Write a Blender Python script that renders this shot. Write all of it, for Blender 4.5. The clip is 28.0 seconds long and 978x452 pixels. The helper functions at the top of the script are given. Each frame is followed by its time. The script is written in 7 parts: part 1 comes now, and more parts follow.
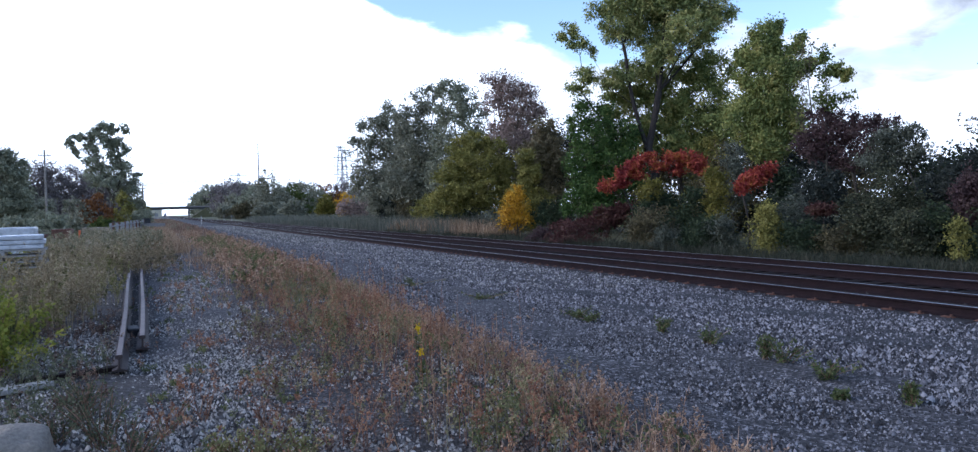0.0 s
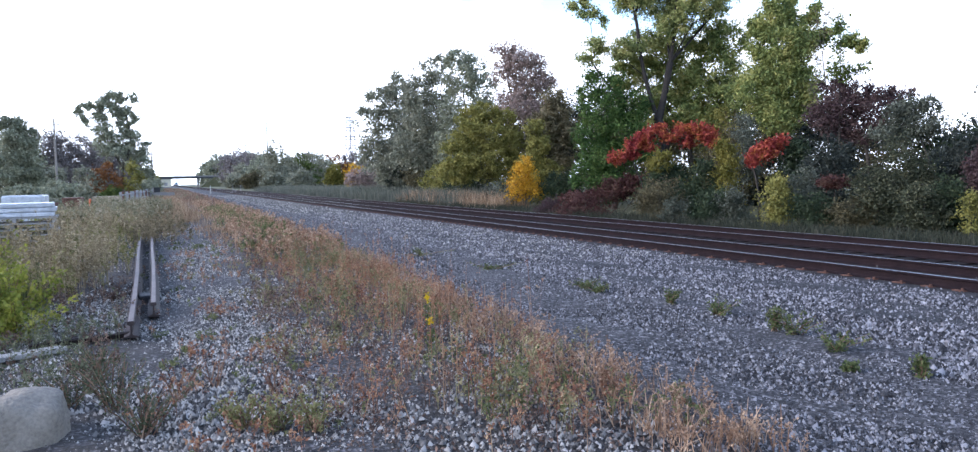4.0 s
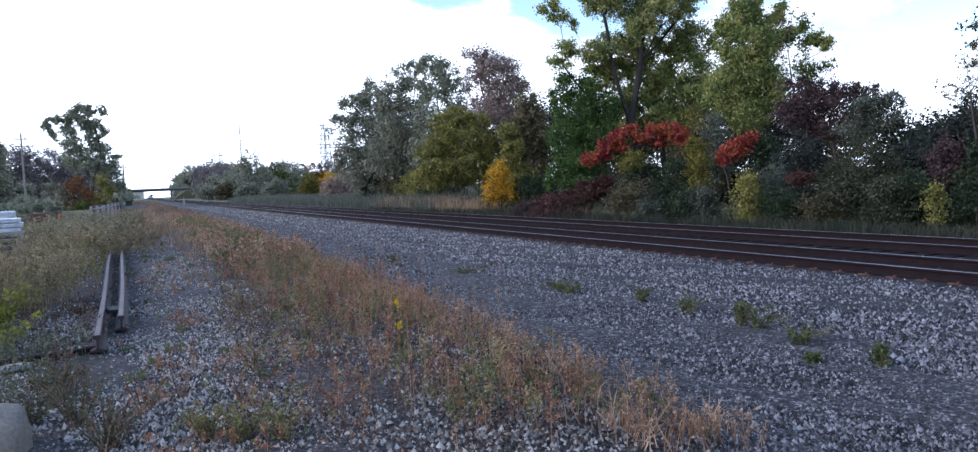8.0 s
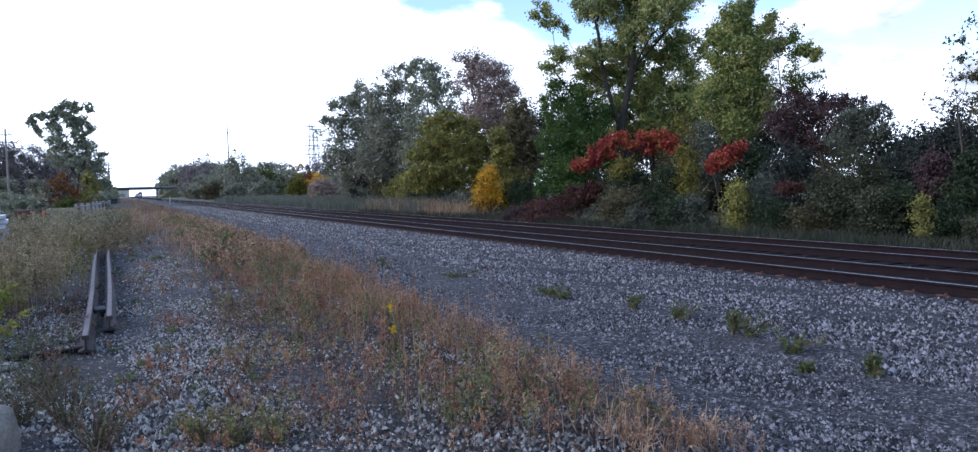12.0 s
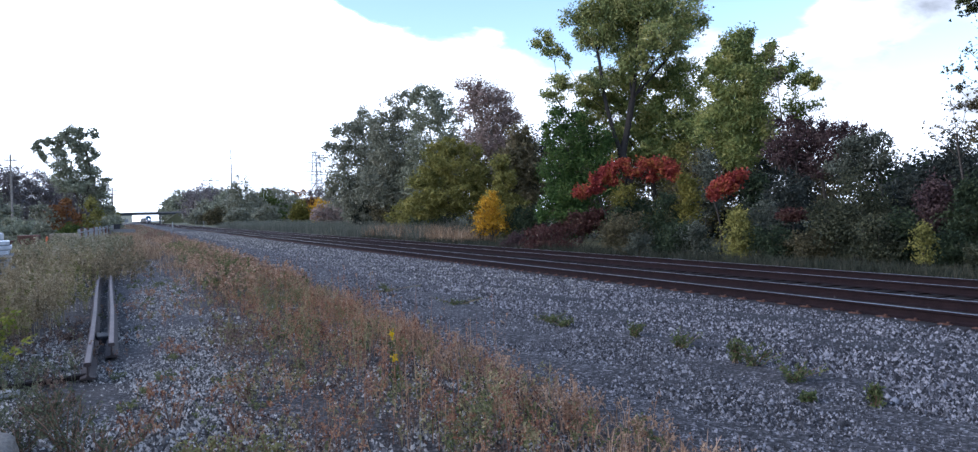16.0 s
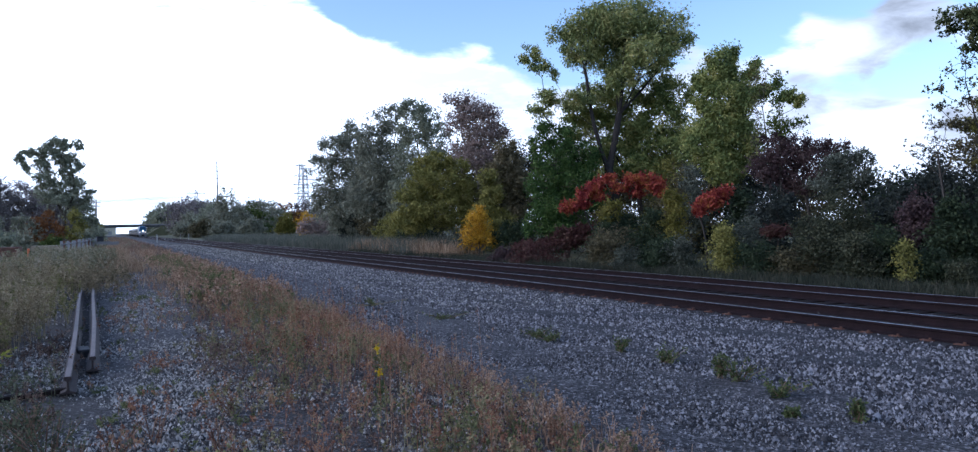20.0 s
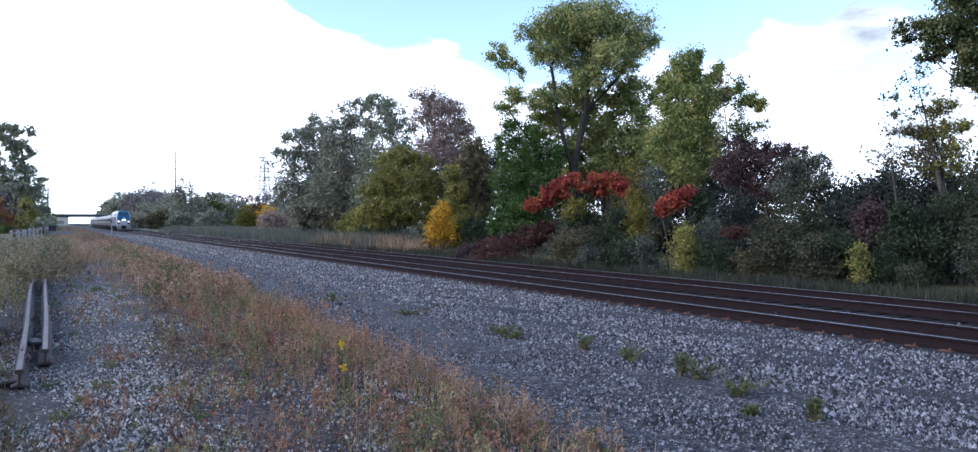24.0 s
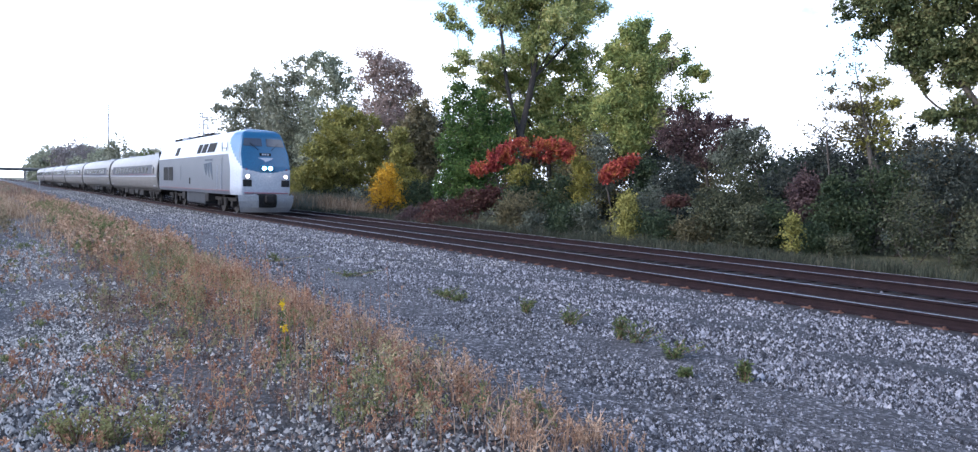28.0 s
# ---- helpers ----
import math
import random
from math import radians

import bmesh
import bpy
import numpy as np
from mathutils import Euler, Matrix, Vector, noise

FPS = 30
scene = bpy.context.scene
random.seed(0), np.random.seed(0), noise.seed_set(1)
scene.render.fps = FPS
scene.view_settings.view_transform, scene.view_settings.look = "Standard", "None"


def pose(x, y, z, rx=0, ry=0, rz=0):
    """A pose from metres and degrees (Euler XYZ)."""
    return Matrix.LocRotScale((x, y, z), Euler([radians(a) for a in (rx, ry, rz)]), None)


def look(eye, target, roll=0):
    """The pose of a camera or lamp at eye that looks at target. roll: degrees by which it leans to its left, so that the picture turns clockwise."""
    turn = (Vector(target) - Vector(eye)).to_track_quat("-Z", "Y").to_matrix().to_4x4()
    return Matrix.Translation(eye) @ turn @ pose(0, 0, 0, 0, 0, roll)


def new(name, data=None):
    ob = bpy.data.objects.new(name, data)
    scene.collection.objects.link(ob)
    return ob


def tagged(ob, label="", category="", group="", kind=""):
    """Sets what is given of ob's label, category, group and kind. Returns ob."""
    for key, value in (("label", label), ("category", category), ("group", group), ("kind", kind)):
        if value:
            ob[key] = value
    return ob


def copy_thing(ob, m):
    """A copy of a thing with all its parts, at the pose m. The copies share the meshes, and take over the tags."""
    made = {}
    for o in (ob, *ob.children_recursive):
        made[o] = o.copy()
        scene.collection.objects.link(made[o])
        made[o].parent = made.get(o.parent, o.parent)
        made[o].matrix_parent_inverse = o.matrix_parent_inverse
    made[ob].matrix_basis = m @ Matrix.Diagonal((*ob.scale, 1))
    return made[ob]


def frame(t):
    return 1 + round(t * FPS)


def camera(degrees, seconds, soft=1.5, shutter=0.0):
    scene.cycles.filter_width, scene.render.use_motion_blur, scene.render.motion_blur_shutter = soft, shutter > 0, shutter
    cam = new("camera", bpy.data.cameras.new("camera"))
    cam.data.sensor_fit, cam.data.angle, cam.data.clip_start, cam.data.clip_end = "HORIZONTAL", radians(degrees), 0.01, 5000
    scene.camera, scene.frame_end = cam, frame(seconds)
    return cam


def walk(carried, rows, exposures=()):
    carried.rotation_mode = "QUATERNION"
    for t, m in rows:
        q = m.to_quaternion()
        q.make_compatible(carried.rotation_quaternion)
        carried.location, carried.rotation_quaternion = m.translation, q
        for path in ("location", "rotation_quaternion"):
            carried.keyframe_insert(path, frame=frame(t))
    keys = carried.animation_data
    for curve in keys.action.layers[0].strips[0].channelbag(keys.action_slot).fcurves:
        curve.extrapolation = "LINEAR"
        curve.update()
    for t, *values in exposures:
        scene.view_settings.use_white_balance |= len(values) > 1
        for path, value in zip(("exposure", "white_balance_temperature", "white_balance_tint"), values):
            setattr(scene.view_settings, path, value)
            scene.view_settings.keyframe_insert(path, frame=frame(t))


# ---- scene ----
cam = camera(67.8, 28.0, soft=1.3)
EYE = 1.75
# seconds, offset of the hand-held eye in metres, yaw, pitch, roll in degrees
ROWS = [
    (0.0, 0.000, 0.000, 0.000, -24.60, -1.50, 1.46),
    (0.5, -0.000, 0.016, -0.002, -25.29, -0.81, 1.12),
    (1.0, -0.026, 0.009, -0.012, -27.34, -0.34, 1.94),
    (1.5, 0.010, 0.019, -0.005, -26.76, -0.60, 1.54),
    (2.0, 0.050, -0.047, -0.028, -24.89, -2.30, 0.01),
    (2.5, 0.024, 0.011, -0.024, -27.84, -3.05, 1.33),
    (3.0, 0.011, 0.021, 0.004, -24.33, -4.25, 1.13),
    (3.5, -0.010, 0.027, -0.007, -23.77, -3.66, 1.15),
    (5.5, 0.026, 0.047, -0.039, -25.57, -3.97, 0.18),
    (6.0, 0.005, 0.024, -0.027, -26.22, -1.69, -0.65),
    (6.5, -0.056, 0.010, -0.048, -29.70, -1.83, -0.55),
    (7.0, -0.045, 0.004, -0.035, -27.22, -1.23, 0.74),
    (7.5, 0.044, -0.025, -0.053, -25.68, -1.39, 0.71),
    (8.0, 0.083, -0.053, -0.041, -25.76, -3.43, 2.53),
    (8.5, 0.034, -0.006, -0.015, -25.09, -1.45, 0.27),
    (9.0, -0.008, 0.043, -0.017, -24.96, -2.30, 0.84),
    (9.5, 0.027, 0.023, -0.030, -24.35, -1.36, 1.74),
    (10.0, 0.029, 0.018, -0.015, -26.05, -1.00, 0.75),
    (10.5, 0.011, 0.015, -0.024, -25.86, -1.01, 1.42),
    (11.0, 0.019, 0.007, -0.020, -25.82, -0.27, 1.84),
    (11.5, 0.012, 0.002, -0.025, -29.29, -1.27, 2.24),
    (12.0, 0.018, 0.004, -0.029, -26.69, -3.14, 1.57),
    (12.5, 0.011, -0.010, -0.021, -29.09, -2.23, 1.50),
    (13.0, 0.012, -0.013, -0.002, -30.12, -1.40, 1.07),
    (13.5, 0.019, -0.003, -0.002, -27.69, -0.79, 1.25),
    (15.5, 0.009, -0.036, 0.005, -27.89, -1.53, 1.35),
    (16.0, 0.000, -0.043, -0.000, -26.53, -1.10, 1.45),
    (16.5, 0.006, -0.046, 0.005, -26.35, -0.74, 1.70),
    (17.0, 0.011, -0.039, 0.004, -26.70, -0.55, 1.66),
    (17.5, 0.005, -0.035, 0.000, -27.27, -0.34, 1.29),
    (18.0, -0.000, -0.038, -0.002, -27.09, -0.57, 1.38),
    (18.5, 0.005, -0.055, 0.001, -27.73, -1.06, 0.40),
    (19.0, 0.013, -0.058, 0.005, -28.04, -0.71, 0.19),
    (19.5, 0.012, -0.058, 0.002, -27.54, -0.27, 0.47),
    (20.0, 0.001, -0.057, 0.001, -27.55, 0.01, 1.12),
    (20.5, 0.001, -0.072, 0.009, -27.75, 0.15, 1.20),
    (21.0, 0.013, -0.070, -0.008, -29.26, -0.11, 0.76),
    (21.5, 0.024, -0.056, 0.004, -31.14, -0.75, 0.08),
    (23.5, -0.024, -0.028, -0.009, -31.01, -1.00, -0.26),
    (24.0, -0.035, -0.029, -0.001, -30.43, -0.28, 0.07),
    (24.5, -0.051, -0.036, -0.014, -28.19, -0.38, 0.72),
    (25.0, -0.037, -0.032, -0.007, -27.66, -2.04, 0.75),
    (25.5, -0.032, -0.024, -0.016, -27.59, -2.15, 0.45),
    (26.0, -0.055, -0.014, -0.021, -28.30, -2.42, -0.27),
    (26.5, -0.032, -0.022, -0.007, -28.99, -2.95, -0.59),
    (27.0, -0.034, -0.017, -0.020, -29.78, -3.00, -0.56),
    (27.5, -0.027, -0.020, -0.017, -31.82, -2.83, -0.88),
    (28.0, -0.030, -0.028, -0.013, -34.68, -3.06, -1.24),
]
# seconds, stops, kelvin, tint
EXPOSURES = [(0.0, 0.49, 5840, 16), (1.0, 0.24, 5690, 16), (2.0, 0.09, 5690, 16), (3.0, 1.09, 6240, 16), (3.5, 1.29, 6240, 16), (5.5, 1.44, 6240, 16), (6.0, 1.4, 6240, 16), (7.0, 1.11, 6240, 16), (8.0, 0.75, 6040, 16), (9.0, 0.83, 6040, 16), (10.0, 0.49, 5840, 16), (11.0, 0.24, 5840, 16), (12.0, 0.64, 5940, 16), (13.0, 0.99, 6240, 16), (13.5, 0.94, 6140, 16), (15.5, 0.76, 6040, 16), (16.0, 0.75, 6040, 16), (17.0, 0.34, 5690, 16), (18.0, 0.29, 5690, 16), (19.0, 0.39, 5690, 16), (20.0, 0.29, 5690, 16), (21.0, 0.27, 5690, 16), (21.5, 0.49, 5690, 16), (23.5, 0.87, 6090, 16), (24.0, 0.89, 5990, 16), (25.0, 0.79, 6240, 16), (26.0, 1.04, 6240, 16), (27.0, 1.34, 6240, 16), (28.0, 1.49, 6240, 16)]
walk(cam, [(t, pose(x, y, EYE + z, 90 + pitch, roll, yaw)) for t, x, y, z, yaw, pitch, roll in ROWS], EXPOSURES)

# ---- world and sun ----
SUN_AZ, SUN_EL = -75.0, 28.0          # degrees from the track's line, to the left, and above the horizon


def build_world():
    w = bpy.data.worlds.new("world")
    scene.world = w
    w.use_nodes = True
    nt = w.node_tree
    nt.nodes.clear()
    N, L = nt.nodes.new, nt.links.new
    out, bg = N("ShaderNodeOutputWorld"), N("ShaderNodeBackground")
    sky = N("ShaderNodeTexSky")
    sky.sky_type, sky.sun_disc = "NISHITA", False
    sky.sun_elevation, sky.sun_rotation = radians(SUN_EL), radians(SUN_AZ)
    sky.air_density, sky.dust_density, sky.ozone_density = 1.0, 0.6, 2.0
    skys = N("ShaderNodeVectorMath")
    skys.operation = "SCALE"
    skys.inputs["Scale"].default_value = 0.20
    L(sky.outputs[0], skys.inputs[0])
    tc = N("ShaderNodeTexCoord")
    sep = N("ShaderNodeSeparateXYZ")
    L(tc.outputs["Generated"], sep.inputs[0])

    def math_node(op, a, b=None):
        m = N("ShaderNodeMath")
        m.operation = op
        for i, v in enumerate((a, b)):
            if v is None:
                continue
            if isinstance(v, (int, float)):
                m.inputs[i].default_value = v
            else:
                L(v, m.inputs[i])
        return m.outputs[0]

    # flat cloud layer: the direction divided by its height
    zz = math_node("ADD", math_node("MAXIMUM", sep.outputs[2], 0.0), 0.16)
    px, py = math_node("DIVIDE", sep.outputs[0], zz), math_node("DIVIDE", sep.outputs[1], zz)
    com = N("ShaderNodeCombineXYZ")
    L(px, com.inputs[0])
    L(py, com.inputs[1])

    def cloud_noise(scale, detail, shift, dist=0.0, rough=0.55):
        mp = N("ShaderNodeMapping")
        mp.inputs["Location"].default_value = shift
        L(com.outputs[0], mp.inputs[0])
        n = N("ShaderNodeTexNoise")
        n.inputs["Scale"].default_value, n.inputs["Detail"].default_value = scale, detail
        n.inputs["Roughness"].default_value, n.inputs["Distortion"].default_value = rough, dist
        L(mp.outputs[0], n.inputs["Vector"])
        return n.outputs[0]

    big = cloud_noise(0.75, 7, (1.3, 0.4, 0.0), 0.3)
    grey = cloud_noise(1.1, 6, (7.1, 3.3, 2.0), 0.2)

    def towards(az, el, width):
        """A soft cap of sky round one direction."""
        a, e = radians(az), radians(el)
        d = N("ShaderNodeVectorMath")
        d.operation = "DOT_PRODUCT"
        d.inputs[1].default_value = (math.sin(a) * math.cos(e), math.cos(a) * math.cos(e), math.sin(e))
        L(tc.outputs["Generated"], d.inputs[0])
        r = N("ShaderNodeMapRange")
        r.interpolation_type = "SMOOTHSTEP"
        r.inputs["From Min"].default_value, r.inputs["From Max"].default_value = math.cos(radians(width)), 1.0
        L(d.outputs["Value"], r.inputs["Value"])
        return r.outputs[0]

    height = N("ShaderNodeMapRange")
    height.interpolation_type = "SMOOTHSTEP"
    height.inputs["From Min"].default_value, height.inputs["From Max"].default_value = 0.12, 0.28
    height.inputs["To Min"].default_value, height.inputs["To Max"].default_value = 0.24, -0.05
    L(sep.outputs[2], height.inputs["Value"])
    puffs = cloud_noise(3.2, 8, (4.2, 8.8, 1.0), 0.4, 0.6)
    cover = math_node("ADD", big, height.outputs[0])
    cover = math_node("ADD", cover, math_node("MULTIPLY", math_node("SUBTRACT", puffs, 0.5), 0.34))
    cover = math_node("ADD", cover, math_node("MULTIPLY", towards(2, 12, 30), 0.16))
    # breaks in the cloud, where the blue shows
    for az, el, width, deep in ((36, 18, 10, 0.36), (47, 17.5, 6.5, 0.32), (22, 20.5, 9, 0.30), (59, 8.5, 4, 0.17), (54, 15.5, 3, 0.2)):
        cover = math_node("SUBTRACT", cover, math_node("MULTIPLY", towards(az, el, width), deep))
    ramp = N("ShaderNodeMapRange")
    ramp.interpolation_type = "SMOOTHSTEP"
    ramp.inputs["From Min"].default_value, ramp.inputs["From Max"].default_value = 0.49, 0.60
    L(cover, ramp.inputs["Value"])
    shade = N("ShaderNodeMapRange")
    shade.inputs["From Min"].default_value, shade.inputs["From Max"].default_value = 0.41, 0.60
    shade.inputs["To Min"].default_value, shade.inputs["To Max"].default_value = 1.0, 0.5
    L(math_node("ADD", math_node("MULTIPLY", grey, 0.7), math_node("MULTIPLY", puffs, 0.3)), shade.inputs["Value"])
    glow = math_node("ADD", math_node("MULTIPLY", towards(-30, 20, 80), 0.9), 1.45)
    bright = math_node("MULTIPLY", math_node("MAXIMUM", shade.outputs[0], math_node("MULTIPLY", towards(0, 14, 30), 1.0)), glow)
    # grey undersides of the nearer clouds
    for az, el, width, deep in ((58.5, 14.2, 4.2, 0.5), (55.5, 9.8, 3.2, 0.40), (61.5, 6.5, 3.5, 0.45), (51, 8.8, 2.6, 0.3)):
        bright = math_node("MULTIPLY", bright, math_node("SUBTRACT", 1.0, math_node("MULTIPLY", math_node("MULTIPLY", towards(az, el, width), puffs), deep * 2.0)))
    # thin grey streaks low over the horizon
    sm = N("ShaderNodeMapping")
    sm.inputs["Scale"].default_value = (2.2, 2.2, 26.0)
    L(tc.outputs["Generated"], sm.inputs[0])
    sn = N("ShaderNodeTexNoise")
    sn.inputs["Scale"].default_value, sn.inputs["Detail"].default_value = 1.4, 4
    L(sm.outputs[0], sn.inputs["Vector"])
    streak = N("ShaderNodeMapRange")
    streak.interpolation_type = "SMOOTHSTEP"
    streak.inputs["From Min"].default_value, streak.inputs["From Max"].default_value = 0.42, 0.75
    L(sn.outputs[0], streak.inputs["Value"])
    low = N("ShaderNodeMapRange")
    low.inputs["From Min"].default_value, low.inputs["From Max"].default_value = 0.2, 0.05
    low.inputs["To Max"].default_value = 0.6
    L(sep.outputs[2], low.inputs["Value"])
    bright = math_node("MULTIPLY", bright, math_node("SUBTRACT", 1.0, math_node("MULTIPLY", streak.outputs[0], low.outputs[0])))
    cc = N("ShaderNodeVectorMath")
    cc.operation = "SCALE"
    cc.inputs[0].default_value = (0.87, 0.98, 1.11)
    L(bright, cc.inputs["Scale"])
    mix = N("ShaderNodeMix")
    mix.data_type = "RGBA"
    L(ramp.outputs[0], mix.inputs[0])
    L(skys.outputs[0], mix.inputs[6])
    L(cc.outputs[0], mix.inputs[7])
    L(mix.outputs[2], bg.inputs["Color"])
    bg.inputs["Strength"].default_value = 1.0
    L(bg.outputs[0], out.inputs[0])
    sun = bpy.data.lights.new("sun", "SUN")
    sun.energy, sun.angle, sun.color = 0.9, radians(25), (1.0, 0.94, 0.86)
    a, e = radians(SUN_AZ), radians(SUN_EL)
    d = Vector((math.sin(a) * math.cos(e), math.cos(a) * math.cos(e), math.sin(e)))
    new("sun", sun).matrix_world = look(d * 100, (0, 0, 0))


build_world()

# ---- materials ----
MATS = {}


def nodes_of(name):
    m = bpy.data.materials.new(name)
    m.use_nodes = True
    nt = m.node_tree
    b = nt.nodes["Principled BSDF"]
    return m, nt, b


def ramp_node(nt, stops, fac):
    r = nt.nodes.new("ShaderNodeValToRGB")
    while len(r.color_ramp.elements) < len(stops):
        r.color_ramp.elements.new(0.5)
    for el, (p, c) in zip(r.color_ramp.elements, stops):
        el.position, el.color = p, (*c, 1)
    nt.links.new(fac, r.inputs[0])
    return r.outputs[0]


def noise_node(nt, scale, detail=4, vec=None, rough=0.6):
    n = nt.nodes.new("ShaderNodeTexNoise")
    n.inputs["Scale"].default_value, n.inputs["Detail"].default_value, n.inputs["Roughness"].default_value = scale, detail, rough
    if vec is None:
        vec = nt.nodes.new("ShaderNodeTexCoord").outputs["Object"]
    nt.links.new(vec, n.inputs["Vector"])
    return n.outputs[0]


def mix_col(nt, fac, a, b, kind="MIX"):
    x = nt.nodes.new("ShaderNodeMix")
    x.data_type, x.blend_type = "RGBA", kind
    for sock, v in ((x.inputs[0], fac), (x.inputs[6], a), (x.inputs[7], b)):
        if isinstance(v, (int, float)):
            sock.default_value = v
        elif isinstance(v, tuple):
            sock.default_value = (*v, 1)
        else:
            nt.links.new(v, sock)
    return x.outputs[2]


def add_bump(nt, b, height, strength=0.4, distance=0.02):
    bp = nt.nodes.new("ShaderNodeBump")
    bp.inputs["Strength"].default_value, bp.inputs["Distance"].default_value = strength, distance
    nt.links.new(height, bp.inputs["Height"])
    nt.links.new(bp.outputs[0], b.inputs["Normal"])


def plain(name, c1, c2, scale=3.0, rough=0.7, metal=0.0, bump=0.2, fine=40.0, dist=0.01):
    """A surface of two tones with stains and fine grain."""
    if name in MATS:
        return MATS[name]
    m, nt, b = nodes_of(name)
    n1, n2 = noise_node(nt, scale, 5), noise_node(nt, fine, 3)
    col = ramp_node(nt, [(0.3, c1), (0.7, c2)], n1)
    col = mix_col(nt, 0.35, col, ramp_node(nt, [(0.3, tuple(v * 0.6 for v in c1)), (0.7, tuple(min(1, v * 1.25) for v in c2))], n2))
    nt.links.new(col, b.inputs["Base Color"])
    b.inputs["Roughness"].default_value, b.inputs["Metallic"].default_value = rough, metal
    if bump:
        add_bump(nt, b, n2, bump, dist)
    MATS[name] = m
    return m


def matt(name, *rest):
    """As plain, with hardly any gloss."""
    m = plain(name, *rest)
    m.node_tree.nodes["Principled BSDF"].inputs["Specular IOR Level"].default_value = 0.12
    return m


def leafy(name, tones, through_light=0.35, rough=0.6, drift=1.3, spread_tone=0.6):
    """Leaves or blades: each takes one of the tones, drifting over the plant."""
    if name in MATS:
        return MATS[name]
    m, nt, b = nodes_of(name)
    g = nt.nodes.new("ShaderNodeNewGeometry")
    n = noise_node(nt, drift, 3)
    k = len(tones)
    add = nt.nodes.new("ShaderNodeMath")
    add.operation = "MULTIPLY_ADD"
    nt.links.new(g.outputs["Random Per Island"], add.inputs[0])
    add.inputs[1].default_value = spread_tone
    sc = nt.nodes.new("ShaderNodeMath")
    sc.operation = "MULTIPLY_ADD"
    nt.links.new(n, sc.inputs[0])
    sc.inputs[1].default_value, sc.inputs[2].default_value = 1.6, -0.3 - 0.5 * spread_tone
    nt.links.new(sc.outputs[0], add.inputs[2])
    col = ramp_node(nt, [((i + 0.5) / k, c) for i, c in enumerate(tones)], add.outputs[0])
    nt.links.new(col, b.inputs["Base Color"])
    b.inputs["Roughness"].default_value = rough
    b.inputs["Specular IOR Level"].default_value = 0.12
    tr = nt.nodes.new("ShaderNodeBsdfTranslucent")
    nt.links.new(col, tr.inputs[0])
    mx = nt.nodes.new("ShaderNodeMixShader")
    mx.inputs[0].default_value = through_light
    nt.links.new(b.outputs[0], mx.inputs[1])
    nt.links.new(tr.outputs[0], mx.inputs[2])
    nt.links.new(mx.outputs[0], nt.nodes["Material Output"].inputs[0])
    MATS[name] = m
    return m


def glowing(name, colour, strength):
    if name not in MATS:
        m, nt, b = nodes_of(name)
        b.inputs["Base Color"].default_value = (*colour, 1)
        b.inputs["Emission Color"].default_value = (*colour, 1)
        b.inputs["Emission Strength"].default_value = strength
        MATS[name] = m
    return MATS[name]


def stone_mat(name, tones):
    m, nt, b = nodes_of(name)
    g = nt.nodes.new("ShaderNodeNewGeometry")
    k = len(tones)
    col = ramp_node(nt, [((i + 0.5) / k, c) for i, c in enumerate(tones)], g.outputs["Random Per Island"])
    n = noise_node(nt, 60, 3)
    col = mix_col(nt, 0.3, col, ramp_node(nt, [(0.3, (0.12, 0.12, 0.13)), (0.7, (0.5, 0.5, 0.5))], n), "OVERLAY")
    nt.links.new(col, b.inputs["Base Color"])
    b.inputs["Roughness"].default_value = 0.85
    add_bump(nt, b, n, 0.3, 0.005)
    return m


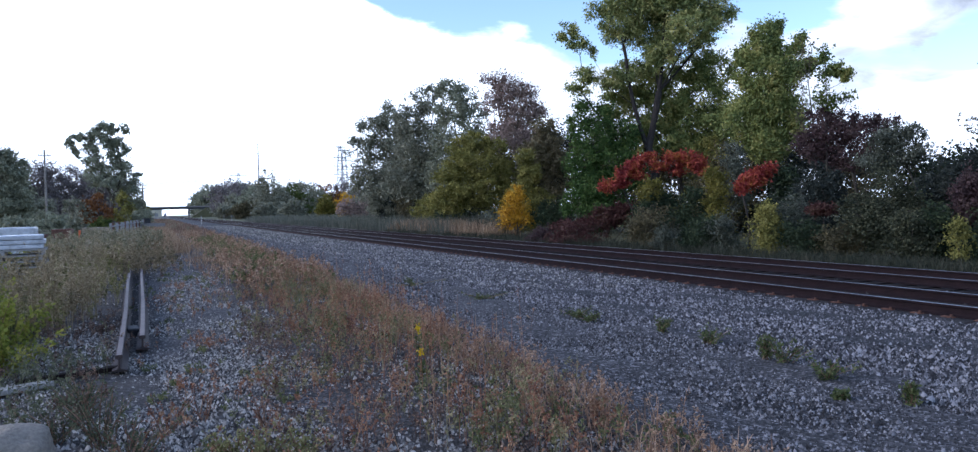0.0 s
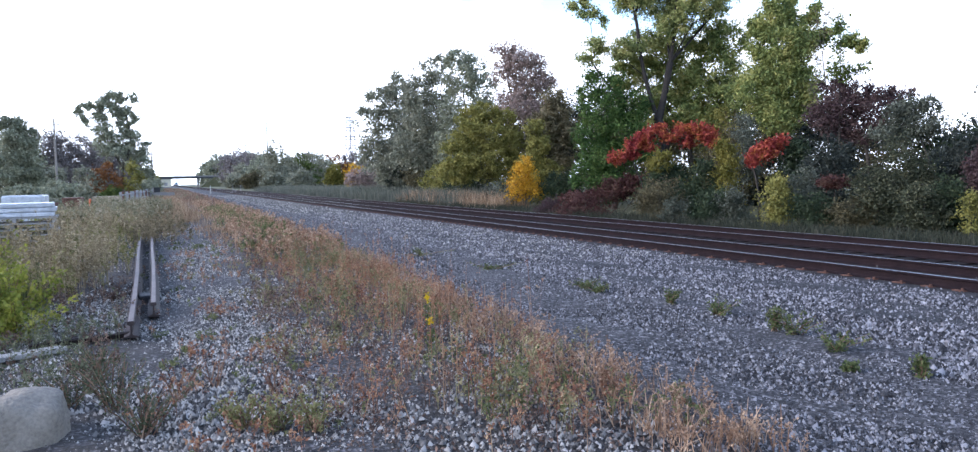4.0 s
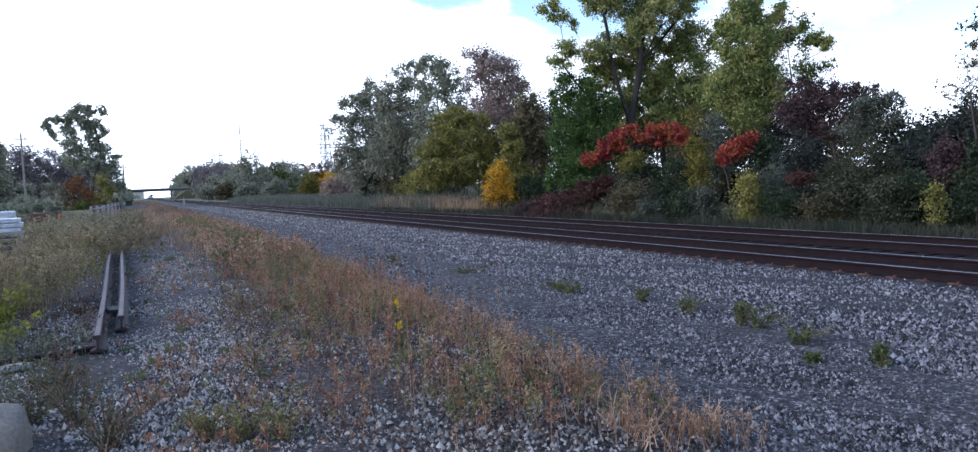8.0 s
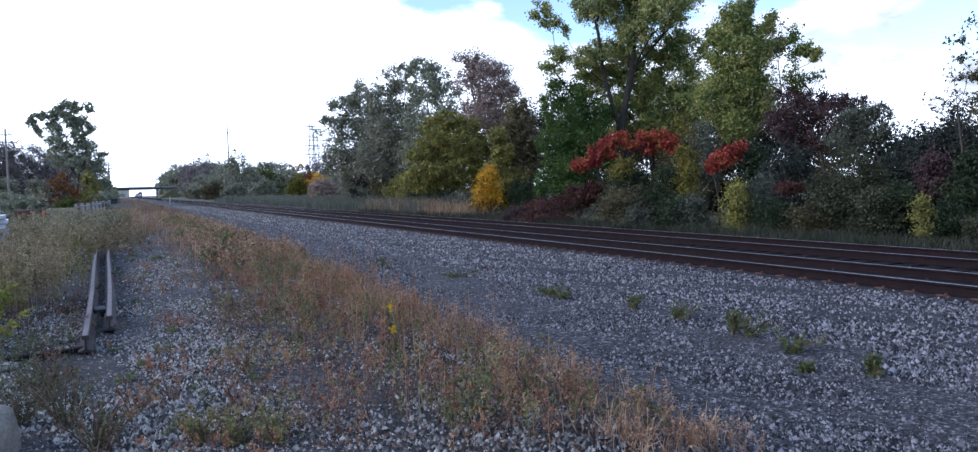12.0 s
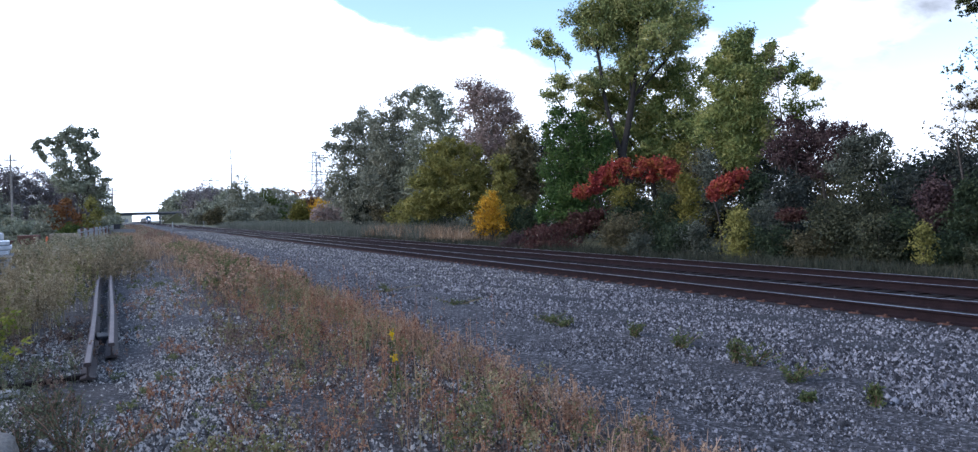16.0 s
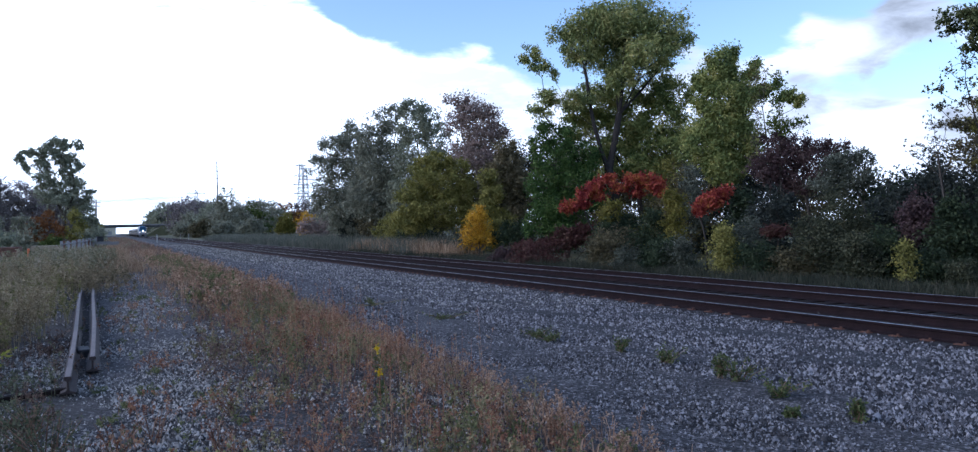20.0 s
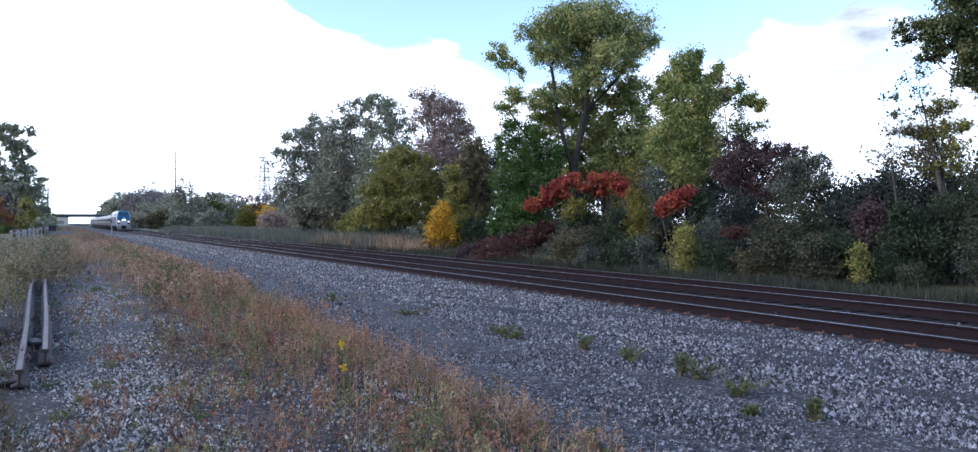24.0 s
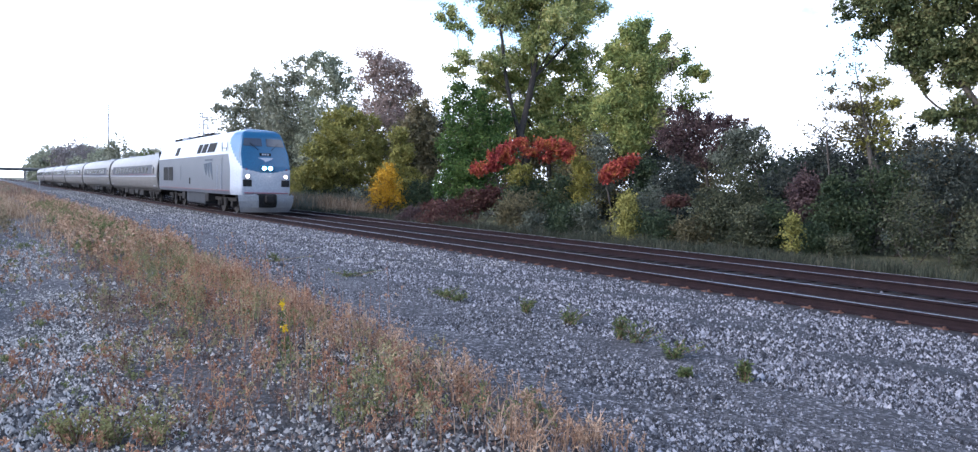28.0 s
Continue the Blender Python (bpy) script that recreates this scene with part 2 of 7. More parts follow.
def ground_mat():
    """Soil, gravel road, ballast and grassland in strips along the track."""
    m, nt, b = nodes_of("ground_soil_and_gravel")
    N, L = nt.nodes.new, nt.links.new
    tc = N("ShaderNodeTexCoord").outputs["Object"]
    sep = N("ShaderNodeSeparateXYZ")
    L(tc, sep.inputs[0])
    wob = noise_node(nt, 0.5, 4, tc)
    wx = N("ShaderNodeMath")
    wx.operation = "MULTIPLY_ADD"
    L(wob, wx.inputs[0])
    wx.inputs[1].default_value = 1.6
    L(sep.outputs[0], wx.inputs[2])      # x + 1.6 * noise, middle 0.8

    def band(lo, hi, soft):
        r1, r2, mul = N("ShaderNodeMapRange"), N("ShaderNodeMapRange"), N("ShaderNodeMath")
        for r, a, c in ((r1, lo - soft, lo + soft), (r2, hi + soft, hi - soft)):
            r.inputs["From Min"].default_value, r.inputs["From Max"].default_value = a + 0.8, c + 0.8
            L(wx.outputs[0], r.inputs["Value"])
        mul.operation = "MULTIPLY"
        L(r1.outputs[0], mul.inputs[0])
        L(r2.outputs[0], mul.inputs[1])
        return mul.outputs[0]

    vor = N("ShaderNodeTexVoronoi")
    vor.inputs["Scale"].default_value = 30
    L(tc, vor.inputs["Vector"])
    cell = N("ShaderNodeSeparateColor")
    L(vor.outputs["Color"], cell.inputs[0])
    stones = ramp_node(nt, [(0.0, (0.012, 0.011, 0.011)), (0.45, (0.048, 0.044, 0.0445)), (0.8, (0.145, 0.135, 0.136)), (1.0, (0.34, 0.318, 0.317))], cell.outputs[0])
    joint = ramp_node(nt, [(0.25, (1.15, 1.15, 1.15)), (0.7, (0.35, 0.34, 0.34))], vor.outputs["Distance"])
    stones = mix_col(nt, 0.9, stones, joint, "MULTIPLY")
    patch = noise_node(nt, 0.9, 5, tc)
    fine = noise_node(nt, 30, 4, tc)
    soil = ramp_node(nt, [(0.3, (0.03, 0.025, 0.021)), (0.5, (0.06, 0.049, 0.040)), (0.75, (0.10, 0.083, 0.066))], patch)
    grassy = ramp_node(nt, [(0.3, (0.05, 0.055, 0.025)), (0.55, (0.09, 0.09, 0.04)), (0.8, (0.17, 0.15, 0.07))], patch)
    mott = ramp_node(nt, [(0.35, (0.45, 0.45, 0.47)), (0.5, (0.8, 0.8, 0.82)), (0.68, (1.25, 1.24, 1.22))], noise_node(nt, 2.2, 8, tc, 0.75))
    gravel = mix_col(nt, 0.1, stones, ramp_node(nt, [(0.35, (0.06148, 0.056, 0.05656)), (0.65, (0.1251, 0.115, 0.1162))], fine))
    gravel = mix_col(nt, 0.9, gravel, mott, "MULTIPLY")
    col = grassy
    col = mix_col(nt, band(-3.0, 4.6, 0.8), col, mix_col(nt, 0.45, soil, gravel))
    strip = N("ShaderNodeMath")
    strip.operation = "MULTIPLY"
    L(band(-0.2, 1.4, 0.35), strip.inputs[0])
    strip.inputs[1].default_value = 0.85
    col = mix_col(nt, strip.outputs[0], col, gravel)
    col = mix_col(nt, band(3.6, 18.6, 0.35), col, gravel)
    fines = ramp_node(nt, [(0.35, (0.0583, 0.053, 0.05353)), (0.65, (0.1113, 0.102, 0.104))], fine)
    half = N("ShaderNodeMath")
    half.operation = "MULTIPLY"
    L(band(5.2, 7.0, 0.6), half.inputs[0])
    half.inputs[1].default_value = 0.12
    col = mix_col(nt, half.outputs[0], col, fines)
    col = mix_col(nt, band(11.0, 17.4, 0.25), col, ramp_node(nt, [(0.3, (0.010, 0.0075, 0.0078)), (0.7, (0.026, 0.019, 0.019))], fine))
    # ground under the ballast darkened, standing in for shadow between the stones
    shoulder = N("ShaderNodeMath")
    shoulder.operation = "MULTIPLY"
    L(band(7.4, 11.2, 0.5), shoulder.inputs[0])
    shoulder.inputs[1].default_value = 0.65
    col = mix_col(nt, shoulder.outputs[0], col, (0.02, 0.02, 0.022))
    L(col, b.inputs["Base Color"])
    b.inputs["Roughness"].default_value = 0.95
    hsum = N("ShaderNodeMath")
    hsum.operation = "ADD"
    L(vor.outputs["Distance"], hsum.inputs[0])
    L(fine, hsum.inputs[1])
    add_bump(nt, b, hsum.outputs[0], 0.6, 0.03)
    return m


# ---- mesh helpers ----
RNG = np.random.default_rng(7)


def part(name, bm, material, parent=None, label=""):
    """Links a bmesh, or a finished mesh, as one object under a thing or a part."""
    if isinstance(bm, bmesh.types.BMesh):
        me = bpy.data.meshes.new(name)
        bm.to_mesh(me)
        bm.free()
    else:
        me = bm
    if material is not None and not me.materials:
        for mm in (material if isinstance(material, (list, tuple)) else (material,)):
            me.materials.append(mm)
    ob = new(name, me)
    if parent is not None:
        ob.parent = parent
    if label:
        ob["label"] = label
    return ob


def raw_mesh(name, verts, faces, mat_index=None, smooth=False):
    """A mesh from arrays; faces all of one size."""
    V, F = np.asarray(verts, dtype=np.float32), np.asarray(faces, dtype=np.int32)
    me = bpy.data.meshes.new(name)
    k = F.shape[1]
    me.vertices.add(len(V))
    me.vertices.foreach_set("co", V.ravel())
    me.loops.add(F.size)
    me.loops.foreach_set("vertex_index", F.ravel())
    me.polygons.add(len(F))
    me.polygons.foreach_set("loop_start", np.arange(0, F.size, k, dtype=np.int32))
    if mat_index is not None:
        me.polygons.foreach_set("material_index", np.asarray(mat_index, dtype=np.int32))
    if smooth:
        me.polygons.foreach_set("use_smooth", np.ones(len(F), dtype=bool))
    me.update(calc_edges=True)
    return me


def empty(name, m, label, category, group="", kind=""):
    ob = new(name)
    ob.empty_display_size = 0.2
    ob.matrix_world = m
    return tagged(ob, label, category, group, kind)


def box_bm(x0, x1, y0, y1, z0, z1, bevel=0.0, bm=None):
    own = bm is None
    bm = bm or bmesh.new()
    r = bmesh.ops.create_cube(bm, size=1.0)
    for v in r["verts"]:
        v.co = Vector((x0 + (v.co.x + 0.5) * (x1 - x0), y0 + (v.co.y + 0.5) * (y1 - y0), z0 + (v.co.z + 0.5) * (z1 - z0)))
    if bevel:
        es = {e for v in r["verts"] for e in v.link_edges}
        bmesh.ops.bevel(bm, geom=list(es), offset=bevel, segments=2, affect="EDGES", profile=0.6)
    return bm


def cyl_bm(p0, p1, r0, r1=None, seg=12, bm=None):
    bm = bm or bmesh.new()
    r1 = r0 if r1 is None else r1
    p0, p1 = Vector(p0), Vector(p1)
    d = p1 - p0
    m = Matrix.Translation((p0 + p1) / 2) @ d.to_track_quat("Z", "Y").to_matrix().to_4x4()
    bmesh.ops.create_cone(bm, cap_ends=True, segments=seg, radius1=r0, radius2=r1, depth=d.length, matrix=m)
    return bm


def tubes(paths, seg=6):
    """Tapered tubes along polylines: a list of (points, radii). Gives verts and quads."""
    V, F, base = [], [], 0
    ang = np.linspace(0, 2 * np.pi, seg, endpoint=False)
    for pts, rad in paths:
        P = np.asarray(pts, float)
        T = np.gradient(P, axis=0)
        T /= np.linalg.norm(T, axis=1)[:, None] + 1e-9
        ref = np.where(np.abs(T[:, 2:3]) < 0.9, np.array([[0, 0, 1.0]]), np.array([[1.0, 0, 0]]))
        A = np.cross(T, ref)
        A /= np.linalg.norm(A, axis=1)[:, None] + 1e-9
        B = np.cross(T, A)
        ring = P[:, None] + np.asarray(rad)[:, None, None] * (np.cos(ang)[None, :, None] * A[:, None] + np.sin(ang)[None, :, None] * B[:, None])
        V.append(ring.reshape(-1, 3))
        n = len(P)
        i = np.arange(n - 1)[:, None] * seg + np.arange(seg)[None]
        j = np.arange(n - 1)[:, None] * seg + (np.arange(seg)[None] + 1) % seg
        F.append(np.stack([i, j, j + seg, i + seg], -1).reshape(-1, 4) + base)
        base += n * seg
    return np.concatenate(V), np.concatenate(F)


def unit(n, rng):
    v = rng.normal(size=(n, 3))
    return v / np.linalg.norm(v, axis=1)[:, None]


def leaf_quads(C, size, rng, long=1.3, droop=0.0):
    """Pointed leaves, one folded pair of corners each, at the places C."""
    n = len(C)
    a = unit(n, rng)
    a[:, 2] -= droop
    a /= np.linalg.norm(a, axis=1)[:, None]
    b = np.cross(a, unit(n, rng))
    b /= np.linalg.norm(b, axis=1)[:, None] + 1e-9
    s = size * rng.uniform(0.6, 1.35, n)[:, None]
    lift = np.cross(a, b) * s * 0.12
    V = np.stack([C - a * s * 0.5 * long, C + b * s * 0.42 + lift, C + a * s * 0.5 * long, C - b * s * 0.42 + lift], 1)
    return V.reshape(-1, 3), np.arange(4 * n).reshape(-1, 4)


def leaf_tris(C, size, rng, long=1.3, droop=0.0):
    """Pointed leaves for the crowns of trees, three corners each."""
    n = len(C)
    a = unit(n, rng)
    a[:, 2] -= droop
    a /= np.linalg.norm(a, axis=1)[:, None]
    b = np.cross(a, unit(n, rng))
    b /= np.linalg.norm(b, axis=1)[:, None] + 1e-9
    s = size * rng.uniform(0.6, 1.35, n)[:, None]
    V = np.stack([C + a * s * 0.6 * long, C - a * s * 0.36 * long + b * s * 0.46, C - a * s * 0.36 * long - b * s * 0.46], 1)
    return V.reshape(-1, 3), np.arange(3 * n).reshape(-1, 3)


def gz(x):
    """Height of the ground across the track's line."""
    x = np.asarray(x, float)
    return np.interp(x, [-60, -8, -1, 3, 4.4, 7.2, 9.5, 10.6, 18.0, 19.5, 24, 60], [-0.2, -0.12, 0.0, 0.0, -0.10, -0.13, -0.18, -0.215, -0.215, -0.33, -0.15, 0.1])


# ---- ground ----
def build_ground():
    xs = np.unique(np.concatenate([np.linspace(-1500, -60, 8), np.linspace(-60, -8, 10), np.arange(-8, 26, 0.35), np.linspace(26, 60, 10), np.linspace(60, 1500, 8)]))
    ys = np.unique(np.concatenate([np.linspace(-300, -20, 6), np.arange(-20, 40, 0.5), np.arange(40, 130, 3.0), np.linspace(130, 3000, 20)]))
    X, Y = np.meshgrid(xs, ys)
    Z = gz(X)
    rough = np.where((X > 10.2) & (X < 18.4), 0.0, 1.0) * np.where(np.abs(X) < 60, 1, 0)
    Z = Z + rough * 0.02 * (np.sin(X * 2.1 + Y * 0.7) * np.sin(Y * 1.3 - X * 0.4) + 0.6 * np.sin(X * 5.3 + 2 * Y))
    V = np.stack([X, Y, Z], -1).reshape(-1, 3)
    nx = len(xs)
    i = (np.arange(len(ys) - 1)[:, None] * nx + np.arange(nx - 1)[None]).ravel()
    F = np.stack([i, i + 1, i + nx + 1, i + nx], 1)
    ob = part("ground", raw_mesh("ground", V, F, smooth=True), ground_mat())
    tagged(ob, "flat gravel and rough grass beside a railway line", "ground", kind="structure")


build_ground()

# ---- tracks ----
TRACKS = (12.42, 15.76)
LIFT = (0.0, 0.03)                     # the second track lies a little higher
RAIL_TOP, RAIL_FOOT = -0.024, -0.209
RAIL_SECTION = [(-0.076, 0), (0.076, 0), (0.076, 0.012), (0.02, 0.03), (0.009, 0.05), (0.009, 0.135), (0.036, 0.147), (0.037, 0.176), (0.026, 0.185), (-0.026, 0.185), (-0.037, 0.176), (-0.036, 0.147), (-0.009, 0.135), (-0.009, 0.05), (-0.02, 0.03), (-0.076, 0.012)]

rust = matt("rusty_rail_steel", (0.010, 0.0065, 0.008), (0.024, 0.014, 0.015), 4.0, 0.9, 0.0, 0.3, 60)
polished = plain("worn_railhead_steel", (0.50, 0.50, 0.52), (0.66, 0.66, 0.68), 2.0, 0.4, 0.6, 0.05, 25)
tie_wood = matt("weathered_creosote_wood", (0.012, 0.009, 0.0085), (0.032, 0.023, 0.021), 2.5, 0.95, 0, 0.5, 30)
plate_rust = plain("orange_rust_steel", (0.05, 0.022, 0.015), (0.125, 0.054, 0.032), 9.0, 0.85, 0.1, 0.3, 70)


def rail_mesh(name, y0, y1, steps=1, wob=0.0):
    S = np.array(RAIL_SECTION)
    ys = np.linspace(y0, y1, steps + 1)
    V = np.concatenate([np.stack([S[:, 0] + wob * math.sin(y * 0.45), np.full(len(S), y), S[:, 1]], 1) for y in ys])
    k = len(S)
    F = []
    M = []
    for s in range(steps):
        for i in range(k):
            j = (i + 1) % k
            F.append((s * k + i, s * k + j, (s + 1) * k + j, (s + 1) * k + i))
            M.append(1 if i == 8 else 0)
    me = bpy.data.meshes.new(name)
    me.from_pydata(V.tolist(), [], F + [tuple(range(k))[::-1], tuple(range(steps * k, steps * k + k))])
    me.polygons.foreach_set("material_index", M + [0, 0])
    return me


def build_tracks():
    tie = bpy.data.meshes.new("tie")
    box_bm(-1.3, 1.3, -0.115, 0.115, -0.17, 0.0, 0.012).to_mesh(tie)
    tie.materials.append(tie_wood)
    rm = rail_mesh("rail", -80, 1500, 40)
    rm.materials.append(rust)
    rm.materials.append(polished)
    for cx, lift in zip(TRACKS, LIFT):
        tr = empty("railway_track", pose(cx, 0, lift), "rusty steel rails on dark wooden ties in grey ballast", "railway track", "parallel tracks", "structure")
        for s in (-1, 1):
            r = part("rail", rm, None, tr, "brown rusted rail with a shiny worn head")
            r.location = (s * 0.7525, 0, RAIL_FOOT)
        pv, pf = [], []
        far_v, far_f = [], []
        for k in range(1300):
            y = -20 + k * 0.53
            dx, dz, a = RNG.uniform(-0.05, 0.05), RNG.uniform(-0.012, 0.004), RNG.uniform(-0.7, 0.7)
            if k < 230:
                t = part("tie", tie, None, tr)
                t.matrix_basis = pose(dx, y, RAIL_FOOT - 0.004 + dz, 0, 0, a)
            else:
                b = len(far_v)
                far_v += [(dx + sx * 1.3, y + sy * 0.115, RAIL_FOOT - 0.004 + dz + z) for z in (-0.1, 0) for sy in (-1, 1) for sx in (-1, 1)]
                far_f += [(b, b + 1, b + 5, b + 4), (b + 4, b + 5, b + 7, b + 6), (b, b + 4, b + 6, b + 2), (b + 1, b + 3, b + 7, b + 5)]
            if k < 500:
                for s in ((-1,) if cx == TRACKS[0] else ()):
                    b = len(pv)
                    cxp = s * 0.7525
                    pv += [(cxp + sx * 0.17, y + sy * 0.095, RAIL_FOOT + z) for z in (-0.008, 0.012) for sy in (-1, 1) for sx in (-1, 1)]
                    pf += [(b, b + 1, b + 5, b + 4), (b + 4, b + 5, b + 7, b + 6), (b, b + 4, b + 6, b + 2), (b + 1, b + 3, b + 7, b + 5), (b + 2, b + 6, b + 7, b + 3)]
                    for sx in (-0.115, 0.115):       # spike heads beside the rail's foot
                        b = len(pv)
                        pv += [(cxp + sx + ax * 0.022, y + 0.05 * (1 if sx > 0 else -1) + ay * 0.018, RAIL_FOOT + z) for z in (0.0, 0.045) for ay in (-1, 1) for ax in (-1, 1)]
                        pf += [(b, b + 1, b + 5, b + 4), (b + 4, b + 5, b + 7, b + 6), (b, b + 4, b + 6, b + 2), (b + 1, b + 3, b + 7, b + 5)]
        if pv:
            tagged(part("tie_plates", raw_mesh("tie_plates", pv, pf), plate_rust, tr, "orange rusted tie plates and spikes"), kind="stuff")
        tagged(part("far_ties", raw_mesh("far_ties", far_v, far_f), tie_wood, tr), kind="stuff")


build_tracks()


# ---- loose stones ----
def stones(name, x, y, size, mat, label, sink=0.3):
    """Broken stones: an uneven ring of five corners under a shifted peak, bedded in the ground."""
    n = len(x)
    s = size * RNG.lognormal(-0.08, 0.36, n).clip(0.4, 2.2)
    turn = RNG.uniform(0, 6.28, n)[:, None] + np.arange(5)[None] * 1.2566 + RNG.uniform(-0.4, 0.4, (n, 5))
    wide = (s * 0.55)[:, None] * RNG.uniform(0.65, 1.1, (n, 5))
    long = RNG.uniform(0.6, 1.0, n)[:, None]
    yaw = RNG.uniform(0, 6.28, n)[:, None]
    u, v = np.cos(turn) * wide, np.sin(turn) * wide * long
    ring = np.stack([u * np.cos(yaw) - v * np.sin(yaw), u * np.sin(yaw) + v * np.cos(yaw), s[:, None] * RNG.uniform(-0.25, 0.22, (n, 5)) - (sink * 0.3 * s)[:, None]], -1)
    peak = np.stack([RNG.normal(0, 0.16, n) * s, RNG.normal(0, 0.16, n) * s, s * RNG.uniform(0.42, 0.8, n) * (1.0 - sink * 0.6)], -1)[:, None]
    V = np.concatenate([ring, peak], 1) + np.stack([x, y, gz(x)], 1)[:, None]
    f = np.array([(0, 1, 5), (1, 2, 5), (2, 3, 5), (3, 4, 5), (4, 0, 5)])
    F = (np.arange(n)[:, None, None] * 6 + f[None]).reshape(-1, 3)
    ob = part(name, raw_mesh(name, V.reshape(-1, 3), F), mat)
    return tagged(ob, label, "gravel", kind="stuff")


def spread(n, x0, x1, y0, y1, power=1.0):
    """Random places in a rectangle, thinning out away from y0."""
    return RNG.uniform(x0, x1, n) + RNG.normal(0, 0.12, n), y0 + (y1 - y0) * RNG.uniform(0, 1, n) ** power + RNG.normal(0, 0.3, n)


# darkest stone tones imitate shadowed gaps; the rest vary at random
pale_stone = stone_mat("crushed_limestone_ballast", [(0.010, 0.0095, 0.011), (0.032, 0.030, 0.033), (0.088, 0.082, 0.087), (0.185, 0.173, 0.178), (0.40, 0.378, 0.38)])
grey_stone = stone_mat("grey_road_gravel", [(0.011, 0.010, 0.011), (0.038, 0.036, 0.038), (0.090, 0.086, 0.088), (0.162, 0.154, 0.158), (0.333, 0.318, 0.322)])
brown_stone = stone_mat("rust_stained_ballast", [(0.009, 0.006, 0.006), (0.017, 0.012, 0.012), (0.030, 0.022, 0.022), (0.062, 0.053, 0.051)])
x, y = spread(95000, 6.4, 11.2, 3.0, 44, 1.5)
stones("ballast_stones", x, y, 0.042, pale_stone, "pale grey crushed stone ballast beside the track")
x, y = spread(79120, 3.2, 7.4, 2.5, 36, 1.6)
stones("road_gravel", x, y, 0.029, grey_stone, "dark grey gravel of the access track")
white_stone = stone_mat("weathered_limestone_gravel", [(0.031, 0.027, 0.024), (0.083, 0.074, 0.067), (0.177, 0.161, 0.144), (0.312, 0.289, 0.258), (0.520, 0.484, 0.432)])
x, y = spread(24738, -2.6, 3.6, 3.6, 34, 1.7)
stones("loose_gravel", x, y, 0.032, white_stone, "pale loose gravel among dry weeds")
x, y = spread(24000, -1.7, 3.5, 4.0, 12.5, 1.2)
stones("fine_gravel", x, y, 0.034, white_stone, "pale loose gravel under dry weeds", 0.35)
x, y = spread(9000, -2.0, 0.0, 5.0, 13.0, 1.2)
stones("rubble_gravel", x, y, 0.036, white_stone, "pale loose gravel beside old rails", 0.35)
x, y = spread(20000, -0.25, 1.15, 4.4, 24, 1.5)
stones("pale_gravel_strip", x + 0.02 * y, y, 0.03, white_stone, "pale loose gravel in a bare strip beside old rails", 0.4)
x, y = spread(9000, 2.6, 8.2, 1.2, 3.6)
stones("near_gravel", x, y, 0.028, grey_stone, "dark grey gravel near the edge of the access track")
# far ballast takes the paler stone: its lit sides are put into the colour
x, y = spread(15000, 6.9, 11.1, 14, 125, 0.95)
stones("far_ballast_stones", x, y, 0.075, white_stone, "pale crushed stone ballast along the track")
x, y = spread(6000, 3.4, 7.0, 14, 100, 1.0)
stones("far_road_gravel", x, y, 0.065, grey_stone, "grey gravel along the access track")
x, y = spread(9000, 11.1, 17.4, 2.0, 45, 1.6)
stones("track_ballast", x, y, 0.05, brown_stone, "brown rust stained ballast between the rails", 0.6)
x, y = spread(1800, 13.7, 14.6, 2.0, 60, 1.3)
stones("mid_ballast", x, y, 0.05, pale_stone, "grey ballast between the two tracks", 0.3)


# ---- grasses and weeds ----
def blades(name, x, y, height, width, mat, label, lean=0.35, zadd=0.0, category="grass"):
    """Grass: each blade is two tapering pieces, bent over."""
    n = len(x)
    h = height * RNG.uniform(0.45, 1.2, n)
    az, ln = RNG.uniform(0, 2 * np.pi, n), np.abs(RNG.normal(0, lean, n))
    d = np.stack([np.cos(az), np.sin(az), np.zeros(n)], 1)
    tw = RNG.uniform(0, 2 * np.pi, n)
    s = np.stack([np.cos(tw), np.sin(tw), np.zeros(n)], 1) * (width * RNG.uniform(0.6, 1.4, n) / 2)[:, None]
    up = np.array([0, 0, 1.0])
    p0 = np.stack([x, y, gz(x) + zadd - 0.01], 1)
    p1 = p0 + up * (h * 0.55)[:, None] + d * (h * ln * 0.3)[:, None]
    p2 = p0 + up * (h * (1 - 0.25 * ln))[:, None] + d * (h * ln)[:, None]
    V = np.stack([p0 - s, p0 + s, p1 + s * 0.8, p1 - s * 0.8, p2 + s * 0.25, p2 - s * 0.25], 1).reshape(-1, 3)
    i = np.arange(n) * 6
    F = np.concatenate([np.stack([i, i + 1, i + 2, i + 3], 1), np.stack([i + 3, i + 2, i + 4, i + 5], 1)])
    return tagged(part(name, raw_mesh(name, V, F), mat), label, category, kind="stuff")


def clumped(n, x0, x1, y0, y1, k, spread_m, power=1.0):
    cx, cy = spread(k, x0, x1, y0, y1, power)
    pick = RNG.integers(0, k, n)
    sc = spread_m * RNG.uniform(0.3, 1.2, k)[pick]
    return np.clip(cx[pick] + RNG.normal(0, 1, n) * sc, x0 - 0.3, x1 + 0.3), cy[pick] + RNG.normal(0, 1, n) * sc


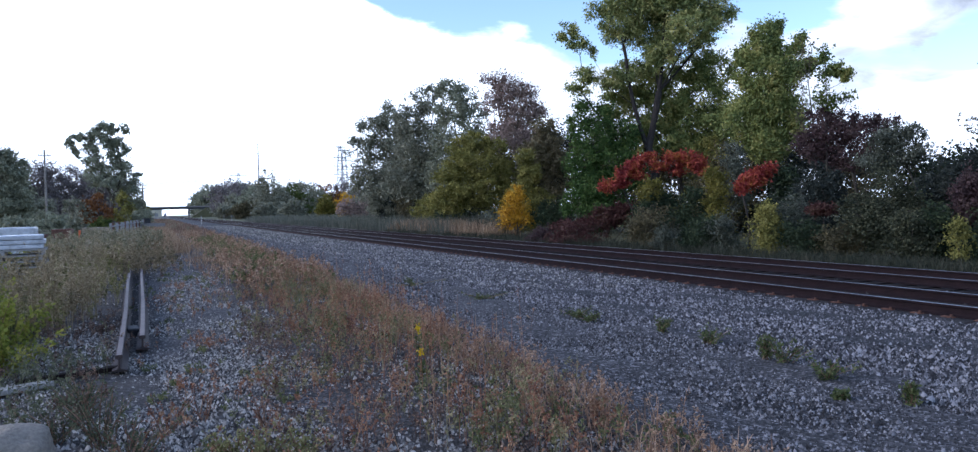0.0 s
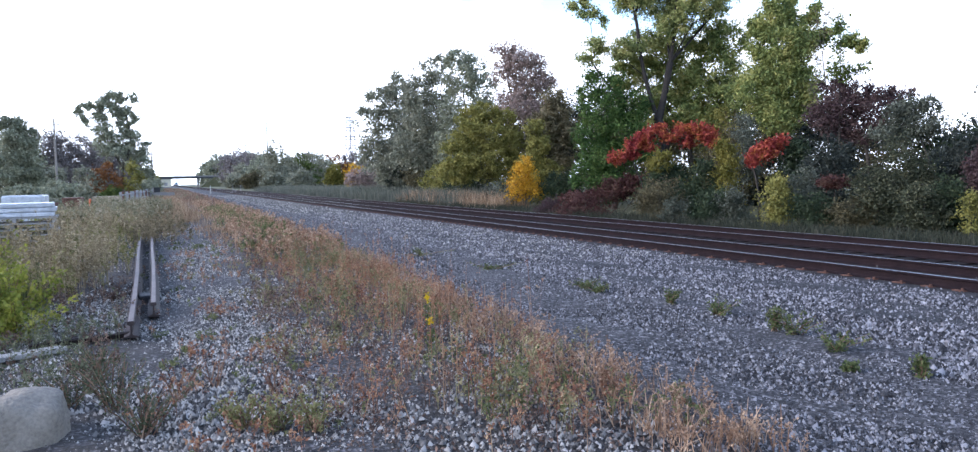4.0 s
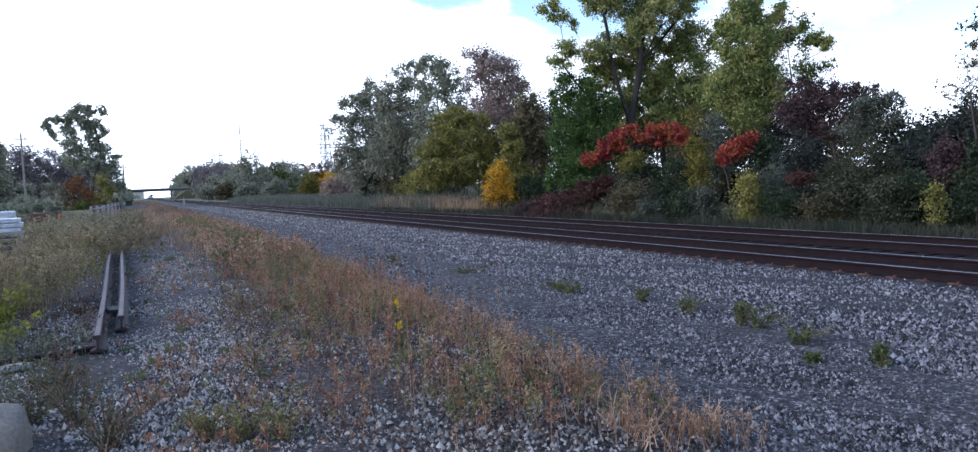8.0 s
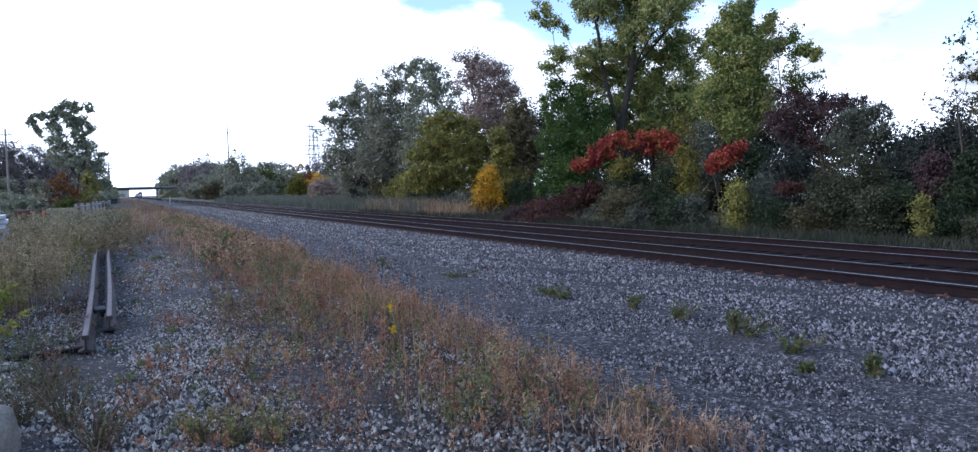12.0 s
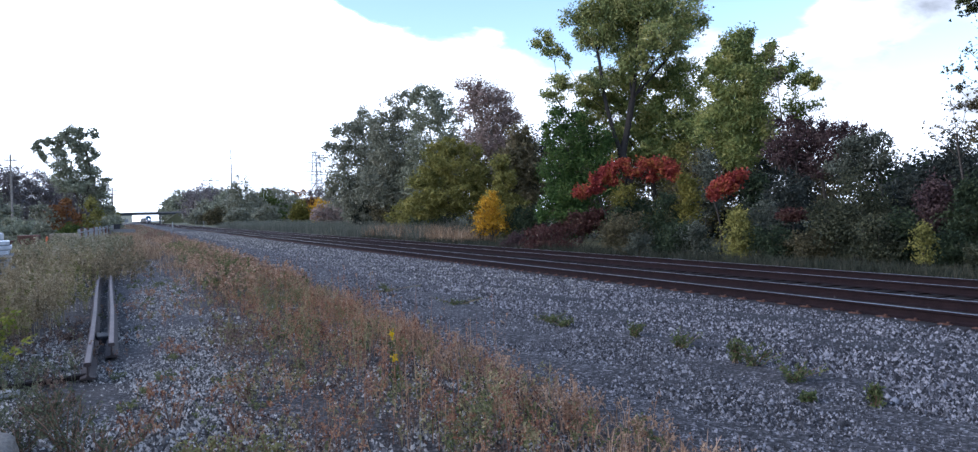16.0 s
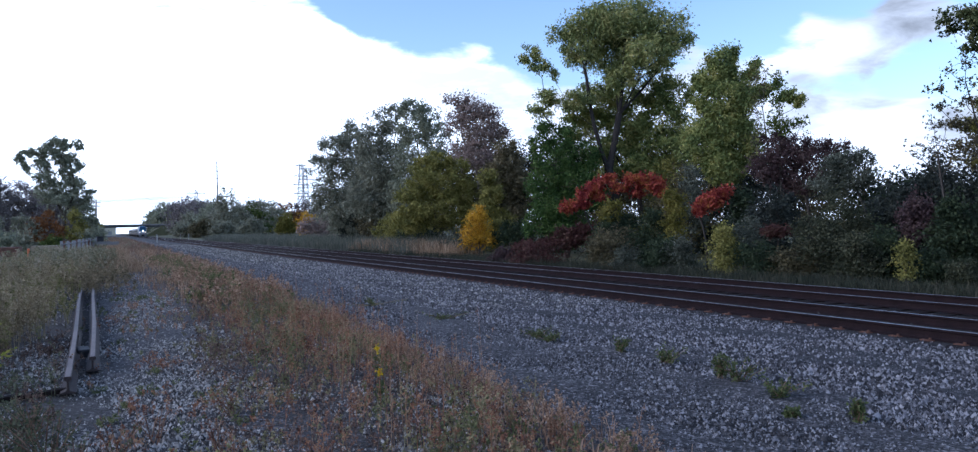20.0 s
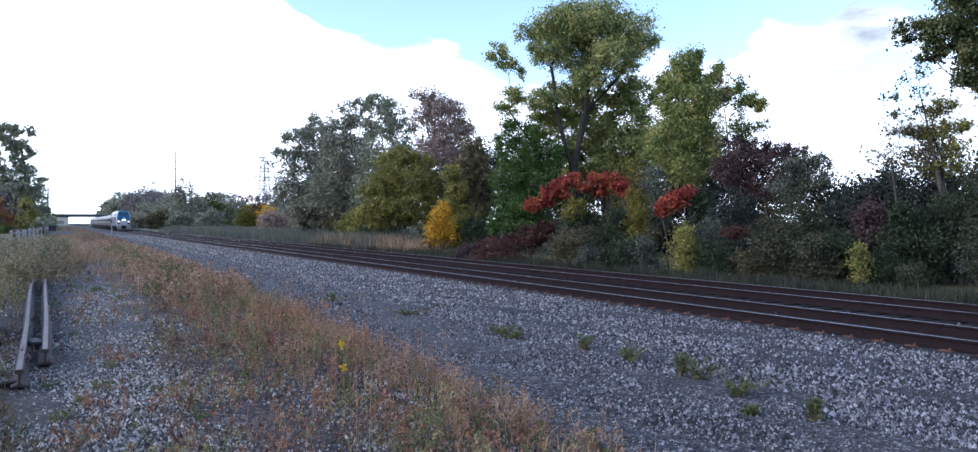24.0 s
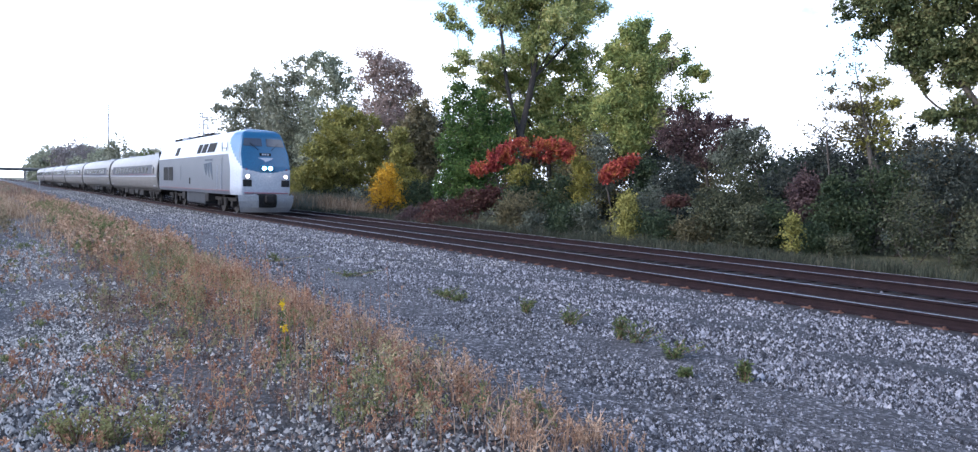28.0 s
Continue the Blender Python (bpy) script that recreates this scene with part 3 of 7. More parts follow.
dry_gold = leafy("dry_golden_grass", [(0.15, 0.092, 0.056), (0.28, 0.185, 0.115), (0.41, 0.29, 0.185), (0.52, 0.39, 0.27)], 0.3, 0.8)
dry_brown = leafy("dry_brown_weeds", [(0.10, 0.058, 0.042), (0.20, 0.115, 0.08), (0.31, 0.195, 0.135), (0.40, 0.29, 0.205)], 0.3, 0.8)
weed_green = leafy("green_weeds", [(0.05, 0.068, 0.028), (0.085, 0.108, 0.042), (0.135, 0.155, 0.062), (0.20, 0.20, 0.09)], 0.35, 0.7)
grey_green = leafy("grey_green_goldenrod", [(0.11, 0.11, 0.065), (0.205, 0.20, 0.12), (0.30, 0.27, 0.18), (0.41, 0.34, 0.25)], 0.3, 0.8)


def forbs(name, x, y, height, mat, label, leaf=0.016, per=14, fat=0.035, top=0.0, stem=True):
    """Branching weeds: a thin stalk with small leaves or seed tufts about it; top gathers them at the tip."""
    n = len(x)
    h = height * RNG.uniform(0.5, 1.25, n)
    az, ln = RNG.uniform(0, 6.28, n), np.abs(RNG.normal(0, 0.25, n))
    root = np.stack([x, y, gz(x)], 1)
    tip = root + np.stack([np.cos(az) * ln * h, np.sin(az) * ln * h, h], 1)
    t = RNG.uniform(0.08, 1, (n, per)) ** (1.0 / (1.0 + 2.5 * top))
    C = root[:, None] * (1 - t[..., None]) + tip[:, None] * t[..., None]
    C = C + RNG.normal(0, 1, (n, per, 3)) * (fat * (0.5 + h / height))[:, None, None] * np.array([1, 1, 0.6])
    C = C.reshape(-1, 3)
    C[:, 2] = np.maximum(C[:, 2], gz(C[:, 0]) + 0.012)
    V, F = leaf_quads(C, leaf, RNG, 1.7)
    if stem:
        s = np.stack([np.cos(az + 1.57), np.sin(az + 1.57), np.zeros(n)], 1) * 0.0022
        S = np.stack([root - s, root + s, tip + s * 0.5, tip - s * 0.5], 1).reshape(-1, 3)
        F = np.concatenate([F, len(V) + np.arange(4 * n).reshape(-1, 4)])
        V = np.concatenate([V, S])
    return tagged(part(name, raw_mesh(name, V, F), mat), label, "weeds", kind="stuff")


def stalks(name, x, y, height, mat, label, width=0.006, branches=5, per=4, tuft=0.022, lean=0.22, spreading=0.32):
    """Weed plants: an upright stem, side branches along its upper part, and small leaves or seed tufts on the branches."""
    n = len(x)
    h = height * RNG.lognormal(-0.06, 0.3, n).clip(0.4, 1.5)
    az, ln = RNG.uniform(0, 6.28, n), np.abs(RNG.normal(0, lean, n))
    root = np.stack([x, y, gz(x) - 0.01], 1)
    tip = root + np.stack([np.cos(az) * ln * h, np.sin(az) * ln * h, h * (1 - 0.2 * ln)], 1)
    side = np.stack([np.cos(az + 1.57), np.sin(az + 1.57), np.zeros(n)], 1) * (width * 0.5)
    S = np.stack([root - side, root + side, tip + side * 0.4, tip - side * 0.4], 1).reshape(-1, 3)
    t = RNG.uniform(0.3, 0.97, (n, branches))
    a = RNG.uniform(0, 6.28, (n, branches))
    ln2 = h[:, None] * spreading * (1.15 - t) * RNG.uniform(0.5, 1.2, (n, branches)) + 0.015
    B0 = root[:, None] + (tip - root)[:, None] * t[..., None]
    D = np.stack([np.cos(a), np.sin(a), RNG.uniform(0.5, 1.4, (n, branches))], -1)
    B1 = B0 + D * ln2[..., None]
    w2 = np.stack([-np.sin(a), np.cos(a), np.zeros_like(a)], -1) * (width * 0.32)
    Q = np.stack([B0 - w2, B0 + w2, B1 + w2 * 0.5, B1 - w2 * 0.5], 2).reshape(-1, 3)
    q = RNG.uniform(0.25, 1.05, (n, branches, per))[..., None]
    C = B0[:, :, None] * (1 - q) + B1[:, :, None] * q + RNG.normal(0, tuft * 0.45, (n, branches, per, 3))
    V, F = leaf_quads(C.reshape(-1, 3), tuft, RNG, 1.5)
    V = np.concatenate([V, S, Q])
    return tagged(part(name, raw_mesh(name, V, np.arange(len(V)).reshape(-1, 4)), mat), label, "weeds", kind="stuff")


def verge(n, u0, u1, y0, y1, k, spread_m, power=1.0):
    """Clumped places in the weedy verge, which widens away from the eye; u runs from 0 at the bare strip to 1 at the road."""
    cy = y0 + (y1 - y0) * RNG.uniform(0, 1, k) ** power
    cu = RNG.uniform(u0, u1, k)
    pick = RNG.integers(0, k, n)
    sc = spread_m * RNG.uniform(0.3, 1.2, k)[pick]
    yy = cy[pick] + RNG.normal(0, 1.3, n) * sc
    lo, hi = 0.35 + 0.055 * np.minimum(yy, 20), 3.45 + 0.045 * np.clip(yy - 4, 0, 16)
    return lo + (hi - lo) * cu[pick] + RNG.normal(0, 1, n) * sc, yy


rust_weed = leafy("rusty_red_weeds", [(0.135, 0.058, 0.038), (0.275, 0.122, 0.074), (0.400, 0.213, 0.122), (0.445, 0.315, 0.190)], 0.25, 0.85, 4.0)
tan_weed = leafy("tan_dry_weeds", [(0.152, 0.086, 0.055), (0.290, 0.174, 0.109), (0.440, 0.285, 0.185), (0.575, 0.408, 0.275)], 0.25, 0.85, 4.0)
umber_weed = leafy("umber_dead_weeds", [(0.057, 0.039, 0.033), (0.115, 0.076, 0.060), (0.207, 0.138, 0.106), (0.322, 0.230, 0.172)], 0.2, 0.9, 4.0)
moss_weed = leafy("mossy_green_weeds", [(0.066, 0.082, 0.036), (0.120, 0.138, 0.058), (0.192, 0.204, 0.086), (0.288, 0.276, 0.132)], 0.3, 0.8, 4.0)
x, y = verge(841, 0.74, 1.0, 3.4, 20, 130, 0.13, 1.3)
stalks("tan_edge_weeds", x, y, 0.27, tan_weed, "dry tan weeds along the edge of the gravel road", 0.006, 6, 4, 0.016, 0.4)
x, y = verge(630, 0.7, 1.0, 18, 60, 130, 0.25, 1.2)
stalks("far_tan_edge_weeds", x, y, 0.42, tan_weed, "dry tan weeds along the far edge of the road", 0.014, 4, 3, 0.045, 0.4)
x, y = verge(2880, 0.8, 1.02, 3.4, 60, 240, 0.14, 1.3)
blades("dry_grass_edge", x, y, 0.26, 0.011, tan_weed, "dry golden grass along the edge of the gravel road", 0.7)
x, y = verge(464, 0.2, 0.9, 4.2, 20, 70, 0.22, 1.3)
stalks("rusty_weeds", x, y, 0.34, rust_weed, "rusty red branching weeds on the gravel", 0.006, 7, 4, 0.016)
x, y = verge(432, 0.1, 0.8, 16, 60, 120, 0.35, 1.2)
stalks("far_brown_weeds", x, y, 0.45, tan_weed, "tan and brown branching weeds along the verge", 0.014, 5, 3, 0.045)
x, y = verge(392, 0.05, 0.9, 4.2, 24, 110, 0.2, 1.2)
stalks("umber_dead_weeds", x, y, 0.30, umber_weed, "dark brown dead weeds among the dry grass", 0.006, 7, 4, 0.017, 0.35)
x, y = verge(315, 0.3, 0.9, 4.2, 18, 34, 0.24, 1.3)
stalks("mossy_weeds", x, y, 0.22, moss_weed, "green weeds among the dry brown stalks", 0.006, 7, 5, 0.018, 0.4)
olive_weed = leafy("olive_drying_weeds", [(0.098, 0.091, 0.047), (0.182, 0.166, 0.081), (0.286, 0.254, 0.127), (0.416, 0.351, 0.195)], 0.25, 0.85, 4.0)
x, y = verge(341, 0.3, 0.85, 4.4, 22, 60, 0.26, 1.3)
stalks("olive_weeds", x, y, 0.36, olive_weed, "olive green weeds drying among brown stalks", 0.006, 8, 4, 0.017)
x, y = verge(360, 0.05, 0.6, 6, 30, 60, 0.3, 1.2)
stalks("low_olive_weeds", x, y, 0.15, olive_weed, "low olive weeds spread over the gravel", 0.005, 7, 4, 0.016, 0.5)
x, y = verge(500, 0.2, 0.8, 18, 50, 40, 0.4, 1.2)
stalks("far_mossy_weeds", x, y, 0.35, moss_weed, "green weeds along the dry verge", 0.012, 5, 4, 0.045, 0.4)
x, y = verge(2860, 0.02, 0.95, 4.0, 26, 420, 0.22, 1.3)
forbs("weed_litter", x, y, 0.05, umber_weed, "low dead leaves and litter among gravel and weeds", 0.022, 4, 0.04, 0.0, False)
x, y = verge(261, 0.35, 0.98, 4.2, 20, 40, 0.2, 1.2)
stalks("tall_rusty_stalks", x, y, 0.62, rust_weed, "tall thin rust coloured seed stalks", 0.007, 5, 3, 0.016, 0.1, 0.12)
x, y = clumped(4200, 1.2, 4.0, 24, 80, 300, 0.26, 1.2)
blades("dry_brown_weed_stalks", x, y, 0.36, 0.014, dry_gold, "tan and brown dry weed stalks on the gravel", 0.5)
x, y = clumped(312, -0.2, 1.3, 4.8, 30, 90, 0.14, 1.4)
stalks("sparse_brown_weeds", x, y, 0.16, rust_weed, "sparse low brown weeds growing through gravel", 0.005, 5, 3, 0.018, 0.4)
x, y = clumped(252, -0.2, 1.4, 4.8, 26, 46, 0.12, 1.2)
stalks("sparse_green_weeds", x, y, 0.09, moss_weed, "sparse low green weeds growing through gravel", 0.004, 6, 4, 0.015, 0.5)
x, y = clumped(1125, -4.4, -1.05, 12.5, 34, 120, 0.28, 1.2)
stalks("goldenrod_plants", x, y, 0.82, leafy("grey_brown_goldenrod", [(0.146, 0.114, 0.065), (0.249, 0.196, 0.116), (0.361, 0.292, 0.184), (0.464, 0.384, 0.252)], 0.25, 0.9, 3.0), "tall grey brown goldenrod with fluffy seed heads", 0.009, 9, 6, 0.026, 0.15, 0.2)
x, y = clumped(540, -4.4, -1.05, 12.0, 34, 90, 0.3, 1.2)
stalks("leafy_goldenrod", x, y, 0.66, leafy("leafy_olive_goldenrod", [(0.090, 0.091, 0.037), (0.162, 0.159, 0.062), (0.252, 0.232, 0.096), (0.360, 0.310, 0.152)], 0.3, 0.85, 3.0), "olive green goldenrod stems with narrow leaves", 0.009, 9, 5, 0.030, 0.2, 0.2)
x, y = clumped(900, -4.2, -0.2, 30, 60, 110, 0.4, 1.1)
stalks("far_goldenrod", x, y, 0.75, grey_green, "grey green goldenrod grown over the old siding", 0.018, 6, 4, 0.075, 0.2)
x, y = clumped(440, -2.6, -0.65, 6.6, 14, 60, 0.2, 1.0)
stalks("low_weeds_by_rails", x, y, 0.2, umber_weed, "low tangled dead weeds beside the old rails", 0.006, 6, 4, 0.02, 0.5)
x, y = clumped(88, -1.5, -0.3, 5.4, 9.0, 22, 0.16, 1.0)
stalks("wispy_grey_weeds", x, y, 0.42, leafy("wispy_weed_leaves", [(0.07, 0.08, 0.05), (0.13, 0.14, 0.085), (0.21, 0.21, 0.13)], 0.3, 0.85, 3.0), "wispy grey green weeds on pale gravel", 0.006, 7, 4, 0.02, 0.3)
x, y = clumped(320, -1.0, 0.3, 22, 45, 70, 0.3, 1.2)
stalks("weeds_over_old_rails", x, y, 0.6, leafy("tan_green_weeds", [(0.11, 0.09, 0.052), (0.21, 0.17, 0.10), (0.33, 0.26, 0.165)], 0.3, 0.85, 3.0), "tan and green weeds grown over the old rails", 0.013, 6, 4, 0.05)
x, y = clumped(9000, -1.0, 1.0, 34, 95, 300, 0.35, 1.2)
blades("tall_weeds_on_old_siding", x, y, 0.55, 0.016, dry_gold, "tall tan brown weeds grown over the old siding")
x, y = clumped(9000, -2.5, 5.0, 75, 320, 500, 0.7, 1.3)
blades("far_verge_weeds", x, y, 0.5, 0.05, dry_brown, "brown and tan weeds along the far access track", 0.5)
x, y = clumped(5000, -3.0, 4.0, 80, 320, 300, 0.7, 1.3)
blades("far_green_weeds", x, y, 0.45, 0.05, grey_green, "grey green weeds along the far access track", 0.5)
x, y = clumped(9000, -9.0, -3.6, 22, 100, 400, 0.45, 1.2)
blades("rough_meadow_grass", x, y, 0.42, 0.02, weed_green, "rough green meadow grass behind the siding")
x, y = clumped(1800, -3.6, -1.7, 9.5, 16, 36, 0.25, 1.0)
blades("green_weed_patch", x, y, 0.55, 0.012, weed_green, "green leafy weeds beside the old rails")
x, y = clumped(24000, 17.6, 20.4, -4, 60, 800, 0.35, 1.2)
blades("verge_grass", x, y, 0.42, 0.018, leafy("verge_grass_green", [(0.026, 0.032, 0.022), (0.044, 0.050, 0.034), (0.066, 0.07, 0.048), (0.105, 0.098, 0.07)], 0.3, 0.8), "dull green grass on the far verge of the track", 0.5)
reed = leafy("grey_green_reeds", [(0.07, 0.08, 0.06), (0.11, 0.12, 0.095), (0.16, 0.165, 0.13), (0.21, 0.20, 0.16)], 0.3, 0.8)
x, y = clumped(21080, 18.6, 26.0, 48, 175, 1100, 0.7, 1.2)
blades("reed_bed", x, y, 1.3, 0.04, reed, "grey green reeds growing along the track")
x, y = clumped(5000, 18.8, 21.5, 42, 62, 160, 0.5, 1.0)
blades("tan_reeds", x, y, 1.1, 0.03, dry_gold, "dry tan reeds beside the track")


def leafy_weed(name, x, y, height, n_stem, mat, label, leaf=0.03, spread_r=0.18, per=40, category="weed"):
    """A bushy weed: thin stems with leaves all along them."""
    paths, C = [], []
    for _ in range(n_stem):
        az, ln = RNG.uniform(0, 6.28), RNG.uniform(0.1, 1.0) * spread_r / 0.18
        h = height * RNG.uniform(0.6, 1.1)
        tip = np.array([math.cos(az) * ln * spread_r * 1.6, math.sin(az) * ln * spread_r * 1.6, h])
        root = np.array([RNG.normal(0, 0.03), RNG.normal(0, 0.03), -0.02])
        mid = root * 0.5 + tip * 0.5 + np.array([0, 0, h * 0.12])
        paths.append(([root, mid, tip], [0.005, 0.004, 0.0015]))
        t = RNG.uniform(0.15, 1, per)[:, None]
        C.append((1 - t) ** 2 * root + 2 * t * (1 - t) * mid + t ** 2 * tip + RNG.normal(0, leaf * 0.9, (per, 3)))
    e = empty(name, pose(x, y, float(gz(x))), label, category)
    V, F = tubes(paths, 4)
    tagged(part("stalk", raw_mesh("stalk", V, F), dry_brown, e), kind="stuff")
    V, F = leaf_quads(np.concatenate(C), leaf, RNG, 1.6)
    tagged(part("foliage", raw_mesh("foliage", V, F), mat, e), kind="stuff")
    return e


for wx, wy, wh, ws in ((6.56, 8.45, 0.24, 0.16), (6.56, 7.5, 0.2, 0.2), (6.47, 6.12, 0.3, 0.2), (6.23, 5.36, 0.22, 0.2), (6.1, 4.35, 0.2, 0.1), (6.25, 9.9, 0.14, 0.2), (6.3, 10.4, 0.13, 0.22), (6.4, 6.35, 0.3, 0.1), (5.6, 16.8, 0.15, 0.35), (6.0, 13.5, 0.12, 0.3), (5.7, 4.75, 0.08, 0.1)):
    leafy_weed("gravel_weed", wx, wy, wh, 13, weed_green, "low green weed growing in the grey gravel", 0.024, ws, 30)
for wx, wy, wh in ((-0.78, 6.5, 0.3), (-0.62, 7.2, 0.34), (-0.42, 6.2, 0.5), (-0.22, 5.5, 0.34)):
    leafy_weed("grey_green_weed", wx, wy, wh, 18, leafy("dull_green_weed_leaves", [(0.06, 0.07, 0.04), (0.10, 0.115, 0.065), (0.16, 0.165, 0.10)], 0.35), "bushy grey green weed beside pale gravel", 0.016, 0.2, 42)
for wx, wy, wh in ((0.42, 5.35, 0.26), (0.62, 5.2, 0.28), (0.85, 5.05, 0.24)):
    leafy_weed("yellow_green_weed", wx, wy, wh, 16, leafy("pale_olive_leaves", [(0.150, 0.150, 0.060), (0.240, 0.232, 0.098), (0.345, 0.315, 0.150)], 0.35), "yellow green leafy weed on the gravel", 0.018, 0.16, 30)
for wx, wy, wh in ((-2.25, 10.5, 1.0), (-2.7, 12.0, 1.1), (-1.62, 9.6, 0.5), (-1.8, 10.2, 0.85), (-2.45, 11.2, 1.0), (-3.1, 14.5, 0.9), (-4.0, 24.0, 1.0)):
    leafy_weed("yellow_leaf_shrub", wx, wy, wh, 26, leafy("yellow_green_leaves", [(0.13, 0.16, 0.03), (0.23, 0.25, 0.045), (0.33, 0.31, 0.07)], 0.4), "small shrub with yellow green autumn leaves", 0.042, 0.3, 60, "shrub")
for wx, wy in ((0.05, 6.3), (-0.2, 5.9), (0.3, 6.6), (0.75, 6.1), (1.0, 7.2)):
    leafy_weed("red_stemmed_weed", wx, wy, 0.3, 7, leafy("red_brown_leaves", [(0.12, 0.035, 0.02), (0.20, 0.07, 0.035), (0.25, 0.12, 0.06)], 0.3), "thin weed with reddish brown stems", 0.013, 0.16, 12)


def yellow_flower(x, y, h):
    e = empty("yellow_wildflower", pose(x, y, 0), "single tall wildflower with a bright yellow head", "flower")
    V, F = tubes([([(0, 0, -0.02), (0.01, 0, h * 0.5), (0.0, 0.01, h)], [0.005, 0.004, 0.003])], 5)
    part("stem", raw_mesh("stem", V, F), weed_green, e)
    C = np.array([0, 0.01, h]) + RNG.normal(0, 0.014, (30, 3)) * np.array([1, 1, 1.5])
    V, F = leaf_quads(C, 0.025, RNG)
    part("petals", raw_mesh("petals", V, F), leafy("yellow_petals", [(0.5, 0.33, 0.01), (0.65, 0.45, 0.02), (0.7, 0.5, 0.03)], 0.4), e, "bright yellow petals")
    V, F = leaf_quads(np.array([0, 0, 0.1]) + RNG.uniform(0, 1, (30, 1)) * np.array([0.0, 0.0, h - 0.2]) + RNG.normal(0, 0.025, (30, 3)), 0.035, RNG)
    tagged(part("foliage", raw_mesh("foliage", V, F), weed_green, e), kind="stuff")


yellow_flower(2.60, 7.65, 0.42)
yellow_flower(2.33, 6.78, 0.34)


# ---- trees and shrubs ----
bark_dark = plain("dark_grey_bark", (0.035, 0.028, 0.022), (0.09, 0.075, 0.06), 4.0, 0.9, 0, 0.6, 30, 0.03)
bark_black = plain("dark_furrowed_bark", (0.018, 0.014, 0.012), (0.045, 0.037, 0.031), 4.0, 0.9, 0, 0.6, 30, 0.03)
bark_pale = plain("pale_grey_bark", (0.12, 0.105, 0.09), (0.22, 0.20, 0.175), 4.0, 0.9, 0, 0.5, 30, 0.02)
TONES = {
    # cottonwood, ash, grey and pink leaves lightened to mimic veiling haze
    "cottonwood": [(0.106, 0.140, 0.056), (0.206, 0.244, 0.088), (0.338, 0.344, 0.125), (0.525, 0.469, 0.188)],
    "ash_green": [(0.085, 0.120, 0.044), (0.165, 0.205, 0.067), (0.275, 0.295, 0.093), (0.415, 0.372, 0.128)],
    # the next two leaf tones have distance haze mixed into the colour
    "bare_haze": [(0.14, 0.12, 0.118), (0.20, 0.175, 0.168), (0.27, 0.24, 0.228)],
    "hazed_green": [(0.156, 0.171, 0.117), (0.259, 0.272, 0.188), (0.389, 0.382, 0.266)],
    "dark_green": [(0.022, 0.034, 0.020), (0.040, 0.058, 0.030), (0.075, 0.092, 0.044)],
    "green": [(0.042, 0.065, 0.017), (0.083, 0.113, 0.029), (0.143, 0.167, 0.042)],
    "olive": [(0.125, 0.122, 0.037), (0.224, 0.211, 0.059), (0.363, 0.310, 0.092)],
    "grey_green": [(0.134, 0.141, 0.101), (0.228, 0.231, 0.164), (0.363, 0.343, 0.249)],
    "pink_grey": [(0.193, 0.145, 0.116), (0.329, 0.241, 0.202), (0.444, 0.329, 0.290)],
    "brown_green": [(0.060, 0.054, 0.032), (0.108, 0.094, 0.050), (0.180, 0.146, 0.077)],
    "scarlet": [(0.15, 0.026, 0.026), (0.28, 0.048, 0.044), (0.38, 0.085, 0.05), (0.42, 0.17, 0.05)],
    "dark_red": [(0.048, 0.023, 0.020), (0.095, 0.040, 0.035), (0.124, 0.072, 0.050)],
    "maroon": [(0.048, 0.034, 0.034), (0.092, 0.055, 0.056), (0.14, 0.098, 0.085)],
    "amber": [(0.386, 0.200, 0.021), (0.580, 0.323, 0.031), (0.741, 0.462, 0.056)],
    "yellow_green": [(0.104, 0.100, 0.024), (0.166, 0.148, 0.034), (0.238, 0.198, 0.047)],
    "rust": [(0.126, 0.056, 0.025), (0.210, 0.091, 0.035), (0.280, 0.140, 0.056)],
    "shade_green": [(0.040, 0.056, 0.026), (0.080, 0.100, 0.042), (0.135, 0.148, 0.062), (0.21, 0.19, 0.085)],
    "autumn_drab": [(0.10, 0.085, 0.05), (0.17, 0.145, 0.08), (0.26, 0.21, 0.12)],
    "maple_green": [(0.036, 0.070, 0.022), (0.067, 0.120, 0.034), (0.126, 0.180, 0.048)],
    "dusty_dark": [(0.022, 0.029, 0.026), (0.040, 0.048, 0.040), (0.078, 0.084, 0.066)],
    "dogwood": [(0.026, 0.032, 0.020), (0.060, 0.066, 0.038), (0.14, 0.14, 0.08)],
    "silver_green": [(0.045, 0.053, 0.040), (0.095, 0.105, 0.076), (0.20, 0.21, 0.16)],
}


def leaf_of(tone):
    return leafy("leaves_" + tone, TONES[tone], 0.2, 0.6, 1.3, 0.4)


def bezier(a, b, c, n):
    t = np.linspace(0, 1, n)[:, None]
    return (1 - t) ** 2 * np.asarray(a) + 2 * t * (1 - t) * np.asarray(b) + t ** 2 * np.asarray(c)


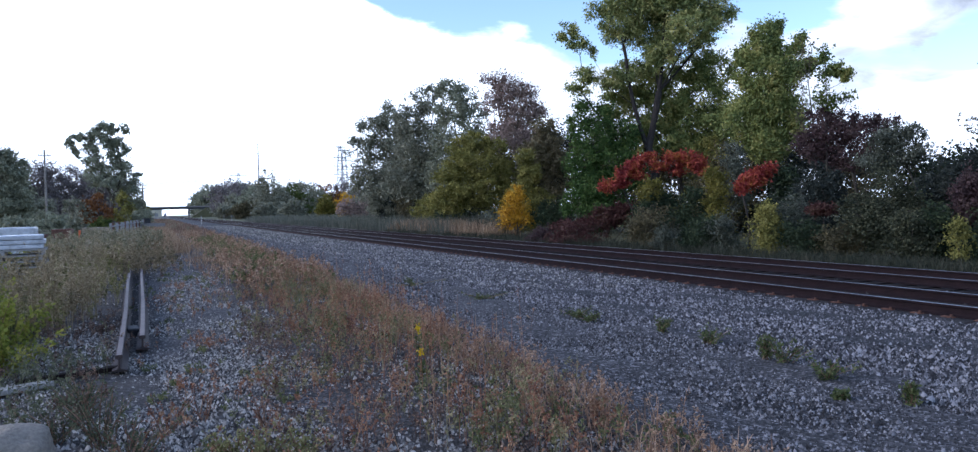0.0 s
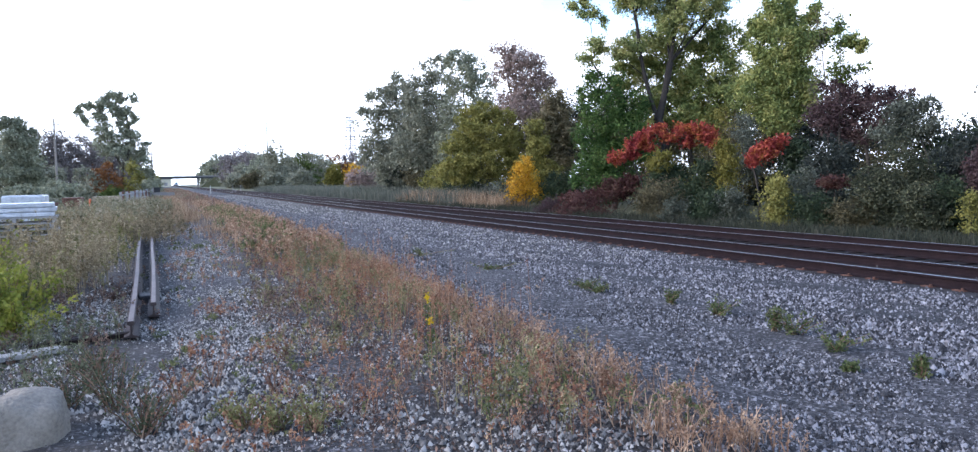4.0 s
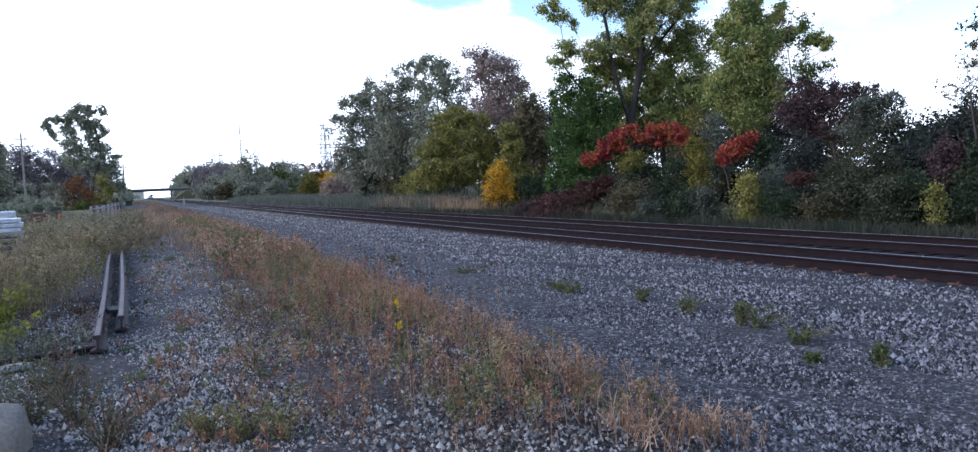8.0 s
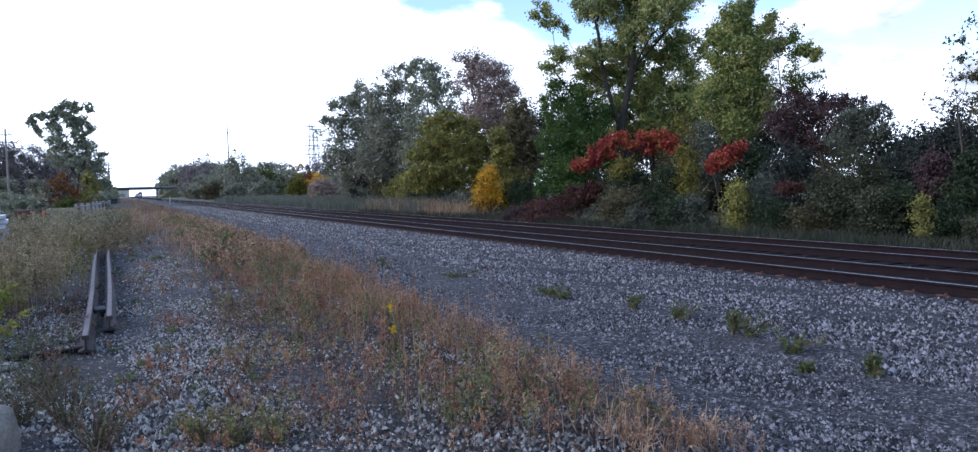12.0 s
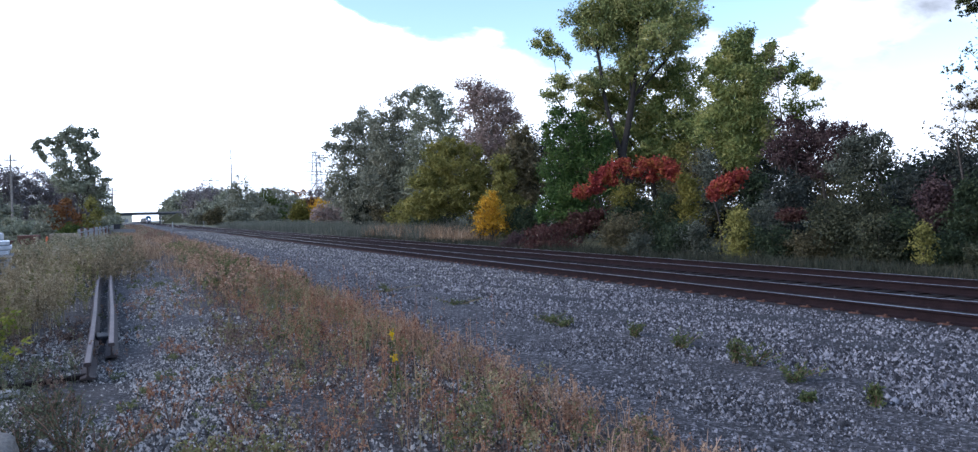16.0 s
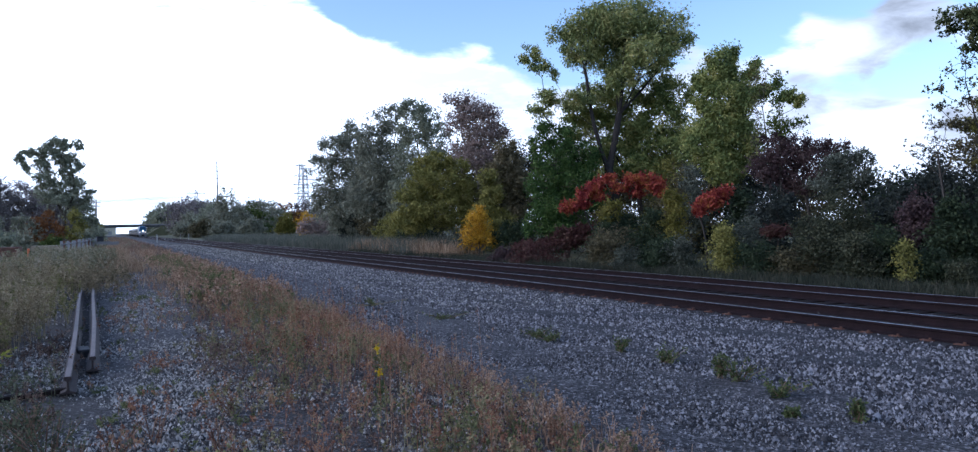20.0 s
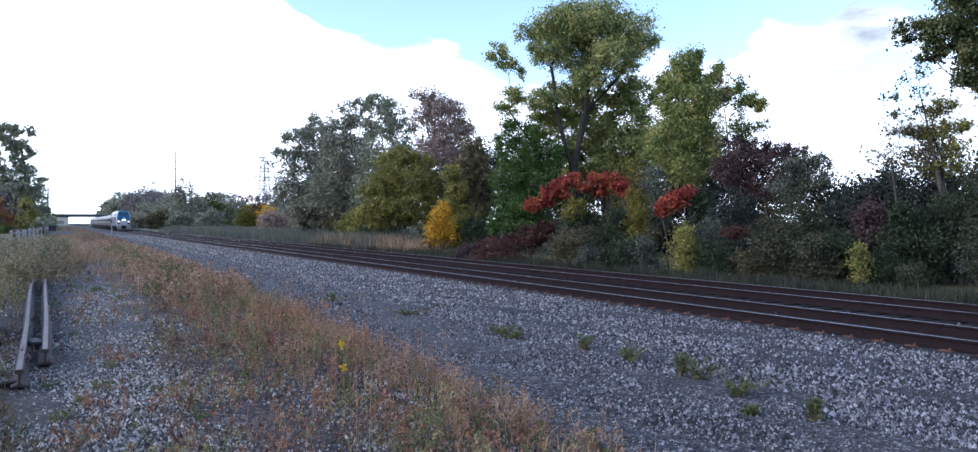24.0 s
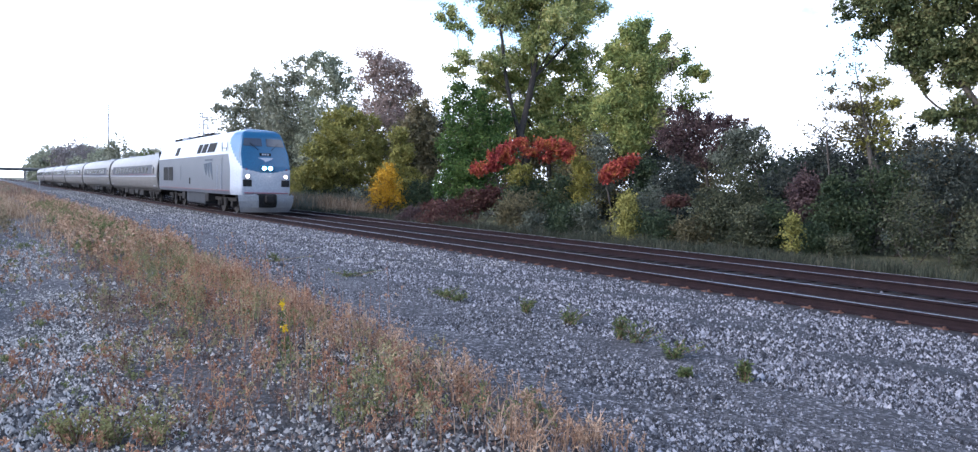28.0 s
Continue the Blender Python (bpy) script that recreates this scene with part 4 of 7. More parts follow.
def tree(name, x, y, height, lobes, leaves, size, tone, label, category="tree", trunk_r=0.0, bark=None, clusters=60, tight=0.34, stems=1, fork=0.3, lean=(0, 0), shell=0.45, group=""):
    """A tapered trunk whose limbs reach from lobe to lobe of the crown and fork into twigs, each ending in a spray of leaves.
    lobes: (dx, dy, z, radius across, radius up) ellipsoids of the crown, z above the root."""
    rng = np.random.default_rng(int(abs(x * 131 + y * 17) * 10) + 3)
    e = empty(name, pose(x, y, float(gz(x)) - 0.03), label, category, group)
    L = np.array(lobes, float)
    wts = (L[:, 3] * L[:, 4]) ** 1.25
    wts = wts / wts.sum()
    far = math.hypot(x, y)
    clusters = int(clusters * (5.0 if far < 80 else 2.6))
    every = np.repeat(np.arange(len(L)), 6)
    which = np.concatenate([every, rng.choice(len(L), max(0, clusters - len(every)), p=wts)])
    clusters = len(which)
    u = unit(clusters, rng) * (shell + (1.08 - shell) * rng.uniform(0, 1, clusters) ** 0.6)[:, None]
    C = L[which, :3] + u * L[which][:, [3, 3, 4]]
    C[:, 2] = np.maximum(C[:, 2], rng.uniform(0.05, 0.25, clusters))
    tr = trunk_r or height * 0.016
    # skeleton: nodes, each with its parent; lobe centres are reached first, then the sprays
    mean = np.average(L[:, :2], axis=0, weights=wts)
    nodes, parent = [np.zeros(3)], [-1]
    if stems == 1:
        top = np.array([mean[0] + lean[0], mean[1] + lean[1], height * max(fork * 1.5, 0.16)])
        bend = np.array([rng.normal(0, 0.02), rng.normal(0, 0.02), 0]) * height
        for k in range(1, 7):
            t = k / 6
            nodes.append(top * np.array([t ** 1.6, t ** 1.6, t]) + bend * math.sin(t * 3.1))
            parent.append(k - 1)
    length = [0.0]
    for k in range(1, len(nodes)):
        length.append(length[-1] + float(np.linalg.norm(nodes[k] - nodes[k - 1])))
    goals = [L[i, :3] - np.array([0, 0, L[i, 4] * 0.5]) for i in np.argsort(np.linalg.norm(L[:, :3] - nodes[-1], axis=1))]
    order = np.argsort(np.linalg.norm(C - nodes[-1], axis=1))
    n_twig = int(clusters * ((1.0 if stems == 1 else 0.3) if far < 60 else 0.35 if far < 120 else 0.2))
    goals += [C[i] for i in order if i < n_twig]
    for gi, g in enumerate(goals):
        A = np.array(nodes)
        d = np.linalg.norm(A - g, axis=1)
        cost = d + (0.85 if gi < len(L) and stems == 1 else 0.32) * np.array(length) + 1.4 * np.maximum(0, A[:, 2] - g[2])
        if stems == 1:
            cost[:max(1, int(6 * 0.45))] += height
        k = int(np.argmin(cost))
        a, steps = nodes[k], (4 if gi < len(L) else 2)
        mid = (a + g) / 2 + rng.normal(0, 0.07 * d[k] + 0.01, 3) + np.array([0, 0, -0.05 * d[k]])
        P = bezier(a, mid, g, steps + 1)
        prev = k
        for q in range(1, steps + 1):
            nodes.append(P[q])
            parent.append(prev)
            length.append(length[prev] + float(np.linalg.norm(P[q] - nodes[prev])))
            prev = len(nodes) - 1
    load = np.zeros(len(nodes))
    has = np.zeros(len(nodes), bool)
    for k in range(len(nodes) - 1, 0, -1):
        load[k] = max(load[k], 1.0)
        load[parent[k]] += load[k] if has[k] else 1.0
        has[parent[k]] = True
    thin = 0.005 + 0.00018 * far
    rad_n = np.maximum(thin * 0.8, tr * (load / max(load[0], 1.0)) ** 0.74)
    rad_n[0] *= 1.3
    N, par = np.array(nodes), np.array(parent)
    keep = np.arange(1, len(N))
    A, B = N[par[keep]], N[keep]
    T = B - A
    T /= np.linalg.norm(T, axis=1)[:, None] + 1e-9
    S = np.cross(T, np.where(np.abs(T[:, 2:3]) < 0.9, np.array([[0, 0, 1.0]]), np.array([[1.0, 0, 0]])))
    S /= np.linalg.norm(S, axis=1)[:, None] + 1e-9
    U = np.cross(T, S)
    ra = np.minimum(rad_n[par[keep]], rad_n[keep] * 1.35)
    V, F, base = [], [], 0
    for seg, pick in ((8, rad_n[keep] > 0.05), (3, rad_n[keep] <= 0.05)):
        m = int(pick.sum())
        if not m:
            continue
        an = np.linspace(0, 2 * np.pi, seg, endpoint=False)
        ring = np.cos(an)[None, :, None] * S[pick][:, None] + np.sin(an)[None, :, None] * U[pick][:, None]
        v = np.concatenate([A[pick][:, None] + ring * ra[pick][:, None, None], B[pick][:, None] + ring * rad_n[keep][pick][:, None, None]], 1)
        i = np.arange(m)[:, None] * 2 * seg + np.arange(seg)[None]
        j = np.arange(m)[:, None] * 2 * seg + (np.arange(seg)[None] + 1) % seg
        F.append(np.stack([i, j, j + seg, i + seg], -1).reshape(-1, 4) + base)
        V.append(v.reshape(-1, 3))
        base += m * 2 * seg
    part("trunk", raw_mesh("trunk", np.concatenate(V), np.concatenate(F), smooth=True), bark or bark_dark, e)
    # sprays of leaves, drawn out along the twig, and loose leaves between them
    out = C - np.array([mean[0], mean[1], height * 0.45])
    out /= np.linalg.norm(out, axis=1)[:, None] + 1e-9
    axis = out + unit(clusters, rng) * 0.8
    axis /= np.linalg.norm(axis, axis=1)[:, None]
    share = rng.lognormal(0, 0.55, clusters)
    count = np.maximum(1, (leaves * share / share.sum())).astype(int)
    lobe_r = np.sqrt(L[which, 3] * L[which, 4])
    rad = 0.8 * tight * np.minimum(0.25 + 0.42 * lobe_r, 1.1 if far < 80 else 3.0) * rng.uniform(0.6, 1.3, clusters)
    if stems == 1:
        rad *= 1.3 if far < 80 else 1.5 if far < 130 else 1.0
    Cl = np.repeat(C, count, 0)
    off = rng.normal(0, 1, (len(Cl), 3)) * np.array([0.75, 0.75, 0.5])
    off = np.clip(off, -1.4, 1.4)
    off += np.repeat(axis, count, 0) * np.clip(rng.normal(0, 0.9, len(Cl)), -1.7, 1.7)[:, None]
    loose = np.where(rng.uniform(0, 1, len(Cl)) < 0.2, 1.35, 1.0)
    Cl = Cl + off * (np.repeat(rad, count) * loose)[:, None]
    Cl[:, 2] = np.maximum(Cl[:, 2], 0.05 + rng.uniform(0, 0.3, len(Cl)))
    V, F = leaf_tris(Cl, size, rng, 1.25, 0.3)
    part("crown", raw_mesh("crown", V, F), leaf_of(tone), e)
    return e


def shrub(x, y, w, h, tone, label, leaves=2600, size=0.09, z0=0.0, name="shrub", clusters=40, tight=0.36, group=""):
    """A bush of several stems whose foliage reaches down to z0."""
    rg = random.Random(int(x * 97 + y * 31))
    lobes = []
    for k in range(8):
        a, d = rg.uniform(0, 6.28), w / 2 * rg.uniform(0.15, 0.72)
        rr = w / 2 * rg.uniform(0.26, 0.5)
        rz = min(rr * rg.uniform(0.7, 1.2), (h - z0) * 0.5)
        zz = rg.uniform(z0 + rz * 0.7, h - rz) if h - rz > z0 + rz * 0.7 else (h + z0) / 2
        lobes.append((math.cos(a) * d, math.sin(a) * d, zz, rr, rz))
    lobes.append((0, 0, h - (h - z0) * 0.3, w * 0.22, (h - z0) * 0.3))
    lobes.append((0, 0, z0 + (h - z0) * 0.42, w * 0.42, (h - z0) * 0.42))
    return tree(name, x, y, h, lobes, leaves, size, tone, label, "shrub", 0.03, None, clusters, tight, 5, 0.05, shell=0.5, group=group)


def sumac(x, y, height, lobes, leaves, tone, label):
    """A sumac: bare leaning stems under a domed, layered canopy of drooping leaflets."""
    return tree("sumac_shrub", x, y, height, lobes, leaves, 0.10, tone, label, "shrub", 0.05, None, 60, 0.34, 5, 0.1, shell=0.35)


def trees_right():
    # the tall cottonwood and its neighbours
    tree("cottonwood_tree", 26, 33.6, 17.5, [(0.4, -0.4, 13.5, 2.03, 1.13), (-1.1, 0.8, 13.2, 1.6, 1), (1.9, -1.6, 12.9, 1.45, 0.98), (-2.6, 1.8, 13, 0.86, 0.5), (-1.6, 1.1, 11.9, 1.14, 0.79), (0.8, 1.3, 11.9, 1.46, 1.18), (0.7, -1.9, 11.3, 1.36, 0.89), (2.5, -2.1, 12.1, 0.96, 0.56), (1.9, -1.6, 10.9, 0.69, 0.35), (-4, 2.7, 12, 0.54, 0.43), (-3.6, 2.4, 11.2, 0.65, 0.4), (-4.3, 2.9, 11.6, 0.29, 0.25), (-3, 2.1, 10.8, 0.32, 0.43), (0.2, -0.3, 10.1, 0.92, 0.85), (-3.4, 2.3, 9.3, 0.79, 0.36), (-3.5, 2.4, 8.6, 0.72, 0.43), (-2.2, 1.5, 9.1, 0.93, 0.57), (-1.3, 0.9, 9.3, 0.78, 0.5)],
         56000, 0.105, "cottonwood", "tall cottonwood with yellowing green leaves and dark forked limbs", trunk_r=0.27, clusters=240, fork=0.15, shell=0.25, bark=bark_black)
    tree("green_tree", 29.2, 33.8, 12.6, [(0.2, -0.2, 10.4, 1.24, 0.66), (-0.3, 0.2, 9.7, 0.95, 0.74), (0.6, -0.6, 9.4, 1.23, 0.81), (-2.8, 2.2, 8.2, 1.27, 0.75), (-1.3, 1, 7.7, 1.33, 0.82), (0.2, -0.2, 8, 1.61, 0.89), (-4, 3, 7.6, 0.98, 0.61), (-2.1, 1.6, 6.5, 1.49, 0.75), (-0.5, 0.4, 6.4, 1.62, 0.82), (1, -1, 6.7, 1.09, 0.96), (-1.3, 1.1, 5.3, 1.86, 0.67), (0.3, -0.3, 5.2, 1.46, 0.74), (-2.8, 2.2, 10, 0.97, 0.6), (-1.3, 1, 9.3, 1.18, 0.75), (-2.1, 1.6, 8.7, 1.12, 0.67), (-3.7, 2.8, 8.6, 0.9, 0.53)],
         52000, 0.11, "ash_green", "leafy green tree turning yellow behind the cottonwood", trunk_r=0.2, clusters=120, fork=0.2)
    tree("green_ash_tree", 27.2, 26.6, 11.4, [(-0.1, 0, 9.9, 0.78, 0.52), (-0.3, 0.2, 9, 1.03, 0.62), (-0.8, 0.7, 8.8, 0.52, 0.4), (0.1, -0.2, 10.2, 0.39, 0.25), (1.1, -1.2, 9.5, 0.29, 0.21), (0.8, -1, 9, 0.35, 0.24), (0, -0.1, 7.9, 1.38, 0.8), (1.3, -1.5, 8.3, 0.47, 0.42), (0.7, -0.8, 7.9, 0.71, 0.55), (1.9, -2.2, 7.9, 0.37, 0.27), (2.3, -2.6, 7.6, 0.26, 0.24), (-0.1, 0, 6.6, 1.32, 0.86), (0.5, -0.6, 5.8, 0.83, 1.1), (-0.7, 0.7, 5.8, 1.22, 1), (0, -0.1, 4.6, 1.02, 0.8)],
         52000, 0.10, "ash_green", "broad tree with green leaves turning yellow", trunk_r=0.2, clusters=130, fork=0.2)
    tree("dark_maple_tree", 23.4, 35.2, 8.9, [(-0.8, 0.4, 7.6, 0.65, 0.43), (-0.2, 0.1, 6.9, 0.93, 0.65), (-1.2, 0.7, 6.7, 0.57, 0.5), (-0.5, 0.3, 5.8, 1.29, 0.86), (0.9, -0.6, 5.9, 0.86, 0.79), (-0.9, 0.6, 4.4, 0.93, 0.94), (0.4, -0.3, 4.5, 1.22, 1), (-0.5, 0.3, 2.9, 1.15, 0.94), (1, -0.7, 3.4, 0.86, 0.86), (-1.3, 0.8, 2, 0.79, 0.65), (0.2, -0.2, 1.6, 1.43, 0.72)],
         30000, 0.105, "maple_green", "dense dark green maple behind the red sumac", trunk_r=0.15, clusters=110, shell=0.6)
    tree("thin_sapling", 25.1, 21.3, 9.6, [(-0.1, 0.1, 7.7, 0.15, 0.42), (-0.2, 0.1, 6.9, 0.2, 0.36), (-0.2, 0.2, 6.1, 0.25, 0.37), (0, -0.1, 5.9, 0.35, 0.21), (0.5, -0.6, 6, 0.3, 0.13)],
         900, 0.1, "green", "thin bare sapling with few leaves", trunk_r=0.045, clusters=24, tight=0.4, fork=0.55)
    tree("bare_sapling", 25.6, 22.6, 9.9, [(-0.3, 0.3, 8.4, 0.16, 0.49), (-0.1, 0, 8.1, 0.21, 0.54), (-0.3, 0.2, 6.9, 0.21, 0.55), (-0.3, 0.3, 5.5, 0.24, 0.49)],
         160, 0.1, "brown_green", "leafless thin sapling with upright twigs", trunk_r=0.04, clusters=34, tight=0.4, fork=0.55)
    # the wood further along
    tree("woodland_tree", 29, 78, 13.5, [(-6.4, 2.1, 11.1, 1.82, 1.55), (-7.7, 2.4, 8.6, 1.53, 1.82), (-4.4, 1.5, 12.2, 1.82, 1.41), (-5.9, 1.9, 7.5, 2.52, 2.11), (-3.7, 1.3, 9.3, 2.11, 2.4), (-7.2, 2.3, 4.4, 1.95, 2.39), (-5.2, 1.7, 3.7, 2.39, 2.4)],
         19800, 0.2, "grey_green", "tall grey green woodland tree with thinning leaves", clusters=95)
    tree("woodland_tree", 28.4, 70, 15.4, [(-3.6, 1.4, 12.7, 1.54, 1.16), (-2.1, 0.8, 13.7, 1.16, 0.77), (-4.5, 1.6, 10.8, 1.66, 1.54), (-2.3, 0.9, 11.1, 1.8, 1.67), (-3.6, 1.4, 8.2, 2.44, 2.19), (-4.9, 1.8, 5.1, 2.18, 2.18), (-2.5, 1, 4.7, 2.19, 2.58)],
         22000, 0.19, "grey_green", "tall open-crowned grey green woodland tree", clusters=110)
    tree("woodland_tree", 29.2, 66, 15, [(-2.4, 1, 13.6, 1.35, 0.86), (-1.3, 0.5, 12.8, 1.48, 1.11), (-2.3, 1, 11.6, 1.72, 1.35), (-0.6, 0.3, 10.6, 1.6, 1.6), (-1.8, 0.8, 8.8, 2.46, 1.85), (-0.1, 0, 6.9, 2.1, 2.1), (-2.7, 1.1, 5.1, 2.34, 2.47)],
         22000, 0.18, "hazed_green", "tall woodland tree with green foliage paled by haze", clusters=110)
    tree("pink_thin_tree", 28.5, 55, 14.8, [(-2.1, 1, 12.5, 1.06, 0.74), (-1, 0.5, 11.9, 1.37, 0.95), (0.3, -0.1, 11.3, 1.16, 0.84), (-1.8, 0.9, 10.6, 1.48, 1.06), (-0.3, 0.2, 9.8, 1.48, 1.16), (1.1, -0.6, 9.7, 0.84, 0.84), (-1.1, 0.6, 8, 1.8, 1.27), (0.5, -0.3, 7.6, 1.37, 1.27)],
         19000, 0.13, "pink_grey", "thin-leaved tree with pinkish grey foliage", bark=bark_pale, clusters=120, shell=0.2)
    tree("woodland_tree", 27.6, 47.5, 10.6, [(-1.1, 0.6, 7.9, 0.75, 0.66), (-0.6, 0.4, 6.7, 0.93, 0.84), (-1.5, 0.8, 5.8, 1.22, 1.03), (-0.2, 0.1, 5, 0.93, 1.12), (-1.9, 1.1, 4, 1.31, 1.22), (-0.5, 0.3, 3, 1.12, 1.22)],
         16500, 0.15, "autumn_drab", "open-crowned woodland tree with brownish green leaves", clusters=80)
    tree("slim_tree", 26, 43.5, 7.6, [(-2.6, 1.4, 5.3, 0.56, 0.61), (-2.3, 1.3, 4, 0.69, 0.78), (-2.8, 1.5, 2.9, 0.78, 0.78), (-2, 1.1, 2.4, 0.69, 0.78)],
         7279, 0.13, "olive", "slim tree with olive yellow leaves", clusters=50)
    tree("olive_tree_clump", 22.6, 49.5, 7.8, [(-0.6, 0.3, 7, 1.12, 0.65), (0.4, -0.2, 6.5, 1.02, 0.65), (-1.7, 0.8, 6.2, 1.12, 0.84), (-0.3, 0.1, 5.2, 1.86, 1.02), (-2.6, 1.1, 4.5, 1.12, 1.02), (-0.9, 0.4, 3.3, 2.14, 1.3), (1.2, -0.6, 4.4, 1.02, 1.21), (-2.7, 1.1, 2.5, 1.21, 1.02), (0.7, -0.3, 2.1, 1.21, 1.03)],
         34200, 0.13, "olive", "rounded tree with olive yellow leaves", clusters=120, stems=3, trunk_r=0.1)
    tree("grey_leaved_tree", 30.0, 93.0, 12.0, [(0, 0, 8, 2.6, 2.8), (-1.5, 2, 5, 2.8, 2.4), (1, -1, 4, 2.6, 2.4)], 6000, 0.22, "grey_green", "grey green tree with thinning leaves", clusters=60)
    tree("woodland_tree", 31.0, 60.0, 11.5, [(0, 0, 8, 3, 3), (0, 0, 4.5, 3.6, 3)], 8000, 0.2, "brown_green", "leafy woodland tree in a wood", clusters=60)
    tree("woodland_tree", 32.0, 47.0, 9.5, [(0, 0, 6.5, 2.8, 2.6), (0, 0, 3.5, 3.2, 2.6)], 8000, 0.18, "brown_green", "brownish green woodland tree", clusters=60)
    tree("woodland_tree", 31.0, 38.0, 9.0, [(0, 0, 6, 3.0, 2.6), (0, 0, 3, 3.4, 2.6)], 9000, 0.16, "olive", "olive green woodland tree above low shrubs", clusters=60)
    tree("woodland_tree", 31.0, 29.0, 7.5, [(0, 0, 5, 3.0, 2.2), (0, 0, 2.6, 3.4, 2.2)], 9000, 0.15, "brown_green", "brownish green woodland tree behind the shrubs", clusters=60)
    # dark reddish trees and what stands to the south of them
    tree("reddish_tree", 26.2, 20.8, 6.1, [(-0.9, 1, 5.4, 0.56, 0.32), (-0.4, 0.4, 5.1, 0.6, 0.34), (0.2, -0.3, 5, 0.59, 0.31), (0.6, -0.8, 4.8, 0.54, 0.31), (-0.6, 0.7, 4.6, 0.86, 0.48), (0.1, -0.2, 4.4, 0.99, 0.47), (-1.1, 1.2, 4.2, 0.67, 0.69), (-0.2, 0.2, 3.6, 1.11, 0.52)],
         17000, 0.075, "maroon", "low spreading tree with dull maroon leaves", clusters=110, stems=3, trunk_r=0.07)
    tree("small_grey_tree", 26.6, 18.4, 5.4, [(-0.3, 0.4, 4.4, 0.51, 0.25), (-0.6, 0.8, 4.1, 0.71, 0.4), (-0.1, 0.1, 4.2, 0.32, 0.25), (-0.4, 0.4, 3.5, 0.84, 0.49), (-0.9, 1.2, 3.3, 0.72, 0.5)],
         9000, 0.075, "silver_green", "small spreading tree with dull grey green leaves", clusters=80, stems=3, trunk_r=0.06, shell=0.25)
    tree("bare_sapling", 24, 13.6, 6.4, [(-0.4, 0.6, 5, 0.1, 0.34), (-0.2, 0.2, 4.9, 0.32, 0.13), (-0.3, 0.5, 4.2, 0.24, 0.38), (-0.6, 0.9, 4.1, 0.25, 0.3), (-0.1, 0.1, 4.1, 0.2, 0.3)],
         220, 0.085, "brown_green", "thin sapling with a few hanging brown leaves", trunk_r=0.05, clusters=44, tight=0.3, fork=0.5)
    tree("thin_sapling", 24.4, 12.4, 8.2, [(-0.5, 0.8, 6.8, 0.27, 0.25), (-0.7, 1.2, 6.6, 0.14, 0.1), (-0.5, 0.8, 6.1, 0.31, 0.17), (-0.9, 1.5, 6.1, 0.32, 0.11), (-0.5, 0.8, 5.5, 0.31, 0.17), (-0.8, 1.5, 5.5, 0.28, 0.08), (-0.4, 0.7, 4.9, 0.47, 0.17), (-0.7, 1.2, 4.9, 0.36, 0.11), (-0.4, 0.7, 4.3, 0.55, 0.29), (-0.5, 0.8, 3.7, 0.63, 0.33)],
         1500, 0.085, "brown_green", "thin sapling with sparse brown leaves", trunk_r=0.08, clusters=40, tight=0.3, fork=0.5)
    tree("thin_sapling", 25.2, 11.8, 7, [(-0.6, 1.1, 5.7, 0.35, 0.23), (-0.7, 1.3, 5.5, 0.24, 0.15), (-0.7, 1.3, 4.8, 0.52, 0.23), (-0.4, 0.8, 5, 0.35, 0.15), (-0.5, 1, 4.3, 0.55, 0.25), (-0.3, 0.5, 5, 0.23, 0.1), (-0.6, 1.1, 3.7, 0.67, 0.29)],
         3600, 0.075, "olive", "slim sapling with olive leaves", trunk_r=0.075, clusters=46, tight=0.3)
    tree("overhanging_tree", 28.2, 5.6, 11.4, [(-3.2, 8.4, 8.3, 0.58, 0.35), (-2.7, 7.6, 8.2, 0.8, 0.47), (-2.2, 6.6, 7.8, 0.86, 0.63), (-1.8, 5.6, 8.1, 0.83, 0.53), (-2.9, 8, 7.6, 0.45, 0.22), (-2.4, 6.9, 7.3, 0.51, 0.3), (-2, 6.1, 6.9, 0.81, 0.54), (-2.5, 7.3, 6.7, 0.48, 0.21), (-2.2, 6.7, 6.3, 0.55, 0.25), (-1.7, 5.4, 6.6, 0.64, 0.53), (-2.2, 6.5, 5.7, 0.18, 0.34), (-1.7, 5.5, 5.9, 0.57, 0.37), (-1.6, 5.3, 4.9, 0.49, 0.37), (-1.6, 5.2, 4.2, 0.49, 0.45), (-2, 6.1, 4.6, 0.46, 0.21), (-1.2, 4.3, 7, 1.08, 1.19), (-1.2, 4.1, 8.9, 1.59, 0.99), (-2.1, 6.3, 9.2, 1.54, 0.62)],
         52000, 0.10, "shade_green", "large spreading tree with green yellow leaves", trunk_r=0.3, clusters=200, fork=0.26)
    # trees added out of view behind the eye, to darken the right side
    for k, (bx, by, bh) in enumerate(((25.5, -5.0, 12.0), (23.0, -12.0, 13.0), (25.0, -20.0, 14.0), (22.0, -28.0, 13.0))):
        tree("unseen_shade_tree", bx, by, bh, [(0, 0, bh * 0.72, 3.6, 3.0), (-1.5, 2.0, bh * 0.5, 3.4, 3.0), (1.0, -2.0, bh * 0.45, 3.6, 3.0), (-0.5, 0, bh * 0.22, 3.6, 2.6)], 5000, 0.34, "green", "large leafy green tree added out of view for shade", trunk_r=0.2, clusters=30)
